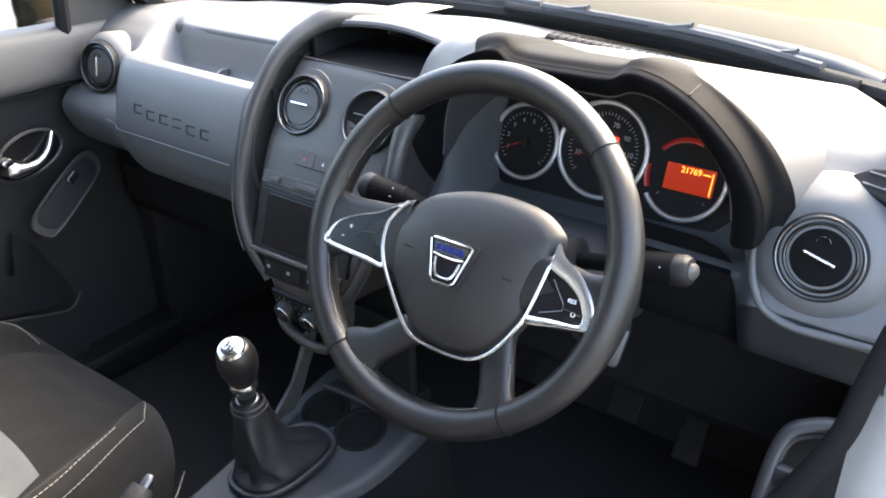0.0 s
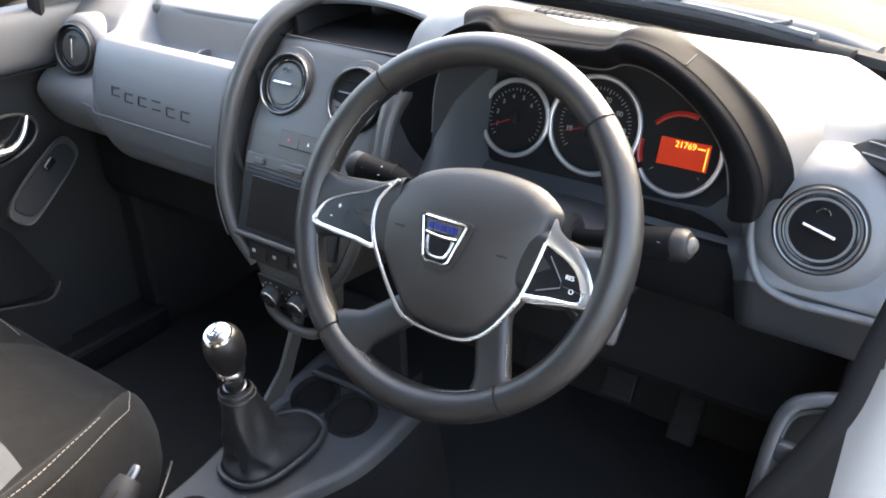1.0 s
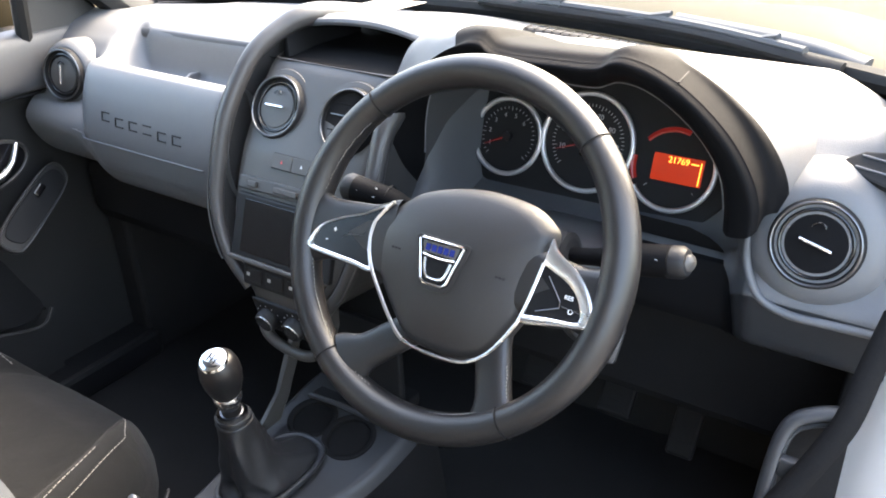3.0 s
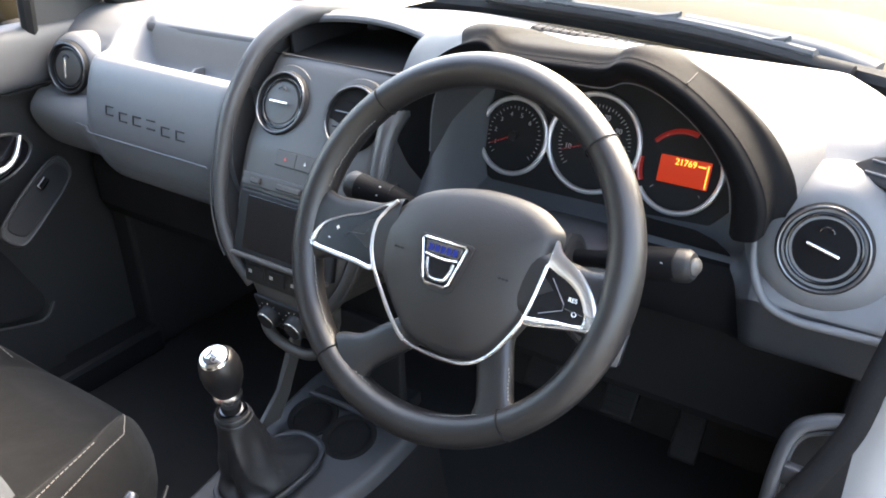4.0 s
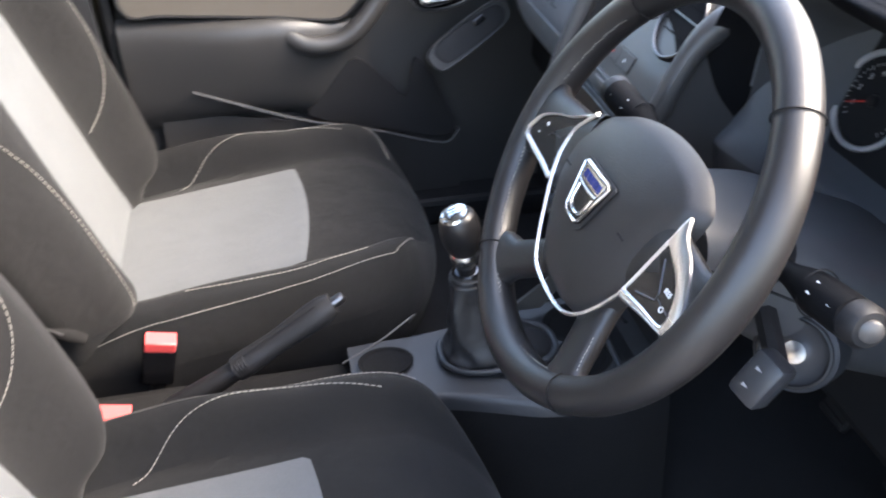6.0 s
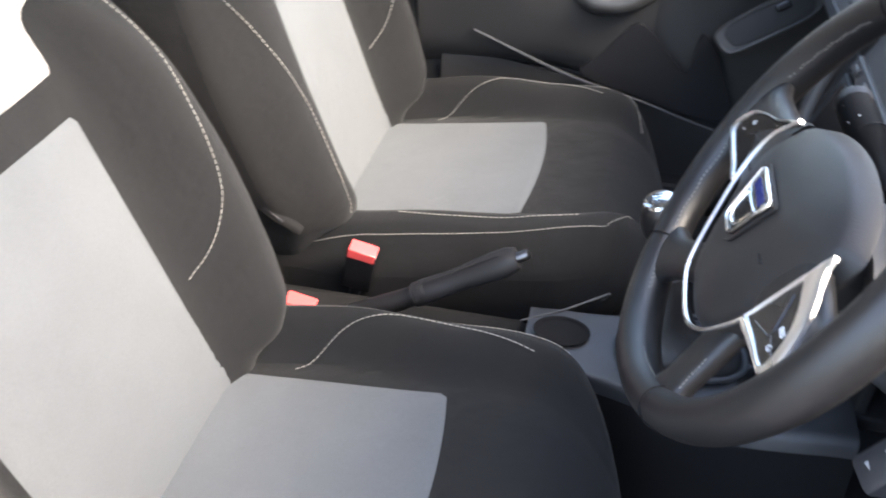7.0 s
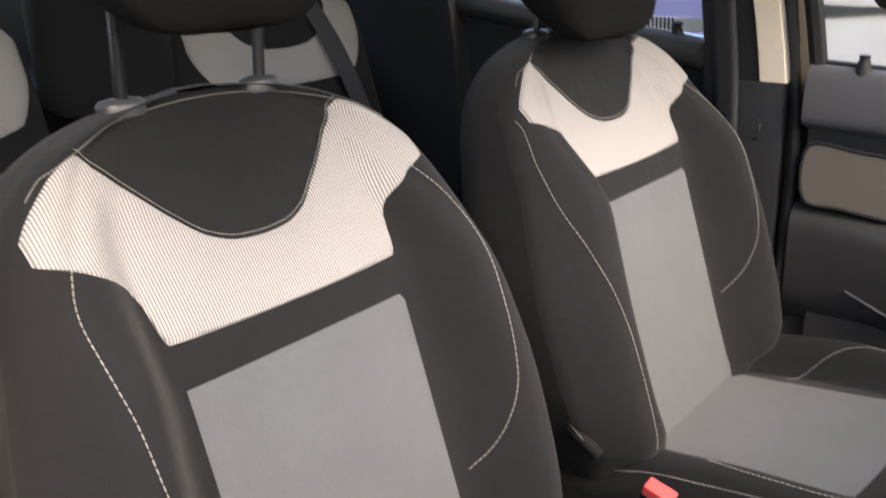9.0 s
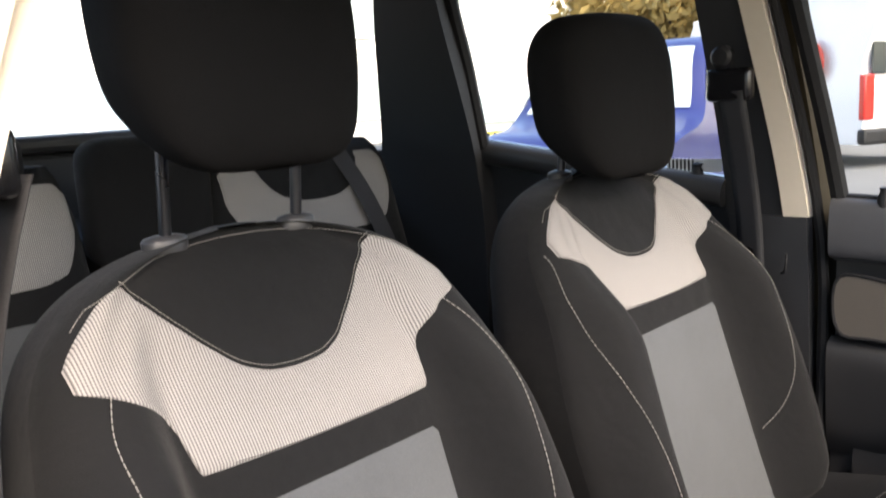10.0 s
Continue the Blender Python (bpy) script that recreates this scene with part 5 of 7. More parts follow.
def make_lever():
    g = thing("gear_lever", (0.045, -0.045, 0.56), "black gear lever with a chrome capped knob and leather boot", "gear lever")
    # boot: a soft cone with folds over an oval frame
    def boot(u, v):
        a = 2 * math.pi * v
        k = 1 - u
        wave = 1.2 * (1 - 2 * abs(math.sin(1.5 * a + 0.5 + 1.1 * u)) ** 0.8) + 0.5 * math.sin(5 * a - 2.2 * u + 1.0)
        fold = 1 + 0.13 * wave * sstep(0.02, 0.25, u) * sstep(1.0, 0.65, u) + 0.05 * math.sin(7 * a + 3) * sstep(0.0, 0.12, u) * sstep(0.45, 0.2, u)
        rx = smooth_table([(0.0, 0.046), (0.06, 0.0465), (0.14, 0.044), (0.24, 0.039), (0.42, 0.0345), (0.7, 0.029), (0.93, 0.023), (1.0, 0.0205)], u)
        ry = smooth_table([(0.0, 0.078), (0.06, 0.076), (0.14, 0.066), (0.24, 0.053), (0.42, 0.040), (0.7, 0.031), (0.93, 0.0235), (1.0, 0.0205)], u)
        c, q = math.cos(a), math.sin(a)
        w = 0.74 + 0.26 * sstep(0.0, 0.35, u)
        lean = 0.030 * sstep(0.0, 0.42, u) + 0.016 * u
        return Vector((0.047 - 0.004 * u + rx * fold * math.copysign(abs(c) ** w, c), -0.003 - lean + ry * fold * math.copysign(abs(q) ** w, q), 0.568 + 0.138 * u**1.12 + 0.012 * math.sin(2 * a + 0.6) * math.sin(math.pi * u) * k))

    bm, vs = grid(boot, 36, 96, False, True)
    part("boot", bm, BOOT, g, "creased dark leatherette boot")
    part("boot_frame", tube([Vector((0.047 + 0.050 * math.copysign(abs(math.cos(2 * math.pi * i / 64)) ** 0.75, math.cos(2 * math.pi * i / 64)), -0.003 + 0.083 * math.copysign(abs(math.sin(2 * math.pi * i / 64)) ** 0.75, math.sin(2 * math.pi * i / 64)), 0.566)) for i in range(64)], 0.0062, 10, True, 0.8), CONSOLE, g, "oval boot frame")
    for k in (0.9, 0.955):
        part("boot_ring", tube([boot(k, i / 30) * 1.0 for i in range(30)], 0.0022, 6, True), BOOT, g)
    ax = Vector((0.010, -0.017, 0.11)).normalized()
    m = facing((0.0435, -0.049, 0.706), ax, (0, 1, 0))
    part("lever_shaft", lathe([(0.0135, -0.02), (0.0135, 0.012), (0.0105, 0.014), (0.0100, 0.03), (0.012, 0.034)], m, 24), SOFT, g)
    part("collar_ring", lathe([(0.012, 0.0), (0.0165, 0.002), (0.0175, 0.006), (0.0155, 0.009), (0.012, 0.010)], m @ Matrix.Translation((0, 0, -0.008)), 28), STEEL, g)
    part("reverse_ring", lathe([(0.014, 0.022), (0.0185, 0.024), (0.0195, 0.031), (0.017, 0.036)], m, 28), SATIN, g, "satin metal reverse collar")
    part("knob", lathe([(0.010, 0.030), (0.0155, 0.033), (0.0205, 0.042), (0.0255, 0.058), (0.0272, 0.072), (0.0262, 0.085), (0.0225, 0.096), (0.0165, 0.102), (0.008, 0.1035)], m, 36), LEATHER, g, "rounded black leather knob")
    t = m @ Matrix.Translation((0.0, 0.0, 0.078)) @ pose(0, 0, 0, 12, 0, 0) @ Matrix.Translation((0.0, 0.0, -0.0885))
    cap_ob = part("knob_cap", lathe([(0.0190, 0.107), (0.0195, 0.1095), (0.0175, 0.1130), (0.010, 0.1150), (0.002, 0.1155)], t, 32), CHROME, g, "bright chrome knob cap")
    for x in (-0.006, 0.0, 0.006):
        part("shift_mark", box((x - 0.0007, -0.006, 0.1148), (x + 0.0007, 0.006, 0.1158), 0, t), MATT, cap_ob)
    part("shift_mark", box((-0.0066, -0.0007, 0.1148), (0.0066, 0.0007, 0.1158), 0, t), MATT, cap_ob)
    return g


def make_handbrake():
    h = thing("handbrake", (0.08, -0.40, 0.52), "black plastic handbrake lever lowered beside the passenger seat", "handbrake")
    a, b = Vector((0.078, -0.366, 0.619)), Vector((0.062, -0.232, 0.695))
    d = (b - a)
    line = [a + d * (i / 14) for i in range(15)]
    part("grip", tube(line, [0.0135, 0.0145, 0.0145, 0.014, 0.0135, 0.013, 0.013, 0.0135, 0.014, 0.0145, 0.015, 0.0155, 0.0155, 0.015, 0.012], 14, flat=1.25), SOFT, h, "ribbed black grip")
    part("release_button", lathe([(0.0075, 0.0), (0.0075, 0.014), (0.006, 0.018), (0.002, 0.019)], facing(b - d.normalized() * 0.002, d), 16), RINGMET, h, "grey release button")
    for i in range(5):
        q = a + d * (0.02 + 0.028 * i)
        part("grip_rib", tube([q + Vector((0.0152 * math.cos(w), 0, 0)) + facing((0, 0, 0), d).to_3x3() @ Vector((0, 0.017 * math.sin(w), 0)) for w in [2 * math.pi * j / 20 for j in range(20)]], 0.0016, 6, True), SOFT, h)
    part("grip_seam", tube([p + Vector((0.006, -0.004, 0.0165)) for p in line[1:-2]], 0.0008, 5), MATT, h)
    part("lever_root", tube([a + Vector((0.006, -0.09, -0.05)), a], [0.018, 0.014], 12), SOFT, h)
    return h


def make_buckle(x, y, z, tip):
    k = thing("belt_buckle", (x, y, z - 0.15), "black seat belt buckle with a red release button, beside a seat", "belt buckle", "belt buckles")
    m = Matrix.Translation((x, y, z)) @ pose(0, 0, 0, tip, 8, 0) @ pose(0, 0, 0, 0, 0, 90)
    part("buckle_body", box((-0.0235, -0.0125, -0.085), (0.0235, 0.0125, 0.0), 0.005, m), BLACK, k)
    part("release_button", box((-0.021, -0.0135, -0.014), (0.021, 0.0105, 0.0035), 0.002, m), RED, k, "red release button")
    part("buckle_stem", tube([m @ Vector((0, 0, -0.08)), m @ Vector((0, -0.01, -0.20))], 0.012, 8, flat=0.5), SOFT, k)
    return k


make_console()
make_lever()
make_handbrake()
make_buckle(-0.022, -0.470, 0.607, -14)
make_buckle(0.108, -0.520, 0.603, -14)

# thin cable loop beside the passenger seat
loop = thing("cable_loop", (-0.02, -0.15, 0.56), "thin pale edging beside the passenger seat", "trim")
part("edging", tube(smooth_line([(0.020, -0.225, 0.552), (-0.010, -0.165, 0.560), (-0.045, -0.115, 0.566), (-0.058, -0.105, 0.560), (-0.060, -0.115, 0.545)], 24), 0.0016, 6), STACK, loop)


# ---- seats ----
TOP_Z = 1.190  # top of the backrests


def back_front(z):
    return -0.595 - 0.32 * (z - 0.643)


def back_half(z):
    """Half the width of the backrest at a height."""
    low = smooth_table([(0.48, 0.235), (0.55, 0.254), (0.59, 0.275), (0.63, 0.296), (0.72, 0.317), (0.82, 0.321), (0.92, 0.310), (1.0, 0.292), (1.06, 0.282), (1.12, 0.270), (1.20, 0.250)], z)
    k = max(0.0, (z - 0.86) / (TOP_Z - 0.86))
    return low * max(0.0, 1 - k**6.2) ** 0.5


def back_thick(z):
    k = max(0.0, (z - 1.00) / (TOP_Z - 1.00))
    return 0.066 * max(0.0, 1 - k**3.0) ** 0.5 + 0.002


def bolster(a, z):
    """How far the side wings stand forward, at a share a of the half width."""
    h = smooth_table([(0.46, 0.0), (0.54, 0.012), (0.58, 0.034), (0.615, 0.074), (0.66, 0.090), (0.80, 0.092), (0.95, 0.088), (1.0, 0.078), (1.08, 0.034), (1.16, 0.0)], z)
    return h * sstep(0.49 + 0.05 * sstep(0.93, 1.0, z), 0.74, a) * (1 - 0.5 * sstep(0.80, 1.0, a))


def back_surface(x, z, lift=0.0):
    """A point on the front of the backrest; x from the seat's middle."""
    w, t = back_half(z), back_thick(z)
    a = min(0.999, abs(x) / max(w, 1e-4))
    d = t * (1 - a**4) ** 0.38 + bolster(a, z) - 0.034 * sstep(0.97, 1.09, z) * sstep(0.97, 0.72, a)
    return Vector((x, back_front(z) - 0.067 + d + lift, z))


def cush_half(y):
    k = max(0.0, (y + 0.34) / (0.283))
    return 0.270 * max(0.0, 1 - min(1, k) ** 3.8) ** 0.5 + 0.004 - 0.02 * sstep(-0.5, -0.66, y)


def cush_thick(y):
    k = max(0.0, (y + 0.26) / (0.203))
    return 0.075 * max(0.0, 1 - min(1, k) ** 4.2) ** 0.5 + 0.004


def cush_mid(y):
    return lerp_table([(-0.72, 0.470), (-0.52, 0.496), (-0.26, 0.543), (-0.16, 0.552), (-0.05, 0.530)], y)


def cush_surface(x, y, lift=0.0):
    w, t = cush_half(y), cush_thick(y)
    a = min(0.999, abs(x) / max(w, 1e-4))
    rear = sstep(-0.25, -0.45, y)
    h = (0.052 + (0.014 if x > 0 else 0.032) * rear) * sstep(-0.06, -0.14, y) * sstep(0.60 + (0.10 * rear if x < 0 else 0.0), 0.82 + (0.06 * rear if x < 0 else 0.0), a) * (1 - 0.5 * sstep(0.86, 1.0, a))
    return Vector((x, y, cush_mid(y) + t * (1 - a**4) ** 0.40 + h + lift))


def cush_panel(u, y, lift=0.0):
    """A point of the cushion's grey panel, which widens towards the backrest; u from -1 to 1 across it."""
    return cush_surface(u * (0.153 + (0.072 if u > 0 else 0.024) * sstep(-0.24, -0.60, y)), y, lift)


def panel_u(f, lo, hi, u0, u1, nu, nv, thick=0.0018):
    """A cloth panel over f(x, s): x from u0 to u1, s from lo(x) to hi(x), with its edge turned in."""
    bm = bmesh.new()

    def pt(u, v):
        x = u0 + (u1 - u0) * u
        a, b = lo(x), hi(x)
        s = a + (b - a) * v
        edge = min(u, 1 - u, v, 1 - v)
        return f(x, s, thick if edge > 1e-6 else -0.001)

    grid(pt, nu, nv, bm=bm)
    return bm


def panel_v(f, left, right, s0, s1, nu, nv, thick=0.0018):
    bm = bmesh.new()

    def pt(u, v):
        s = s0 + (s1 - s0) * v
        a, b = left(s), right(s)
        edge = min(u, 1 - u, v, 1 - v)
        return f(a + (b - a) * u, s, thick if edge > 1e-6 else -0.001)

    grid(pt, nu, nv, bm=bm)
    return bm


# outline of the pale yoke: lower edge, upper edge, as height over the distance from the middle
YOKE_LOW = [(0.0, 0.979), (0.152, 0.981), (0.154, 0.988), (0.162, 1.024), (0.172, 1.042), (0.192, 1.060), (0.220, 1.074), (0.246, 1.083)]
YOKE_TOP = [(0.0, 1.045), (0.03, 1.047), (0.06, 1.057), (0.09, 1.081), (0.118, 1.109), (0.145, 1.138), (0.164, 1.157), (0.186, 1.149), (0.212, 1.131), (0.234, 1.111), (0.246, 1.096)]


def yoke_surface(x, z, lift=0.0):
    """The backrest's front, kept off its sharply turned edge."""
    h = back_half(z) * 0.972
    return back_surface(max(-h, min(h, x)), z, lift)


def make_seat(x0, y0, driving):
    s = thing("front_seat", (0, 0, 0), "black cloth front seat with pale grey panels and white stitching, on the floor", "car seat", "front seats")

    def body(u, v):
        z = 0.46 + (TOP_Z - 0.0005 - 0.46) * (1 - (1 - u) ** 1.5)
        ang = 2 * math.pi * v
        w, t = back_half(z), back_thick(z)
        c, q = math.cos(ang), math.sin(ang)
        x = w * math.copysign(abs(c) ** 0.5, c)
        a = abs(x) / max(w, 1e-4)
        if q >= 0:
            return back_surface(x, z)
        d = -t * (1 - min(0.999, a) ** 4) ** 0.38 * (1.5 + 0.5 * sstep(1.15, 0.85, z))
        return Vector((x, back_front(z) - 0.067 + d, z))

    bm, vs = grid(body, 90, 128, False, True)
    cap(bm, vs[-1])
    cap(bm, vs[0][::-1])
    back = part("backrest", bm, CLOTH, s, "black cloth backrest with side wings")
    part("yoke_panel", panel_u(yoke_surface, lambda x: smooth_table(YOKE_LOW, abs(x)), lambda x: smooth_table(YOKE_TOP, abs(x)), -0.244, 0.244, 156, 22, 0.0030), PALE, back, "pale ribbed cloth yoke with a curved neck")
    part("middle_panel", panel_v(back_surface, lambda z: -0.152, lambda z: 0.152, 0.560, 0.944, 30, 30), GREY, back, "plain mid grey cloth panel")
    # stitch lines
    yoke = [back_surface(x, smooth_table(YOKE_TOP, abs(x)) + 0.004, 0.0016) for x in [-0.162 + 0.324 * i / 120 for i in range(121)]]
    part("stitching", dashes(yoke, 0.0034, 0.0010, 0.00045), THREAD, back)
    part("piping", tube([p + Vector((0, 0.0006, -0.0035)) for p in yoke], 0.0013, 6), CLOTH, back)
    for side in (-1, 1):
        pts = [(0.212, 1.080), (0.232, 1.047), (0.236, 1.010), (0.234, 0.965), (0.231, 0.905), (0.223, 0.830), (0.206, 0.775), (0.187, 0.736), (0.165, 0.709)]
        line = [back_surface(side * p.x, p.z, 0.0012) for p in smooth_line([(a, 0, b) for a, b in pts], 160)]
        if driving or side < 0:
            part("stitching", dashes(line, 0.0056, 0.0022, 0.00065), THREAD, back)
    ridge_x = [(0.61, 0.236), (0.65, 0.240), (0.72, 0.243), (0.80, 0.248), (0.86, 0.258), (0.92, 0.268), (0.975, 0.274), (1.023, 0.271), (1.076, 0.257)]
    ridge = [back_surface(smooth_table(ridge_x, z), z, 0.0014) for z in [1.085 - 0.455 * i / 139 for i in range(140)]]
    if not driving:
        part("edge_stitching", dashes(ridge, 0.0056, 0.0022, 0.00065), THREAD, back)
    # seam along the top outline
    top = []
    for i in range(140):
        a = -1 + 2 * i / 139
        z = 1.127 + 0.053 * (1 - abs(a) ** 2.2)
        x = a * 0.240 * 0.985
        x = max(-back_half(z) * 0.97, min(back_half(z) * 0.97, x))
        top.append(back_surface(x, z, 0.001))
    part("stitching", dashes(top, 0.0034, 0.0010, 0.00045), THREAD, back)

    def base(u, v):
        y = -0.70 + (0.70 - 0.0575) * (1 - (1 - u) ** 1.6)
        ang = 2 * math.pi * v
        w, t = cush_half(y), cush_thick(y)
        c, q = math.cos(ang), math.sin(ang)
        x = w * math.copysign(abs(c) ** 0.5, c)
        if q >= 0:
            return cush_surface(x, y)
        a = abs(x) / max(w, 1e-4)
        return Vector((x * (1 - 0.06 * abs(q)), y - 0.02 * abs(q) * sstep(-0.3, -0.08, y), cush_mid(y) - 0.14 * (1 - min(0.999, a) ** 6) ** 0.5 * (t / 0.079)))

    bm, vs = grid(base, 80, 128, False, True)
    cap(bm, vs[-1])
    cap(bm, vs[0][::-1])
    cush = part("seat_cushion", bm, CLOTH, s, "black cloth seat cushion with raised sides")
    part("cushion_panel", panel_u(cush_panel, lambda u: -0.62, lambda u: -0.281 + 0.016 * (1 - u * u), -1.0, 1.0, 30, 30), GREY, cush, "plain mid grey cloth panel")
    for side in (-1, 1):
        pts = [(0.186, -0.494), (0.217, -0.442), (0.229, -0.385), (0.230, -0.33), (0.225, -0.28), (0.212, -0.225), (0.197, -0.183)] if side < 0 else [(0.224, -0.46), (0.228, -0.41), (0.228, -0.35), (0.226, -0.29), (0.218, -0.235), (0.209, -0.186)]
        line = [cush_surface(side * p.x, p.y, 0.0012) for p in smooth_line([(a, b, 0) for a, b in pts], 120)]
        part("stitching", dashes(line, 0.0056, 0.0022, 0.00065), THREAD, cush)
        edge = [(0.246, -0.62), (0.250, -0.52), (0.250, -0.414), (0.247, -0.33), (0.241, -0.248), (0.222, -0.165), (0.205, -0.143)] + ([] if driving else [(0.178, -0.124), (0.140, -0.109)])
        rim = [cush_surface(side * p.x, p.y, 0.0012) for p in smooth_line([(a, b, 0) for a, b in edge], 190)]
        part("stitching", dashes(rim, 0.006, 0.0015, 0.0006), THREAD, cush)
    # plinth and side shields
    part("seat_plinth", box((-0.20, -0.66, 0.36), (0.20, -0.20, 0.47), 0.02), SOFT, s)
    for side in (-1, 1):
        m = facing((side * 0.232, -0.43, 0.47), (side, 0, 0))
        poly = [(-0.24, -0.05), (0.2, -0.05), (0.24, 0.0), (0.16, 0.055), (-0.2, 0.06), (-0.25, 0.02)]
        part("side_shield", prism(poly, m, 0.022, 0.008), SOFT, s, "black plastic side shield")

    # headrest: a rounded block, tapering downwards, with a sewn front
    def head(u, v):
        th = math.pi * (u - 0.5)
        ph = 2 * math.pi * v
        cz = math.copysign(abs(math.sin(th)) ** 0.62, th)
        cr = max(0.0, math.cos(th)) ** 0.46
        x = 0.146 * cr * math.copysign(abs(math.cos(ph)) ** 0.52, math.cos(ph))
        y = 0.066 * cr * math.copysign(abs(math.sin(ph)) ** 0.6, math.sin(ph))
        x *= 1 + 0.03 * cz - 0.09 * sstep(0.0, -1.0, cz) - 0.05 * sstep(0.4, 1.0, cz)
        y += 0.05 * sstep(-0.35, -1.0, cz) * (0.5 - 0.5 * math.sin(ph))
        y += 0.014 * (1 - (x / 0.14) ** 2)
        return Vector((x, -0.800 - 0.012 * cz + y, 1.338 + 0.130 * cz))

    bm, vs = grid(head, 40, 64, False, True)
    bmesh.ops.remove_doubles(bm, verts=bm.verts, dist=0.0004)
    part("headrest", bm, HEADCLOTH, s, "black cloth headrest")
    for side in (-1, 1):
        rod = smooth_line([(side * 0.086, -0.846, 1.15), (side * 0.086, -0.838, 1.23), (side * 0.086, -0.822, 1.36)], 8)
        part("headrest_post", tube(rod, 0.0068, 12), STEEL, s, "dark steel headrest post")
        part("post_collar", lathe([(0.022, -0.012), (0.023, 0.0), (0.020, 0.0035), (0.010, 0.006)], Matrix.Translation((side * 0.086, -0.845, 1.186)) @ Matrix.Diagonal((1.15, 0.75, 1, 1)), 24), COLLAR, s, "grey plastic post collar")
    s.location = (x0, y0, 0)
    return s


SEAT_D, SEAT_P = 0.392, -0.312
driver_seat = make_seat(SEAT_D, 0.0, True)
passenger_seat = make_seat(SEAT_P, 0.026, False)
for child in driver_seat.children:
    if child.name.startswith("headrest") and "post" not in child.name:
        child.location.z += 0.047
        child.location.x += 0.009
        child.scale.x = 0.98
for child in passenger_seat.children:
    if child.name.startswith("headrest") and "post" not in child.name:
        child.location.z -= 0.032
        child.location.x += 0.018
        child.scale.x = 1.06
    if not child.name.startswith(("seat", "side")):
        child.location.y -= 0.012
hinge = part("hinge_cover", tube([Vector((0.300, -0.652, 0.672)), Vector((0.300, -0.622, 0.652)), Vector((0.296, -0.590, 0.628))], [0.006, 0.008, 0.006], 10, flat=1.3), DULLBLACK, passenger_seat, "black hinge cover beside the backrest")
part("hinge_edge", tube([Vector((0.3075, -0.640, 0.670)), Vector((0.3075, -0.612, 0.649))], 0.0014, 6), RINGMET, hinge)
driver_seat["label"] = "black cloth driver seat with pale yoke panel, behind the steering wheel"
passenger_seat["label"] = "black cloth passenger seat with pale yoke panel, beside the handbrake"


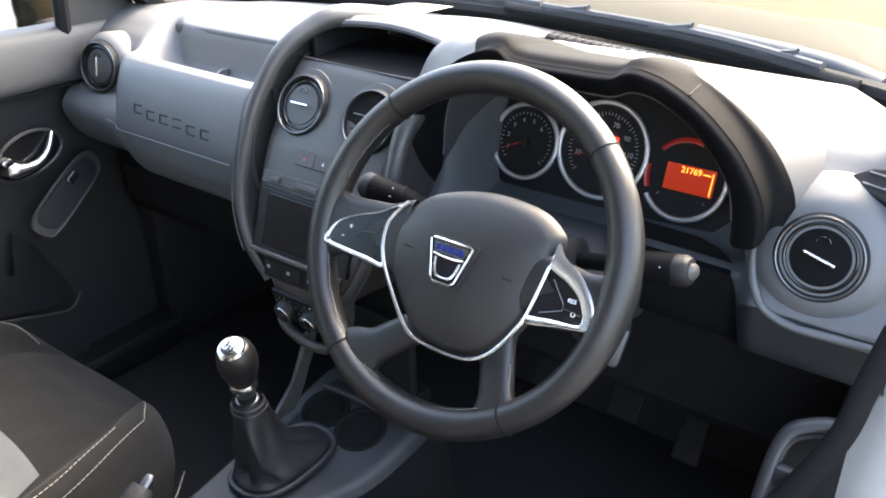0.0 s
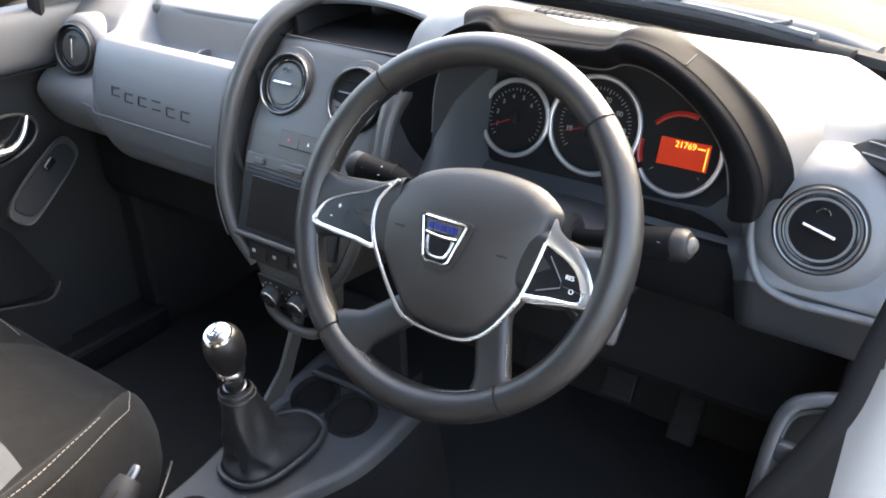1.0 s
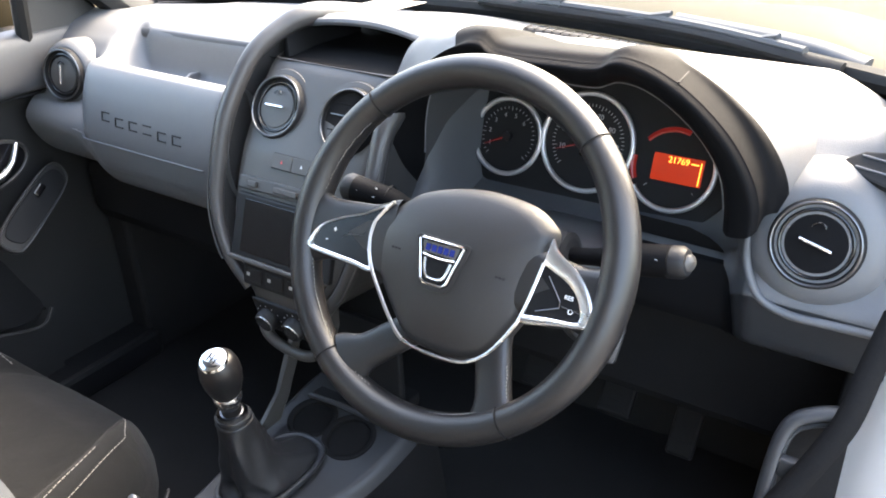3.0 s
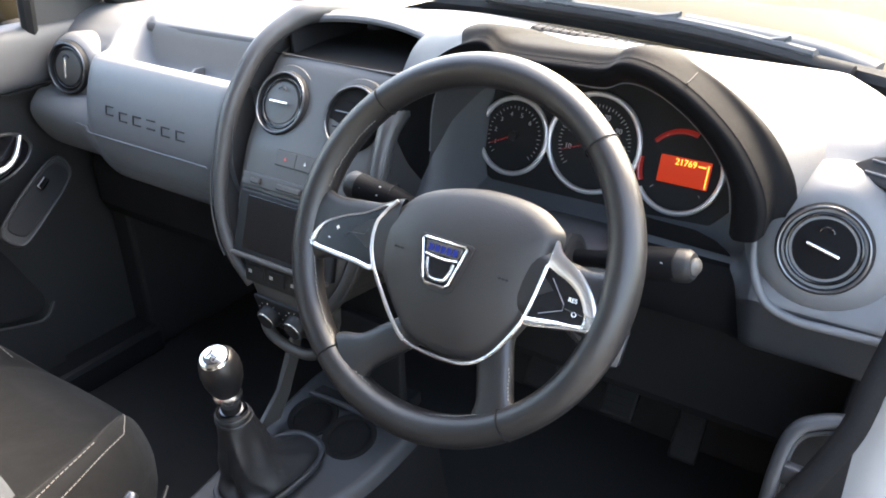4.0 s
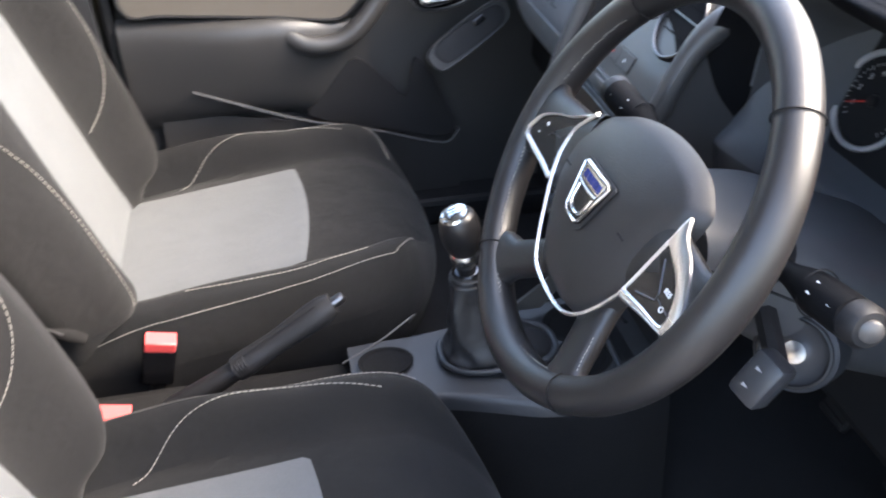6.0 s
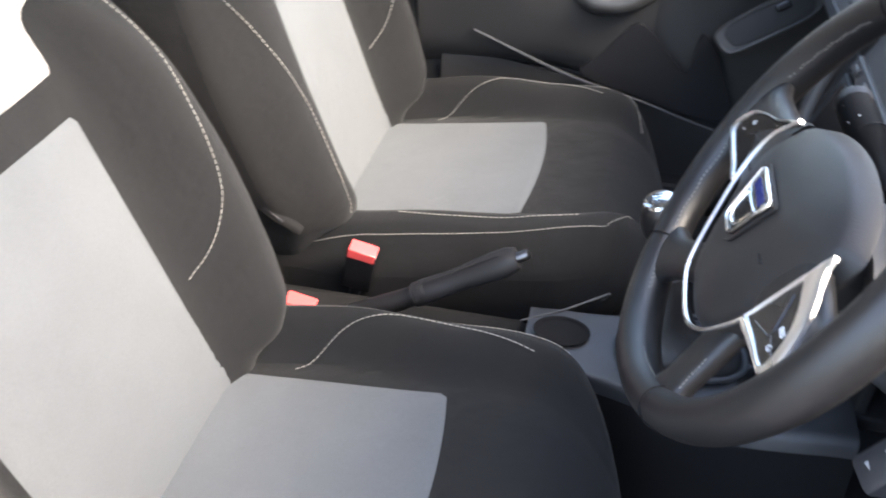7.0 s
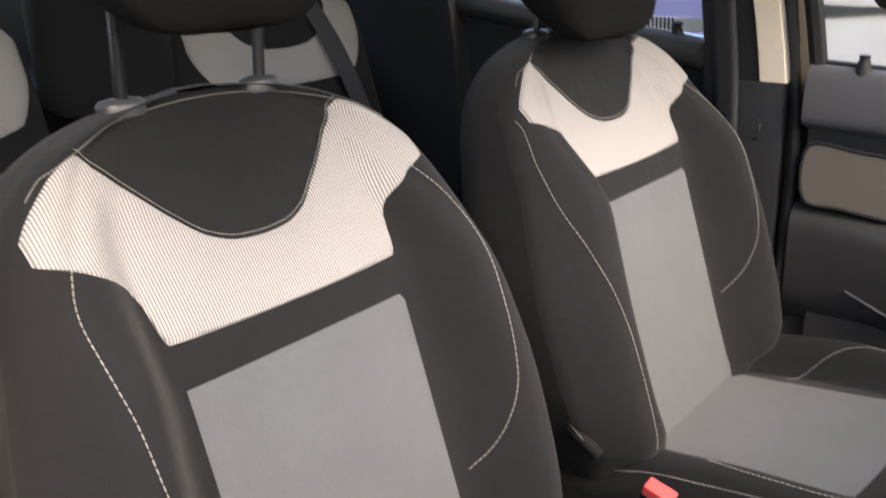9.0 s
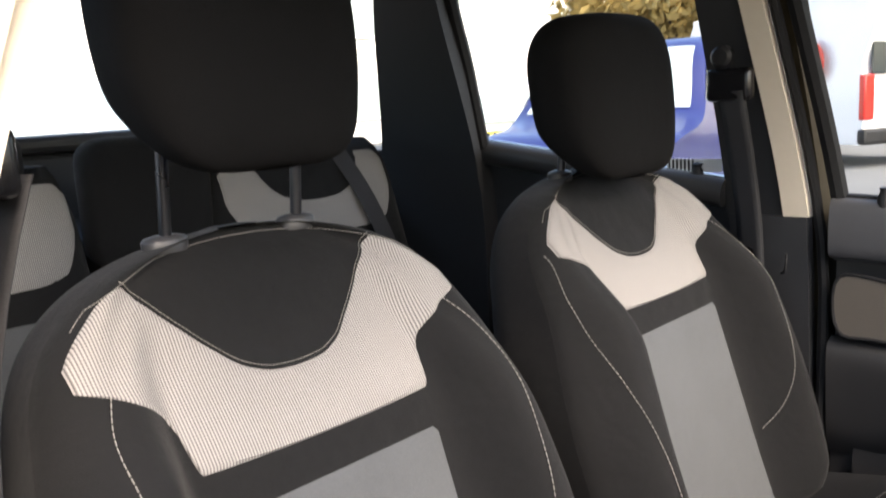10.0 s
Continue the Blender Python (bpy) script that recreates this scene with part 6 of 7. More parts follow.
# ---- doors ----
def make_passenger_door():
    d = thing("passenger_door", (-0.70, -0.1, 0.42), "grey plastic passenger door, closed, with a beige cloth insert", "car door")
    X = lambda z: MX - side_x(z)
    part("door_skin", wall_sheet((-0.545, -0.545), (0.36, 0.36), 0.42, (1.085, 1.045), -1, 0.10, 16, 12, 0.03), DOORGREY, d, "dark grey plastic door lining")
    part("door_outer", wall_sheet(-0.56, 0.40, 0.40, (1.08, 1.04), -1, 0.02, 8, 8, 0.13), PAINT, d, "bronze painted outer skin")

    def relief(f, nu, nv, mat, name, label, back=0.03):
        bm = bmesh.new()
        _, vs = grid(f, nu, nv, bm=bm)
        return part(name, bm, mat, d, label)

    # tall rounded band under the window, in lighter plastic for the light it catches
    face = [(-0.012, 1.106), (0.008, 1.104), (0.019, 1.094), (0.024, 1.070), (0.026, 1.035), (0.024, 1.010), (0.014, 0.998), (-0.012, 0.994)]

    def band(u, v):
        q = smooth_line([(a, 0, b) for a, b in face], 25)[int(round(v * 24))]
        y = -0.542 + 0.902 * u
        return Vector((X(1.05) + q.x * (1 + 0.25 * math.sin(math.pi * u)), y, q.z - 0.030 * u + 0.006 * sstep(0.6, 1.0, u) * (1.10 - q.z) / 0.1))

    bm, vs = grid(band, 40, 24)
    cap(bm, vs[0])
    cap(bm, vs[-1][::-1])
    part("sill_band", bm, DARKDASH, d, "rounded band under the window, toned lighter for the light it catches")
    part("band_groove", tube([Vector((X(1.0) + 0.018, -0.535 + 0.80 * i / 20, 0.996 - 0.026 * i / 20)) for i in range(21)], 0.002, 6), MATT, d)
    # beige cloth insert
    ins = [(-0.525, 0.864), (-0.455, 0.855), (-0.340, 0.845), (-0.241, 0.836), (-0.165, 0.826), (-0.125, 0.834), (-0.078, 0.886), (-0.050, 0.932), (-0.062, 0.945), (-0.258, 0.955), (-0.428, 0.961), (-0.525, 0.963)]
    poly = [(p.x, p.y) for p in smooth_line([(a, b, 0) for a, b in ins], 60, True)]
    part("cloth_insert", prism(poly, facing((X(0.92) + 0.014, 0, 0), (1, 0, 0)), 0.005, 0.002), BEIGE, d, "beige cloth insert")
    part("insert_seam", tube([Vector((X(0.92) + 0.018, a, b)) for a, b in poly], 0.0035, 6, True), MATT, d)
    # armrest shelf and pull handle that sweeps up round the insert
    prof = [(-0.03, 0.846), (0.010, 0.840), (0.030, 0.832), (0.040, 0.812), (0.039, 0.780), (0.030, 0.725), (0.014, 0.660), (-0.03, 0.620)]

    def arm(u, v):
        q = smooth_line([(a, 0, b) for a, b in prof], 25)[int(round(v * 24))]
        k = (1 - 0.85 * sstep(0.62, 1.0, u)) * (0.40 + 0.60 * sstep(0.0, 0.5, u))
        return Vector((X(0.8) + q.x * k, -0.545 + 0.46 * u, q.z - 0.03 * sstep(0.6, 1.0, u)))

    bm, vs = grid(arm, 30, 24)
    cap(bm, vs[0])
    part("armrest", bm, DOORGREY, d, "padded grey armrest")
    pull = smooth_line([(-0.650, -0.268, 0.814), (-0.636, -0.240, 0.802), (-0.624, -0.197, 0.784), (-0.624, -0.140, 0.789), (-0.630, -0.092, 0.824), (-0.640, -0.048, 0.882), (-0.650, -0.018, 0.932), (-0.656, -0.020, 0.964), (-0.660, -0.060, 0.981), (-0.662, -0.113, 0.990), (-0.664, -0.194, 0.999), (-0.665, -0.260, 1.003), (-0.667, -0.40, 1.006), (-0.668, -0.535, 1.006)], 84)
    part("pull_handle", tube(pull, [0.012 + 0.009 * sstep(0.0, 0.10, i / 83) - 0.003 * sstep(0.45, 0.60, i / 83) for i in range(84)], 14, flat=0.9), DOORGREY, d, "smooth grey pull handle")
    # release lever in its oval cup
    H = facing((X(0.88) + 0.022, 0.064, 0.873), (1, 0.1, 0.05)) @ pose(0, 0, 0, 0, 0, 10)
    ring = [(0.068 * math.cos(a) * (1 - 0.1 * math.sin(a)), 0.036 * math.sin(a)) for a in [2 * math.pi * i / 40 for i in range(40)]]
    cup = part("handle_cup", prism(ring, H, 0.006, 0.003), BLACK, d, "black oval handle cup")
    part("cup_rim", tube([H @ Vector((x * 1.04, y * 1.06, 0.006)) for x, y in ring], 0.0035, 8, True), DOORGREY, cup)
    lev = smooth_line([(-0.050, -0.004, 0.010), (-0.03, -0.012, 0.016), (0.0, -0.016, 0.020), (0.03, -0.006, 0.018), (0.058, 0.018, 0.010)], 24)
    part("release_lever", tube([H @ p for p in lev], [0.010, 0.012, 0.013, 0.013, 0.013, 0.012, 0.011, 0.010, 0.009, 0.008, 0.007, 0.007, 0.006, 0.006, 0.006, 0.005, 0.005, 0.005, 0.005, 0.0045, 0.0045, 0.004, 0.004, 0.003], 10, flat=1.15), SATIN, cup, "bright chrome release lever")
    part("lock_knob", box((-0.056, 0.000, 0.006), (-0.036, 0.016, 0.018), 0.004, H), CHROME, cup)
    # window switch pod
    W = facing((X(0.8) + 0.034, 0.120, 0.790), (0.93, 0.0, 0.36))
    pod = [(-0.098, -0.050), (-0.080, -0.070), (-0.060, -0.070), (0.000, -0.034), (0.055, 0.004), (0.070, 0.026), (0.062, 0.050), (0.040, 0.052), (-0.010, 0.026), (-0.060, -0.006), (-0.090, -0.030)]
    pp = [(p.x, p.y) for p in smooth_line([(a, b, 0) for a, b in pod], 48, True)]
    podo = part("switch_pod", prism(pp, W, 0.012, 0.005), DOORGREY, d, "grey window switch pod")
    part("window_switch", box((0.002, 0.004, 0.012), (0.028, 0.018, 0.018), 0.003, W @ pose(0, 0, 0, 0, 0, 31)), BLACK, podo, "black window switch")
    part("pod_rim", tube([W @ Vector((x * 0.98, y * 0.97, 0.0115)) for x, y in pp], 0.0030, 8, True), DOORGREY, podo)
    part("pod_face", prism([(x * 0.86, y * 0.80) for x, y in pp], W @ Matrix.Translation((0, 0, 0.0112)), 0.0012), SOFT, podo)
    part("pod_groove", tube([W @ Vector((x * 0.84, y * 0.78, 0.0122)) for x, y in pp], 0.0012, 5, True), MATT, podo)
    # map pocket, its shade drawn as a dark plate, with its bright lip
    pk = [(-0.215, 0.632), (-0.185, 0.670), (-0.150, 0.715), (-0.120, 0.746), (-0.095, 0.735), (-0.050, 0.688), (-0.016, 0.654), (-0.006, 0.700), (0.003, 0.736), (0.020, 0.722), (0.036, 0.700), (0.060, 0.645), (0.082, 0.596), (0.084, 0.574), (0.060, 0.560), (-0.020, 0.577), (-0.090, 0.596)]
    pkp = [(p.x, p.y) for p in smooth_line([(a, b, 0) for a, b in pk], 50, True)]
    part("pocket_shade", prism(pkp, facing((X(0.65) + 0.004, 0, 0), (1, 0, 0)), 0.006, 0.002), MATT, d, "dark plate standing in for the shade in the map pocket")
    lip = smooth_line([(X(0.7) + 0.016, -0.43, 0.705), (X(0.65) + 0.020, -0.24, 0.634), (X(0.6) + 0.026, -0.10, 0.600), (X(0.6) + 0.03, 0.03, 0.560), (X(0.6) + 0.03, 0.068, 0.556), (X(0.6) + 0.028, 0.090, 0.580)], 40)
    part("pocket_lip", tube(lip, 0.0035, 8), DOORGREY, d, "thin pale pocket lip")
    part("lower_panel", wall_sheet(-0.50, 0.10, 0.42, (0.66, 0.56), -1, 0.03, 8, 5, 0.012), DOORGREY, d)
    # frame round the window, mirror corner, glass
    part("window_frame", tube(smooth_line([(MX - side_x(1.06) - 0.02, 0.36, 1.05), (MX - side_x(1.25) - 0.02, 0.17, 1.28), (MX - side_x(1.48) - 0.02, -0.06, 1.49), (MX - side_x(1.6) - 0.02, -0.22, 1.605), (MX - side_x(1.62) - 0.02, -0.40, 1.625), (MX - side_x(1.62) - 0.02, -0.62, 1.625)], 24), 0.022, 8), RUBBER, d, "black window frame")
    part("frame_post", tube([Vector((MX - side_x(z) - 0.015, -0.530 - 0.11 * (z - 1.07), z)) for z in [1.05 + 0.57 * i / 8 for i in range(9)]], 0.016, 8), RUBBER, d)
    tri = [(0.195, 1.045), (0.385, 1.035), (0.205, 1.250), (0.190, 1.24)]
    part("mirror_corner", prism(tri, facing((X(1.1) - 0.01, 0, 0), (1, 0, 0)), 0.018, 0.004), PILLAR, d, "dark triangular mirror corner")
    part("corner_post", tube([Vector((X(1.06) + 0.004, 0.192, 1.045)), Vector((X(1.3), 0.178, 1.28))], 0.014, 8), RUBBER, d)
    g = part("window_glass", wall_sheet((-0.53, -0.60), (0.19, -0.14), 1.06, 1.61, -1, 0.004, 4, 6, 0.03), GLASS, d, "clear side window")
    g.visible_shadow = False
    part("belt_seal", tube([Vector((X(1.09) - 0.012, -0.535 + 0.73 * i / 12, 1.105 - 0.034 * i / 12)) for i in range(13)], 0.008, 6), RUBBER, d)
    part("lock_pin", lathe([(0.013, -0.02), (0.012, 0.004), (0.008, 0.014), (0.010, 0.020), (0.001, 0.022)], Matrix.Translation((X(1.08) + 0.004, -0.455, 1.105)), 16), SOFT, d, "black lock pin")
    m = thing("door_mirror", (-0.82, 0.22, 1.0), "black door mirror outside the passenger window", "door mirror")
    part("mirror_case", box((-0.98, 0.20, 1.02), (-0.80, 0.30, 1.16), 0.035, seg=4), PAINT, m)
    part("mirror_glass", box((-0.965, 0.192, 1.035), (-0.815, 0.199, 1.145), 0.003), CHROME, m)
    part("mirror_foot", box((-0.83, 0.22, 0.99), (-0.775, 0.27, 1.06), 0.012), SOFT, m)
    return d


def make_rear_door(side, name, label):
    d = thing(name, (MX + side * 0.75, -1.1, 0.42), label, "car door", "rear doors")
    X = lambda z: MX + side * side_x(z)
    part("door_skin", wall_sheet(-1.34, -0.745, 0.42, (1.190, 1.100), side, 0.10, 10, 10, 0.02), PILLAR, d, "dark plastic door lining")
    part("door_outer", wall_sheet(-1.38, -0.60, 0.40, (1.185, 1.090), side, 0.02, 8, 8, 0.125), PAINT, d, "bronze painted outer skin")
    roll = [Vector((X(1.1) - side * 0.004, -1.34 + 0.60 * i / 14, 1.188 - 0.080 * i / 14)) for i in range(15)]
    part("sill_roll", tube(roll, 0.022, 12, flat=1.3, up=(0, 0, 1)), DOORGREY, d)
    part("sill_edge", tube([p + Vector((side * 0.016, 0, 0.026)) for p in roll], 0.005, 6), SATIN, d, "thin bright window edge")
    part("lock_pin", lathe([(0.012, -0.02), (0.011, 0.004), (0.007, 0.012), (0.012, 0.018), (0.001, 0.022)], Matrix.Translation((X(1.1) + side * 0.004, -0.80, 1.145)), 16), SOFT, d, "black lock pin")
    part("window_frame", tube(smooth_line([(X(1.2) + side * 0.01, -1.335, 1.20), (X(1.35) + side * 0.01, -1.325, 1.38), (X(1.58) + side * 0.01, -1.295, 1.58), (X(1.62) + side * 0.02, -1.2, 1.625), (X(1.62) + side * 0.02, -0.75, 1.625)], 24), 0.018, 8), RUBBER, d, "black window frame")
    g = part("window_glass", wall_sheet((-1.335, -1.30), (-0.745, -0.75), (1.19, 1.11), 1.62, side, 0.004, 4, 6, 0.03), GLASS, d, "clear side window")
    g.visible_shadow = False
    if side < 0:
        xl = X(1.165) - 0.026
        sticker = part("window_label", box((xl - 0.0008, -0.870, 1.146), (xl + 0.0008, -0.752, 1.172), 0.0004), WHITE, d, "white paper label with dark bars")
        for i in range(7):
            part("label_bar", box((xl + 0.0006, -0.866 + 0.0085 * i, 1.148), (xl + 0.0016, -0.862 + 0.0085 * i, 1.171)), MATT, sticker)
    return d


make_passenger_door()
make_rear_door(-1, "rear_door", "dark trimmed rear door, closed, on the passenger side")
make_rear_door(1, "rear_door", "dark trimmed rear door, closed, on the driver side")


def make_driver_door():
    """The driver's door, swung wide open on its front hinges."""
    d = thing("driver_door", (0.87, 0.40, 0.42), "grey plastic driver door, standing wide open on its hinges", "car door")
    m = Matrix.Translation((0.87, 0.40, 0)) @ pose(0, 0, 0, 0, 0, 68) @ Matrix.Translation((-(MX + 0.76), -0.36, 0))

    def swung(bm):
        bmesh.ops.transform(bm, matrix=m, verts=bm.verts)
        return bm

    part("door_skin", swung(wall_sheet(-0.60, 0.36, 0.42, (1.085, 1.045), 1, 0.10, 12, 10, 0.03)), DOORGREY, d, "grey plastic door lining")
    part("door_outer", swung(wall_sheet(-0.62, 0.38, 0.40, (1.08, 1.04), 1, 0.02, 8, 8, 0.13)), PAINT, d, "bronze painted outer skin")
    X = lambda z: MX + side_x(z)
    part("armrest", swung(box((X(0.8) - 0.03, -0.58, 0.77), (X(0.8) + 0.04, -0.12, 0.84), 0.022, seg=3)), DOORGREY, d)
    part("window_frame", swung(tube(smooth_line([(X(1.06) + 0.03, 0.34, 1.05), (X(1.25) + 0.03, 0.15, 1.28), (X(1.48) + 0.03, -0.08, 1.49), (X(1.6) + 0.03, -0.24, 1.60), (X(1.62) + 0.03, -0.62, 1.62), (X(1.4) + 0.03, -0.61, 1.36), (X(1.06) + 0.03, -0.60, 1.07)], 40), 0.020, 8)), RUBBER, d, "black window frame")
    g = part("window_glass", swung(wall_sheet((-0.60, -0.60), (0.30, -0.16), 1.06, 1.60, 1, 0.004, 4, 6, 0.035)), GLASS, d, "clear side window")
    g.visible_shadow = False
    for z in (0.55, 0.92):
        part("hinge", box((0.80, 0.36, z - 0.03), (0.89, 0.42, z + 0.03), 0.008), STEEL, d)
    return d


make_driver_door()


def make_belt(side, name):
    b = thing("seat_belt", (MX + side * 0.66, -0.66, 0.45), "black seat belt hanging on the centre pillar", "seat belt", "front seat belts")
    X = lambda z, o=0.0: MX + side * (side_x(z) - 0.030 - o)
    zt = 1.312 if side < 0 else 1.285
    top = Vector((X(zt + 0.01), -0.686 if side < 0 else -0.756, zt))
    part("belt_guide", box((-0.010, -0.042, -0.028), (0.016, 0.042, 0.030), 0.010, Matrix.Translation(top), 3), BLACK, b, "black belt guide loop")
    part("guide_bolt", lathe([(0.020, -0.008), (0.020, 0.006), (0.014, 0.012), (0.001, 0.013)], facing(top + Vector((-side * 0.012, -0.01, 0.050)), (-side, 0, 0)), 20), SOFT, b)
    def strap(off, twist):
        pts = [Vector((X(z, off), (-0.690 if side < 0 else -0.76) + off * 0.6 + 0.02 * sstep(1.3, 0.6, z), z)) for z in [zt - 0.01 - (zt - 0.49) * i / 16 for i in range(17)]]
        def f(u, v):
            q = pts[int(round(u * 16))]
            return q + Vector((0.004 * side * v * twist, -0.024 + 0.048 * v, 0))
        return grid(f, 16, 4)[0]
    bm = strap(0.0, 1.0)
    ob = part("webbing", bm, WEBBING, b, "black woven belt webbing")
    sol = ob.modifiers.new("thickness", "SOLIDIFY")
    sol.thickness = 0.0016
    ob = part("webbing", strap(0.016, -3.0), WEBBING, b)
    sol = ob.modifiers.new("thickness", "SOLIDIFY")
    sol.thickness = 0.0016
    part("belt_tongue", box((-0.006, -0.026, -0.03), (0.006, 0.026, 0.03), 0.005, Matrix.Translation((X(0.98, 0.02), -0.680 if side < 0 else -0.75, 0.985))), BLACK, b, "black belt tongue")
    hy = 0.0 if side < 0 else -0.07
    part("coat_hook", tube(smooth_line([(X(1.0), -0.615 + hy, 1.000), (X(1.0, 0.02), -0.607 + hy, 0.995), (X(1.0, 0.022), -0.609 + hy, 0.972), (X(1.0, 0.008), -0.620 + hy, 0.965)], 12), 0.0022, 6), MATT, b)
    return b


make_belt(-1, "seat_belt")
make_belt(1, "seat_belt")


# footwell side trim by the driver's sill
k = thing("kick_panel", (0.73, 0.18, 0.62), "black curved kick panel trim beside the pedals", "trim panel")
line = smooth_line([(0.688, 0.00, 0.60), (0.687, 0.050, 0.70), (0.686, 0.086, 0.769), (0.6865, 0.104, 0.806), (0.690, 0.119, 0.836), (0.698, 0.127, 0.852), (0.711, 0.132, 0.860), (0.727, 0.136, 0.866), (0.746, 0.140, 0.868)], 36)
part("trim_bow", tube(line, 0.0062, 12, flat=1.4), CONSOLE, k, "rounded dark trim bow")
inner_line = [p + (Vector((0.716, 0.11, 0.80)) - p) * 0.22 + Vector((0, 0.004, 0)) for p in line[6:-3]]
part("trim_bow_inner", tube(inner_line, 0.0026, 8), COLLAR2, k)
part("trim_sheet", grid(lambda u, v: line[int(round(u * 35))].lerp(Vector((0.745, 0.175, 0.50 + 0.33 * u)), v) + Vector((0, 0.008, 0)), 35, 6)[0], DULLBLACK, k)
part("release_lever", box((-0.010, -0.006, -0.012), (0.010, 0.006, 0.012), 0.003, Matrix.Translation((0.703, 0.108, 0.806))), COLLAR2, k, "small grey release lever")
part("edge_seal", tube(smooth_line([(0.664, 0.045, 0.66), (0.690, 0.070, 0.750), (0.712, 0.090, 0.798), (0.729, 0.108, 0.833), (0.744, 0.130, 0.870), (0.751, 0.158, 0.915), (0.760, 0.185, 0.965)], 30), 0.0125, 12), DULLBLACK, k, "thick black door seal")


def make_pedal(x, y, z, w, h, label):
    p = thing("pedal", (x, y, 0.40), label, "pedal", "pedals")
    m = facing((x, y, z), (0, -0.8, 0.6))
    pad = part("pedal_pad", box((-w, -h, -0.006), (w, h, 0.006), 0.005, m), RUBBER, p, "ribbed rubber pad")
    for i in range(4):
        part("pad_rib", box((-w * 0.85, -h + h * (0.3 + 0.45 * i), 0.006), (w * 0.85, -h + h * (0.42 + 0.45 * i), 0.009), 0, m), RUBBER, pad)
    part("pedal_arm", tube([Vector((x, y + 0.004, z)), Vector((x, y + 0.08, z + 0.10)), Vector((x, y + 0.16, z + 0.24))], 0.008, 8), MATT, p)


make_pedal(0.395, 0.42, 0.56, 0.028, 0.026, "black rubber brake pedal in the dark footwell")
make_pedal(0.505, 0.44, 0.545, 0.022, 0.055, "black rubber accelerator pedal in the dark footwell")
make_pedal(0.255, 0.42, 0.56, 0.028, 0.026, "black rubber clutch pedal in the dark footwell")


# ---- rear bench ----
def make_rear_back(x, w, label, k=1.0):
    s = thing("rear_bench_seat", (x, -1.55, 0.60), label, "car seat", "rear seat backs")

    def surf(px, z, lift=0.0):
        a = min(0.999, abs(px) / w)
        t = 0.06 * max(0.0, 1 - max(0.0, (z - 1.12) / (1.240 - 1.12)) ** 3) ** 0.5
        return Vector((x + px, -1.36 - 0.30 * (z - 0.65) - 0.06 + t * (1 - a**6) ** 0.4 + lift, z))

    def body(u, v):
        z = 0.58 + (1.2395 - 0.58) * u
        a = 2 * math.pi * v
        c, q = math.cos(a), math.sin(a)
        px = w * (1 - 0.12 * sstep(1.08, 1.24, z)) * math.copysign(abs(c) ** 0.5, c)
        p = surf(px * 0.995, z)
        if q < 0:
            p.y = -1.36 - 0.30 * (z - 0.65) - 0.10
        return p

    bm, vs = grid(body, 30, 48, False, True)
    cap(bm, vs[-1])
    b = part("backrest", bm, CLOTH, s, "black cloth rear backrest")
    low = [(0.0, 1.040), (0.12, 1.040), (0.18, 1.050), (0.21, 1.085), (0.228, 1.125)]
    top = [(0.0, 1.120), (0.05, 1.123), (0.09, 1.136), (0.12, 1.160), (0.14, 1.192), (0.15, 1.214), (0.18, 1.214), (0.205, 1.210), (0.228, 1.190)]
    part("yoke_panel", panel_u(lambda px, z, l: surf(px, z, l), lambda q: smooth_table(low, abs(q) / k), lambda q: smooth_table(top, abs(q) / k), -0.228 * k, 0.228 * k, 120, 10), PALE, b, "pale ribbed cloth yoke")
    part("middle_panel", panel_v(lambda px, z, l: surf(px, z, l), lambda z: -0.12, lambda z: 0.12, 0.66, 1.0, 12, 12), GREY, b)

    def head(u, v):
        th, ph = math.pi * (u - 0.5), 2 * math.pi * v
        cz = math.copysign(abs(math.sin(th)) ** 0.6, th)
        cr = max(0.0, math.cos(th)) ** 0.45
        return Vector((x + 0.125 * cr * math.copysign(abs(math.cos(ph)) ** 0.55, math.cos(ph)), -1.560 + 0.052 * cr * math.copysign(abs(math.sin(ph)) ** 0.6, math.sin(ph)), 1.258 + 0.052 * cz))
    bm, _ = grid(head, 20, 36, False, True)
    part("headrest", bm, CLOTH, s, "low black rear headrest")
    return s


make_rear_back(-0.262, 0.262, "black cloth rear seat back with a pale yoke, passenger side")
rear_d = make_rear_back(0.462, 0.205, "black cloth rear seat back with a pale yoke, driver side", 0.82)
part("centre_headrest", box((-0.025, -1.62, 1.04), (0.235, -1.515, 1.282), 0.045, seg=4), CLOTH, rear_d, "tall black centre headrest")
c = thing("rear_seat_cushion", (MX, -1.3, 0.40), "black cloth rear bench cushion on the floor", "car seat")
part("cushion", box((MX - 0.62, -1.56, 0.40), (MX + 0.62, -1.08, 0.66), 0.05, seg=4), CLOTH, c)
part("bench_base", box((MX - 0.60, -1.54, 0.362), (MX + 0.60, -1.14, 0.41), 0.01), SOFT, c)
rb = thing("rear_belt", (-0.42, -1.45, 0.7), "black rear seat belt over the bench", "seat belt")
part("webbing", tube(smooth_line([(-0.34, -1.56, 1.26), (-0.39, -1.48, 1.10), (-0.45, -1.44, 0.90), (-0.50, -1.42, 0.70)], 16), 0.024, 6, flat=0.06, up=(0, 1, 0.2)), WEBBING, rb)


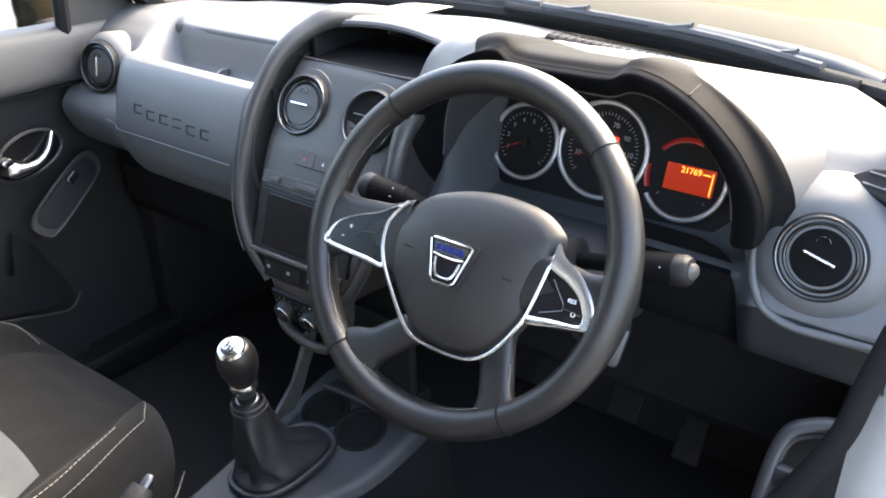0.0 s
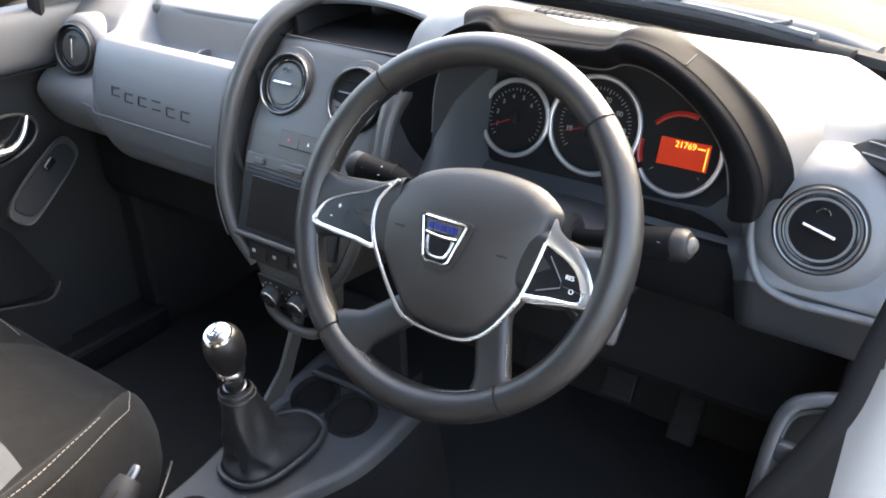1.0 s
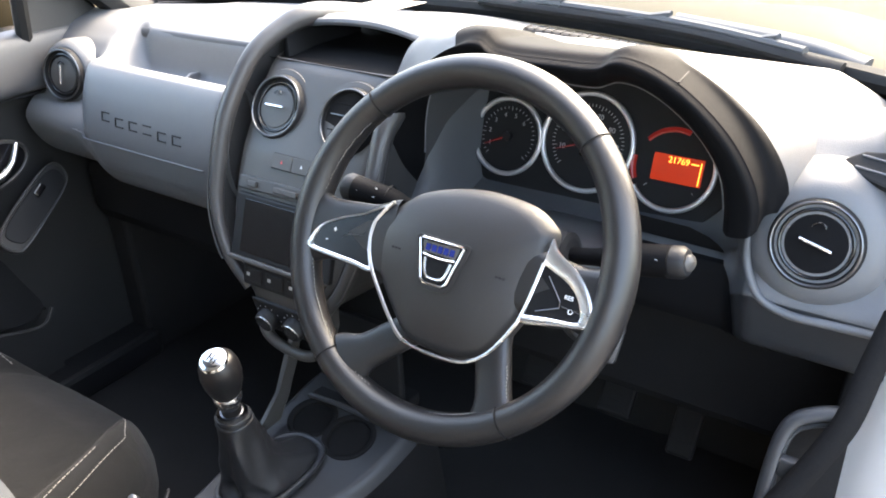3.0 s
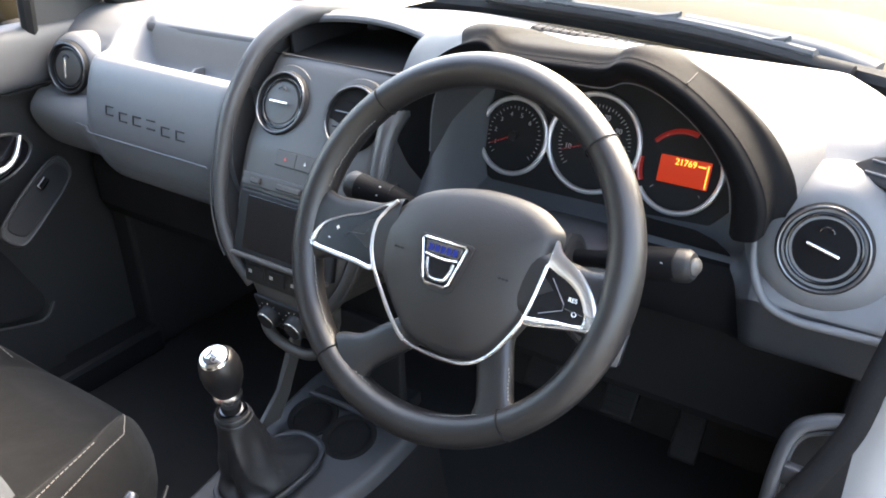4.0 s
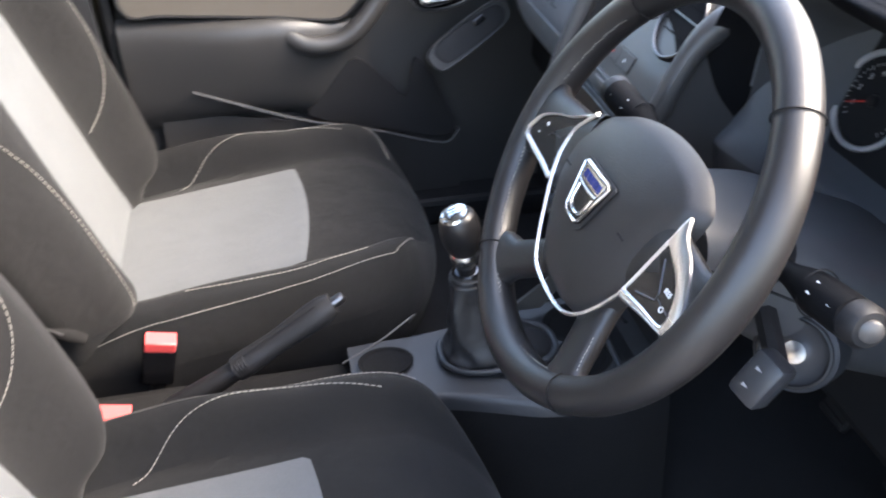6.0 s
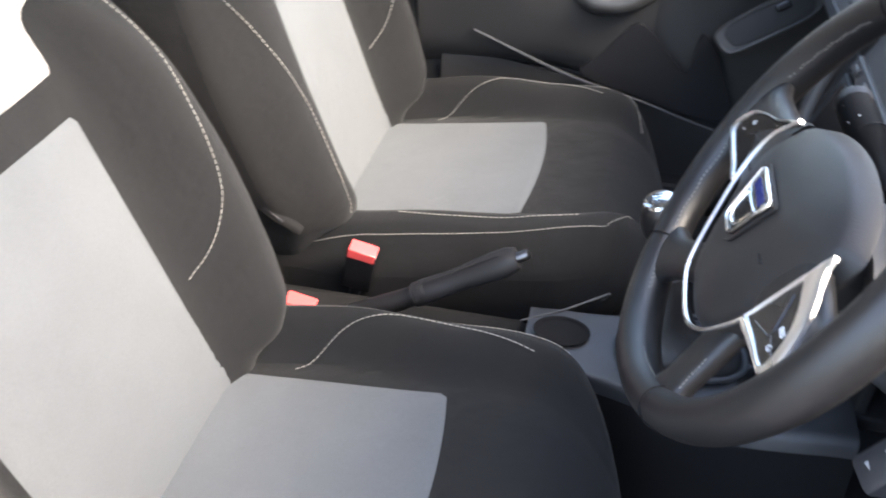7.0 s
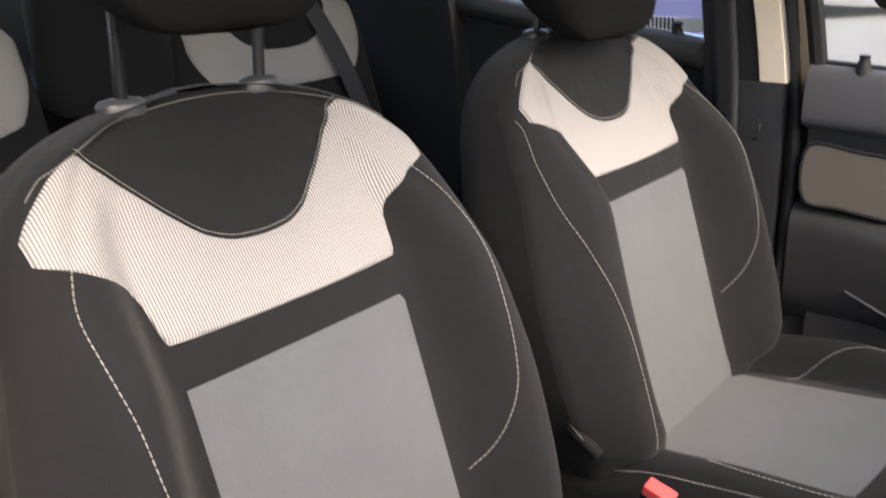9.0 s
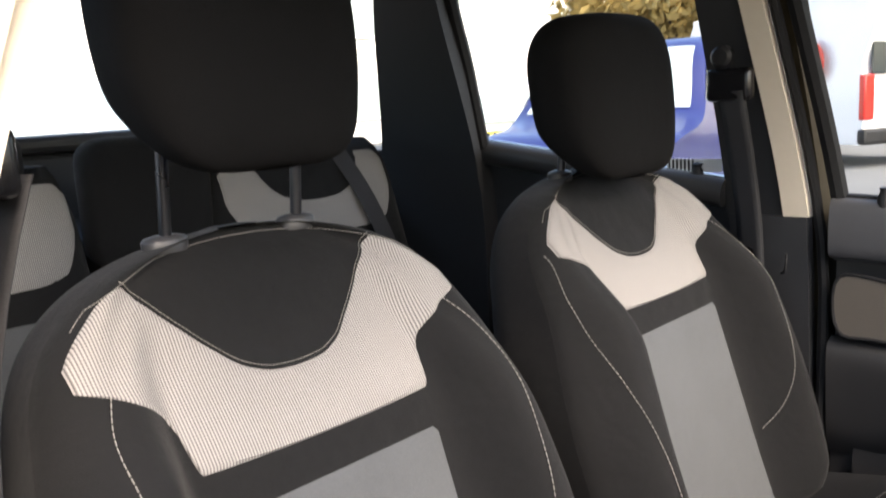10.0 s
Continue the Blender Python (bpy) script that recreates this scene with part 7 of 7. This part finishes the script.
# ---- outside ----
ASPHALT = mat("worn_concrete", (0.15, 0.15, 0.15), 0.9, var=0.25, scale=3, bump=0.8, bscale=60, spec=0.1)
GRAVEL = mat("pale_gravel", (0.060, 0.047, 0.024), 0.95, var=0.3, scale=2, bump=0.8, bscale=40, spec=0.1)
HOUSE = mat("pale_render", (0.74, 0.72, 0.68), 0.9, var=0.08, scale=2, bump=0.4, bscale=60)
SLATE = mat("roof_slate", (0.14, 0.12, 0.11), 0.7, var=0.2, scale=4, bump=0.4)
BARK = mat("bark", (0.12, 0.09, 0.06), 0.9, var=0.3, scale=10, bump=0.8, bscale=60)
LEAF = mat("autumn_leaf", (0.40, 0.29, 0.10), 0.7, var=0.4, scale=2)
CARGLASS = mat("dark_car_glass", (0.03, 0.04, 0.045), 0.06, var=0.05, scale=2)
# Pale base colour stands in for sky reflected in car and house glass.
SKYGLASS = mat("sky_toned_glass", (0.42, 0.48, 0.47), 0.08, var=0.08, scale=2, coat=1.0)
YELLOW = mat("yellow_plate", (0.75, 0.62, 0.10), 0.5, var=0.05)
REDLENS = mat("red_lens", (0.55, 0.02, 0.015), 0.2, var=0.05)

structure("ground", box((-150, -150, -0.3), (150, 150, 0.0)), ASPHALT, "pale worn concrete parking ground")
structure("pavement", box((-60, 3.2, 0.0), (60, 90, 0.012)), GRAVEL, "pale sandy gravel yard ahead of the car")


def make_car(name, m, paint, label, length=4.0, high=1.50, van=False, glass=None, plate_z=0.68, plate=None, lamp=None, belt=0.98, nose=None):
    """A parked car, its nose along the local +y."""
    c = thing(name, (0, 0, 0), label, "van" if van else "car")
    glass = glass or CARGLASS
    c.matrix_world = m
    BASE[c.name] = Vector((0, 0, 0))
    hw = 0.86 if not van else 1.0
    if van:
        prof = [(-0.5, 0.35), (-0.5, 0.95), (-0.49, 1.5), (-0.475, high), (0.22, high), (0.30, high - 0.12), (0.40, 1.25), (0.47, 1.0), (0.5, 0.75), (0.5, 0.35)]
    else:
        n0, n1, n2 = nose or (0.99, 0.86, 0.66)
        prof = [(-0.5, 0.32), (-0.505, 0.75), (-0.49, belt), (-0.45, high - 0.12), (-0.38, high - 0.02), (-0.15, high), (0.08, high - 0.05), (0.24, n0), (0.44, n1), (0.5, n2), (0.5, 0.32)]
    line = smooth_line([(0, a * length, b) for a, b in prof], 60)

    def body(u, v):
        p = line[int(round(u * 59))]
        a = -1 + 2 * v
        inward = 1 - (0.16 if not van else 0.06) * sstep(0.9, high, p.z)
        rnd = 1 - 0.10 * sstep(0.42, 0.5, abs(p.y) / length)
        x = a * hw * inward * rnd
        drop = 0.05 * sstep(0.82, 1.0, abs(a)) * (1 if p.z > 0.5 else 0)
        return Vector((x, p.y * (1 - 0.012 * a * a), p.z - drop))

    bm, vs = grid(body, 59, 16)
    cap(bm, [r[0] for r in vs])
    cap(bm, [r[16] for r in vs][::-1])
    part("body", bm, paint, c)
    if not van:
        front = [i for i, p in enumerate(line) if 0.095 * length < p.y < 0.232 * length and p.z > n0]

        def screen(u, v):
            return body((front[0] + (front[-1] - front[0]) * u) / 59, 0.07 + 0.86 * v) + Vector((0, 0.004, 0.008))

        part("windscreen", grid(screen, len(front) - 1, 14)[0], glass, c, "windscreen coloured pale for the sky reflected in it")
    for side in (-1, 1):
        for y in (-0.31 * length, 0.31 * length):
            wm = facing((side * (hw - 0.10), y, 0.31), (side, 0, 0))
            w = part("wheel", lathe([(0.18, -0.09), (0.29, -0.09), (0.31, -0.06), (0.31, 0.09), (0.29, 0.11), (0.19, 0.11)], wm, 28), RUBBER, c)
            part("wheel_rim", lathe([(0.19, 0.05), (0.18, 0.105), (0.05, 0.09), (0.001, 0.10)], wm, 24), SATIN, w)
        if not van:
            for y0, y1, t0, t1 in ((-0.40, -0.26, -0.34, -0.26), (-0.25, -0.02, -0.25, -0.02), (-0.01, 0.20, -0.01, 0.10)):
                z0, z1 = belt, high - 0.08
                quad = [(y0 * length, z0), (y1 * length, z0), (t1 * length, z1), (t0 * length, z1)]
                bm = bmesh.new()
                f = []
                for q, z in quad:
                    f.append(bm.verts.new(Vector((side * (hw * (1 - 0.16 * sstep(0.9, high, z)) + 0.004), q, z - 0.05))))
                bm.faces.new(f)
                part("side_window", bm, glass, c)
            for y in (-0.19 * length, 0.04 * length):
                part("door_handle", box((-0.012, -0.09, -0.015), (0.02, 0.09, 0.015), 0.01, Matrix.Translation((side * hw, y, belt - 0.16))), CHROME, c, "bright door handle")
            part("door_gap", box((-0.002, -0.004, 0.40), (0.004, 0.004, 0.92), 0, Matrix.Translation((side * hw, -0.015 * length, 0))), MATT, c)
    back = -0.5 * length
    for side in (-1, 1):
        part("tail_lamp", box((side * hw * 0.82 - 0.10, back - 0.02, 0.70), (side * hw * 0.82 + 0.09, back + 0.10, 1.05 if not van else 1.35), 0.03), lamp or REDLENS, c)
        part("headlamp", box((side * hw * 0.74 - 0.16, -back - 0.16, 0.66), (side * hw * 0.74 + 0.12, -back + 0.004, 0.80), 0.04, seg=3), SKYGLASS, c, "clear headlamp")
    part("plate", box((-0.26, back - 0.060, plate_z - 0.06), (0.26, back - 0.02, plate_z + 0.06), 0.004), plate or WHITE, c)
    for i in range(6):
        part("plate_bar", box((-0.20 + 0.07 * i, back - 0.063, plate_z - 0.04), (-0.172 + 0.07 * i, back - 0.058, plate_z + 0.04), 0), MATT, c)
    part("bumper", box((-hw * 0.95, back - 0.06, 0.35), (hw * 0.95, back + 0.1, 0.58), 0.05), paint if not van else SOFT, c)
    if not van:
        part("rear_window", box((-0.58, -0.02, -0.17), (0.58, 0.02, 0.15), 0.02, Matrix.Translation((0, -0.477 * length - 0.012, high - 0.30)) @ pose(0, 0, 0, -12, 0, 0)), glass, c)
    else:
        part("door_gap", box((-0.006, back - 0.022, 0.45), (0.006, back - 0.008, high - 0.1)), MATT, c)
        for s2 in (-1, 1):
            part("rear_window", box((s2 * 0.45 - 0.34, back - 0.016, 1.35), (s2 * 0.45 + 0.34, back - 0.004, 1.85), 0.02), CARGLASS, c)
        for s2 in (-1, 1):
            part("sign_disc", lathe([(0.34, 0.0), (0.34, 0.004), (0.20, 0.006), (0.19, 0.002)], facing((s2 * (hw * 0.985 + 0.004), -0.30 * length, 1.55), (s2, 0, 0.05)), 28), REDLENS, c, "red round sign without lettering")
            for i in range(4):
                part("sign_bar", box((-0.01, -0.45, -0.03), (0.012, 0.45, 0.03), 0, Matrix.Translation((s2 * (hw * 0.985), -0.05 * length, 1.35 - 0.11 * i))), REDLENS, c)
    return c


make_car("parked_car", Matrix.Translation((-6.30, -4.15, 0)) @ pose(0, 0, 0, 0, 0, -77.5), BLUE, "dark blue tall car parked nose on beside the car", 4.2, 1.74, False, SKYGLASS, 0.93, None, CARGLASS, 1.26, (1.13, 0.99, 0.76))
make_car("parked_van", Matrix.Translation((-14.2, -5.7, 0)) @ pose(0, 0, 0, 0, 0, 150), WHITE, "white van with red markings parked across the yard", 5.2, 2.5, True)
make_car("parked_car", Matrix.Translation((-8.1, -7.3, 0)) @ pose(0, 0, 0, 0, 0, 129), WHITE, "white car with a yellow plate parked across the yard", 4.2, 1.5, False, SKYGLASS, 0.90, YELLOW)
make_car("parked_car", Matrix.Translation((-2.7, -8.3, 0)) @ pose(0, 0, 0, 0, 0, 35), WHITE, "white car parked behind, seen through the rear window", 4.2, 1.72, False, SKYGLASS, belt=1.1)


def make_house(name, m, w, d, h, label):
    o = thing(name, (0, 0, 0), label, "building")
    o.matrix_world = m
    BASE[o.name] = Vector((0, 0, 0))
    part("wall", box((-w, -d, 0), (w, d, h), 0.02), HOUSE, o)
    bm = bmesh.new()
    v = [bm.verts.new(p) for p in ((-w - 0.3, -d - 0.3, h), (w + 0.3, -d - 0.3, h), (w + 0.3, d + 0.3, h), (-w - 0.3, d + 0.3, h), (-w - 0.3, 0, h + d * 0.6), (w + 0.3, 0, h + d * 0.6))]
    for f in ((0, 1, 5, 4), (2, 3, 4, 5), (1, 2, 5), (3, 0, 4), (3, 2, 1, 0)):
        bm.faces.new([v[i] for i in f])
    part("roof", bm, SLATE, o)
    n = int(w * 2 / 2.6)
    for row in range(max(1, int(h / 2.7))):
        for i in range(n):
            x = -w + (i + 0.5) * 2 * w / n
            for s in (-1, 1):
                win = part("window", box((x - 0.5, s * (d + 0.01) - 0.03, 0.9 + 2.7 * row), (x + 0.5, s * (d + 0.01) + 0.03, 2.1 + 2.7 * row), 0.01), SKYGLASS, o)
                part("sill", box((x - 0.6, s * (d + 0.05) - 0.05, 0.82 + 2.7 * row), (x + 0.6, s * (d + 0.05) + 0.05, 0.9 + 2.7 * row), 0.01), WHITE, win)
    return o


make_house("building", Matrix.Translation((-34, -24, 0)) @ pose(0, 0, 0, 0, 0, -35), 9, 4, 5.6, "pale rendered building across the yard")
make_house("building", Matrix.Translation((-9, -27, 0)) @ pose(0, 0, 0, 0, 0, -6), 12, 4, 5.6, "pale rendered building behind the car")
make_house("building", Matrix.Translation((-30, 22, 0)) @ pose(0, 0, 0, 0, 0, -50), 10, 4, 5.6, "pale rendered building beyond the passenger side")


def make_tree(x, y, h, seed, label, leaves=2600, spread=0.30, leaf=0.125):
    rnd = random.Random(seed)
    t = thing("tree", (x, y, 0), label, "tree", "trees")
    bm = tube([Vector((x, y, 0)), Vector((x + 0.1, y, h * 0.3)), Vector((x, y + 0.1, h * 0.75))], [0.22, 0.16, 0.05], 10)
    for i in range(9):
        a = rnd.uniform(0, 6.28)
        z = h * rnd.uniform(0.28, 0.7)
        q = Vector((x + 0.08, y, z))
        e = q + Vector((math.cos(a), math.sin(a), rnd.uniform(0.5, 1.0))) * h * rnd.uniform(0.16, 0.28)
        tube([q, q.lerp(e, 0.5) + Vector((0, 0, 0.1)), e], [0.07, 0.045, 0.015], 6, bm=bm)
    part("trunk", bm, BARK, t)
    vs, fs = [], []
    for _ in range(leaves):
        a, b, r = rnd.uniform(0, 6.28), rnd.uniform(-1, 1), rnd.random() ** 0.4
        wob = 1 + 0.25 * math.sin(3 * a + seed) + 0.2 * math.sin(5 * b + 2 * seed)
        c = Vector((x + h * spread * r * wob * math.cos(a) * math.sqrt(1 - b * b), y + h * spread * r * wob * math.sin(a) * math.sqrt(1 - b * b), h * 0.66 + h * 0.30 * r * b))
        s = leaf * rnd.uniform(0.65, 1.35)
        d1 = Vector((rnd.uniform(-1, 1), rnd.uniform(-1, 1), rnd.uniform(-1, 1))).normalized()
        d2 = d1.orthogonal().normalized()
        k = len(vs)
        vs += [c - d1 * s, c + d2 * s * 0.5, c + d1 * s, c - d2 * s * 0.5]
        fs.append((k, k + 1, k + 2, k + 3))
    me = bpy.data.meshes.new("crown")
    me.from_pydata([tuple(v) for v in vs], [], fs)
    me.materials.append(LEAF)
    ob = new("crown", me)
    ob.parent = t
    ob.location = -BASE[t.name]
    return t


make_tree(-23, -14.5, 7.5, 3, "yellowing tree behind the parked cars")
make_tree(-20.5, -10.8, 6.0, 5, "broad yellowing tree behind the parked cars", 9000, 0.44, 0.17)
make_tree(-24, -5, 9.0, 8, "yellowing tree at the edge of the yard")
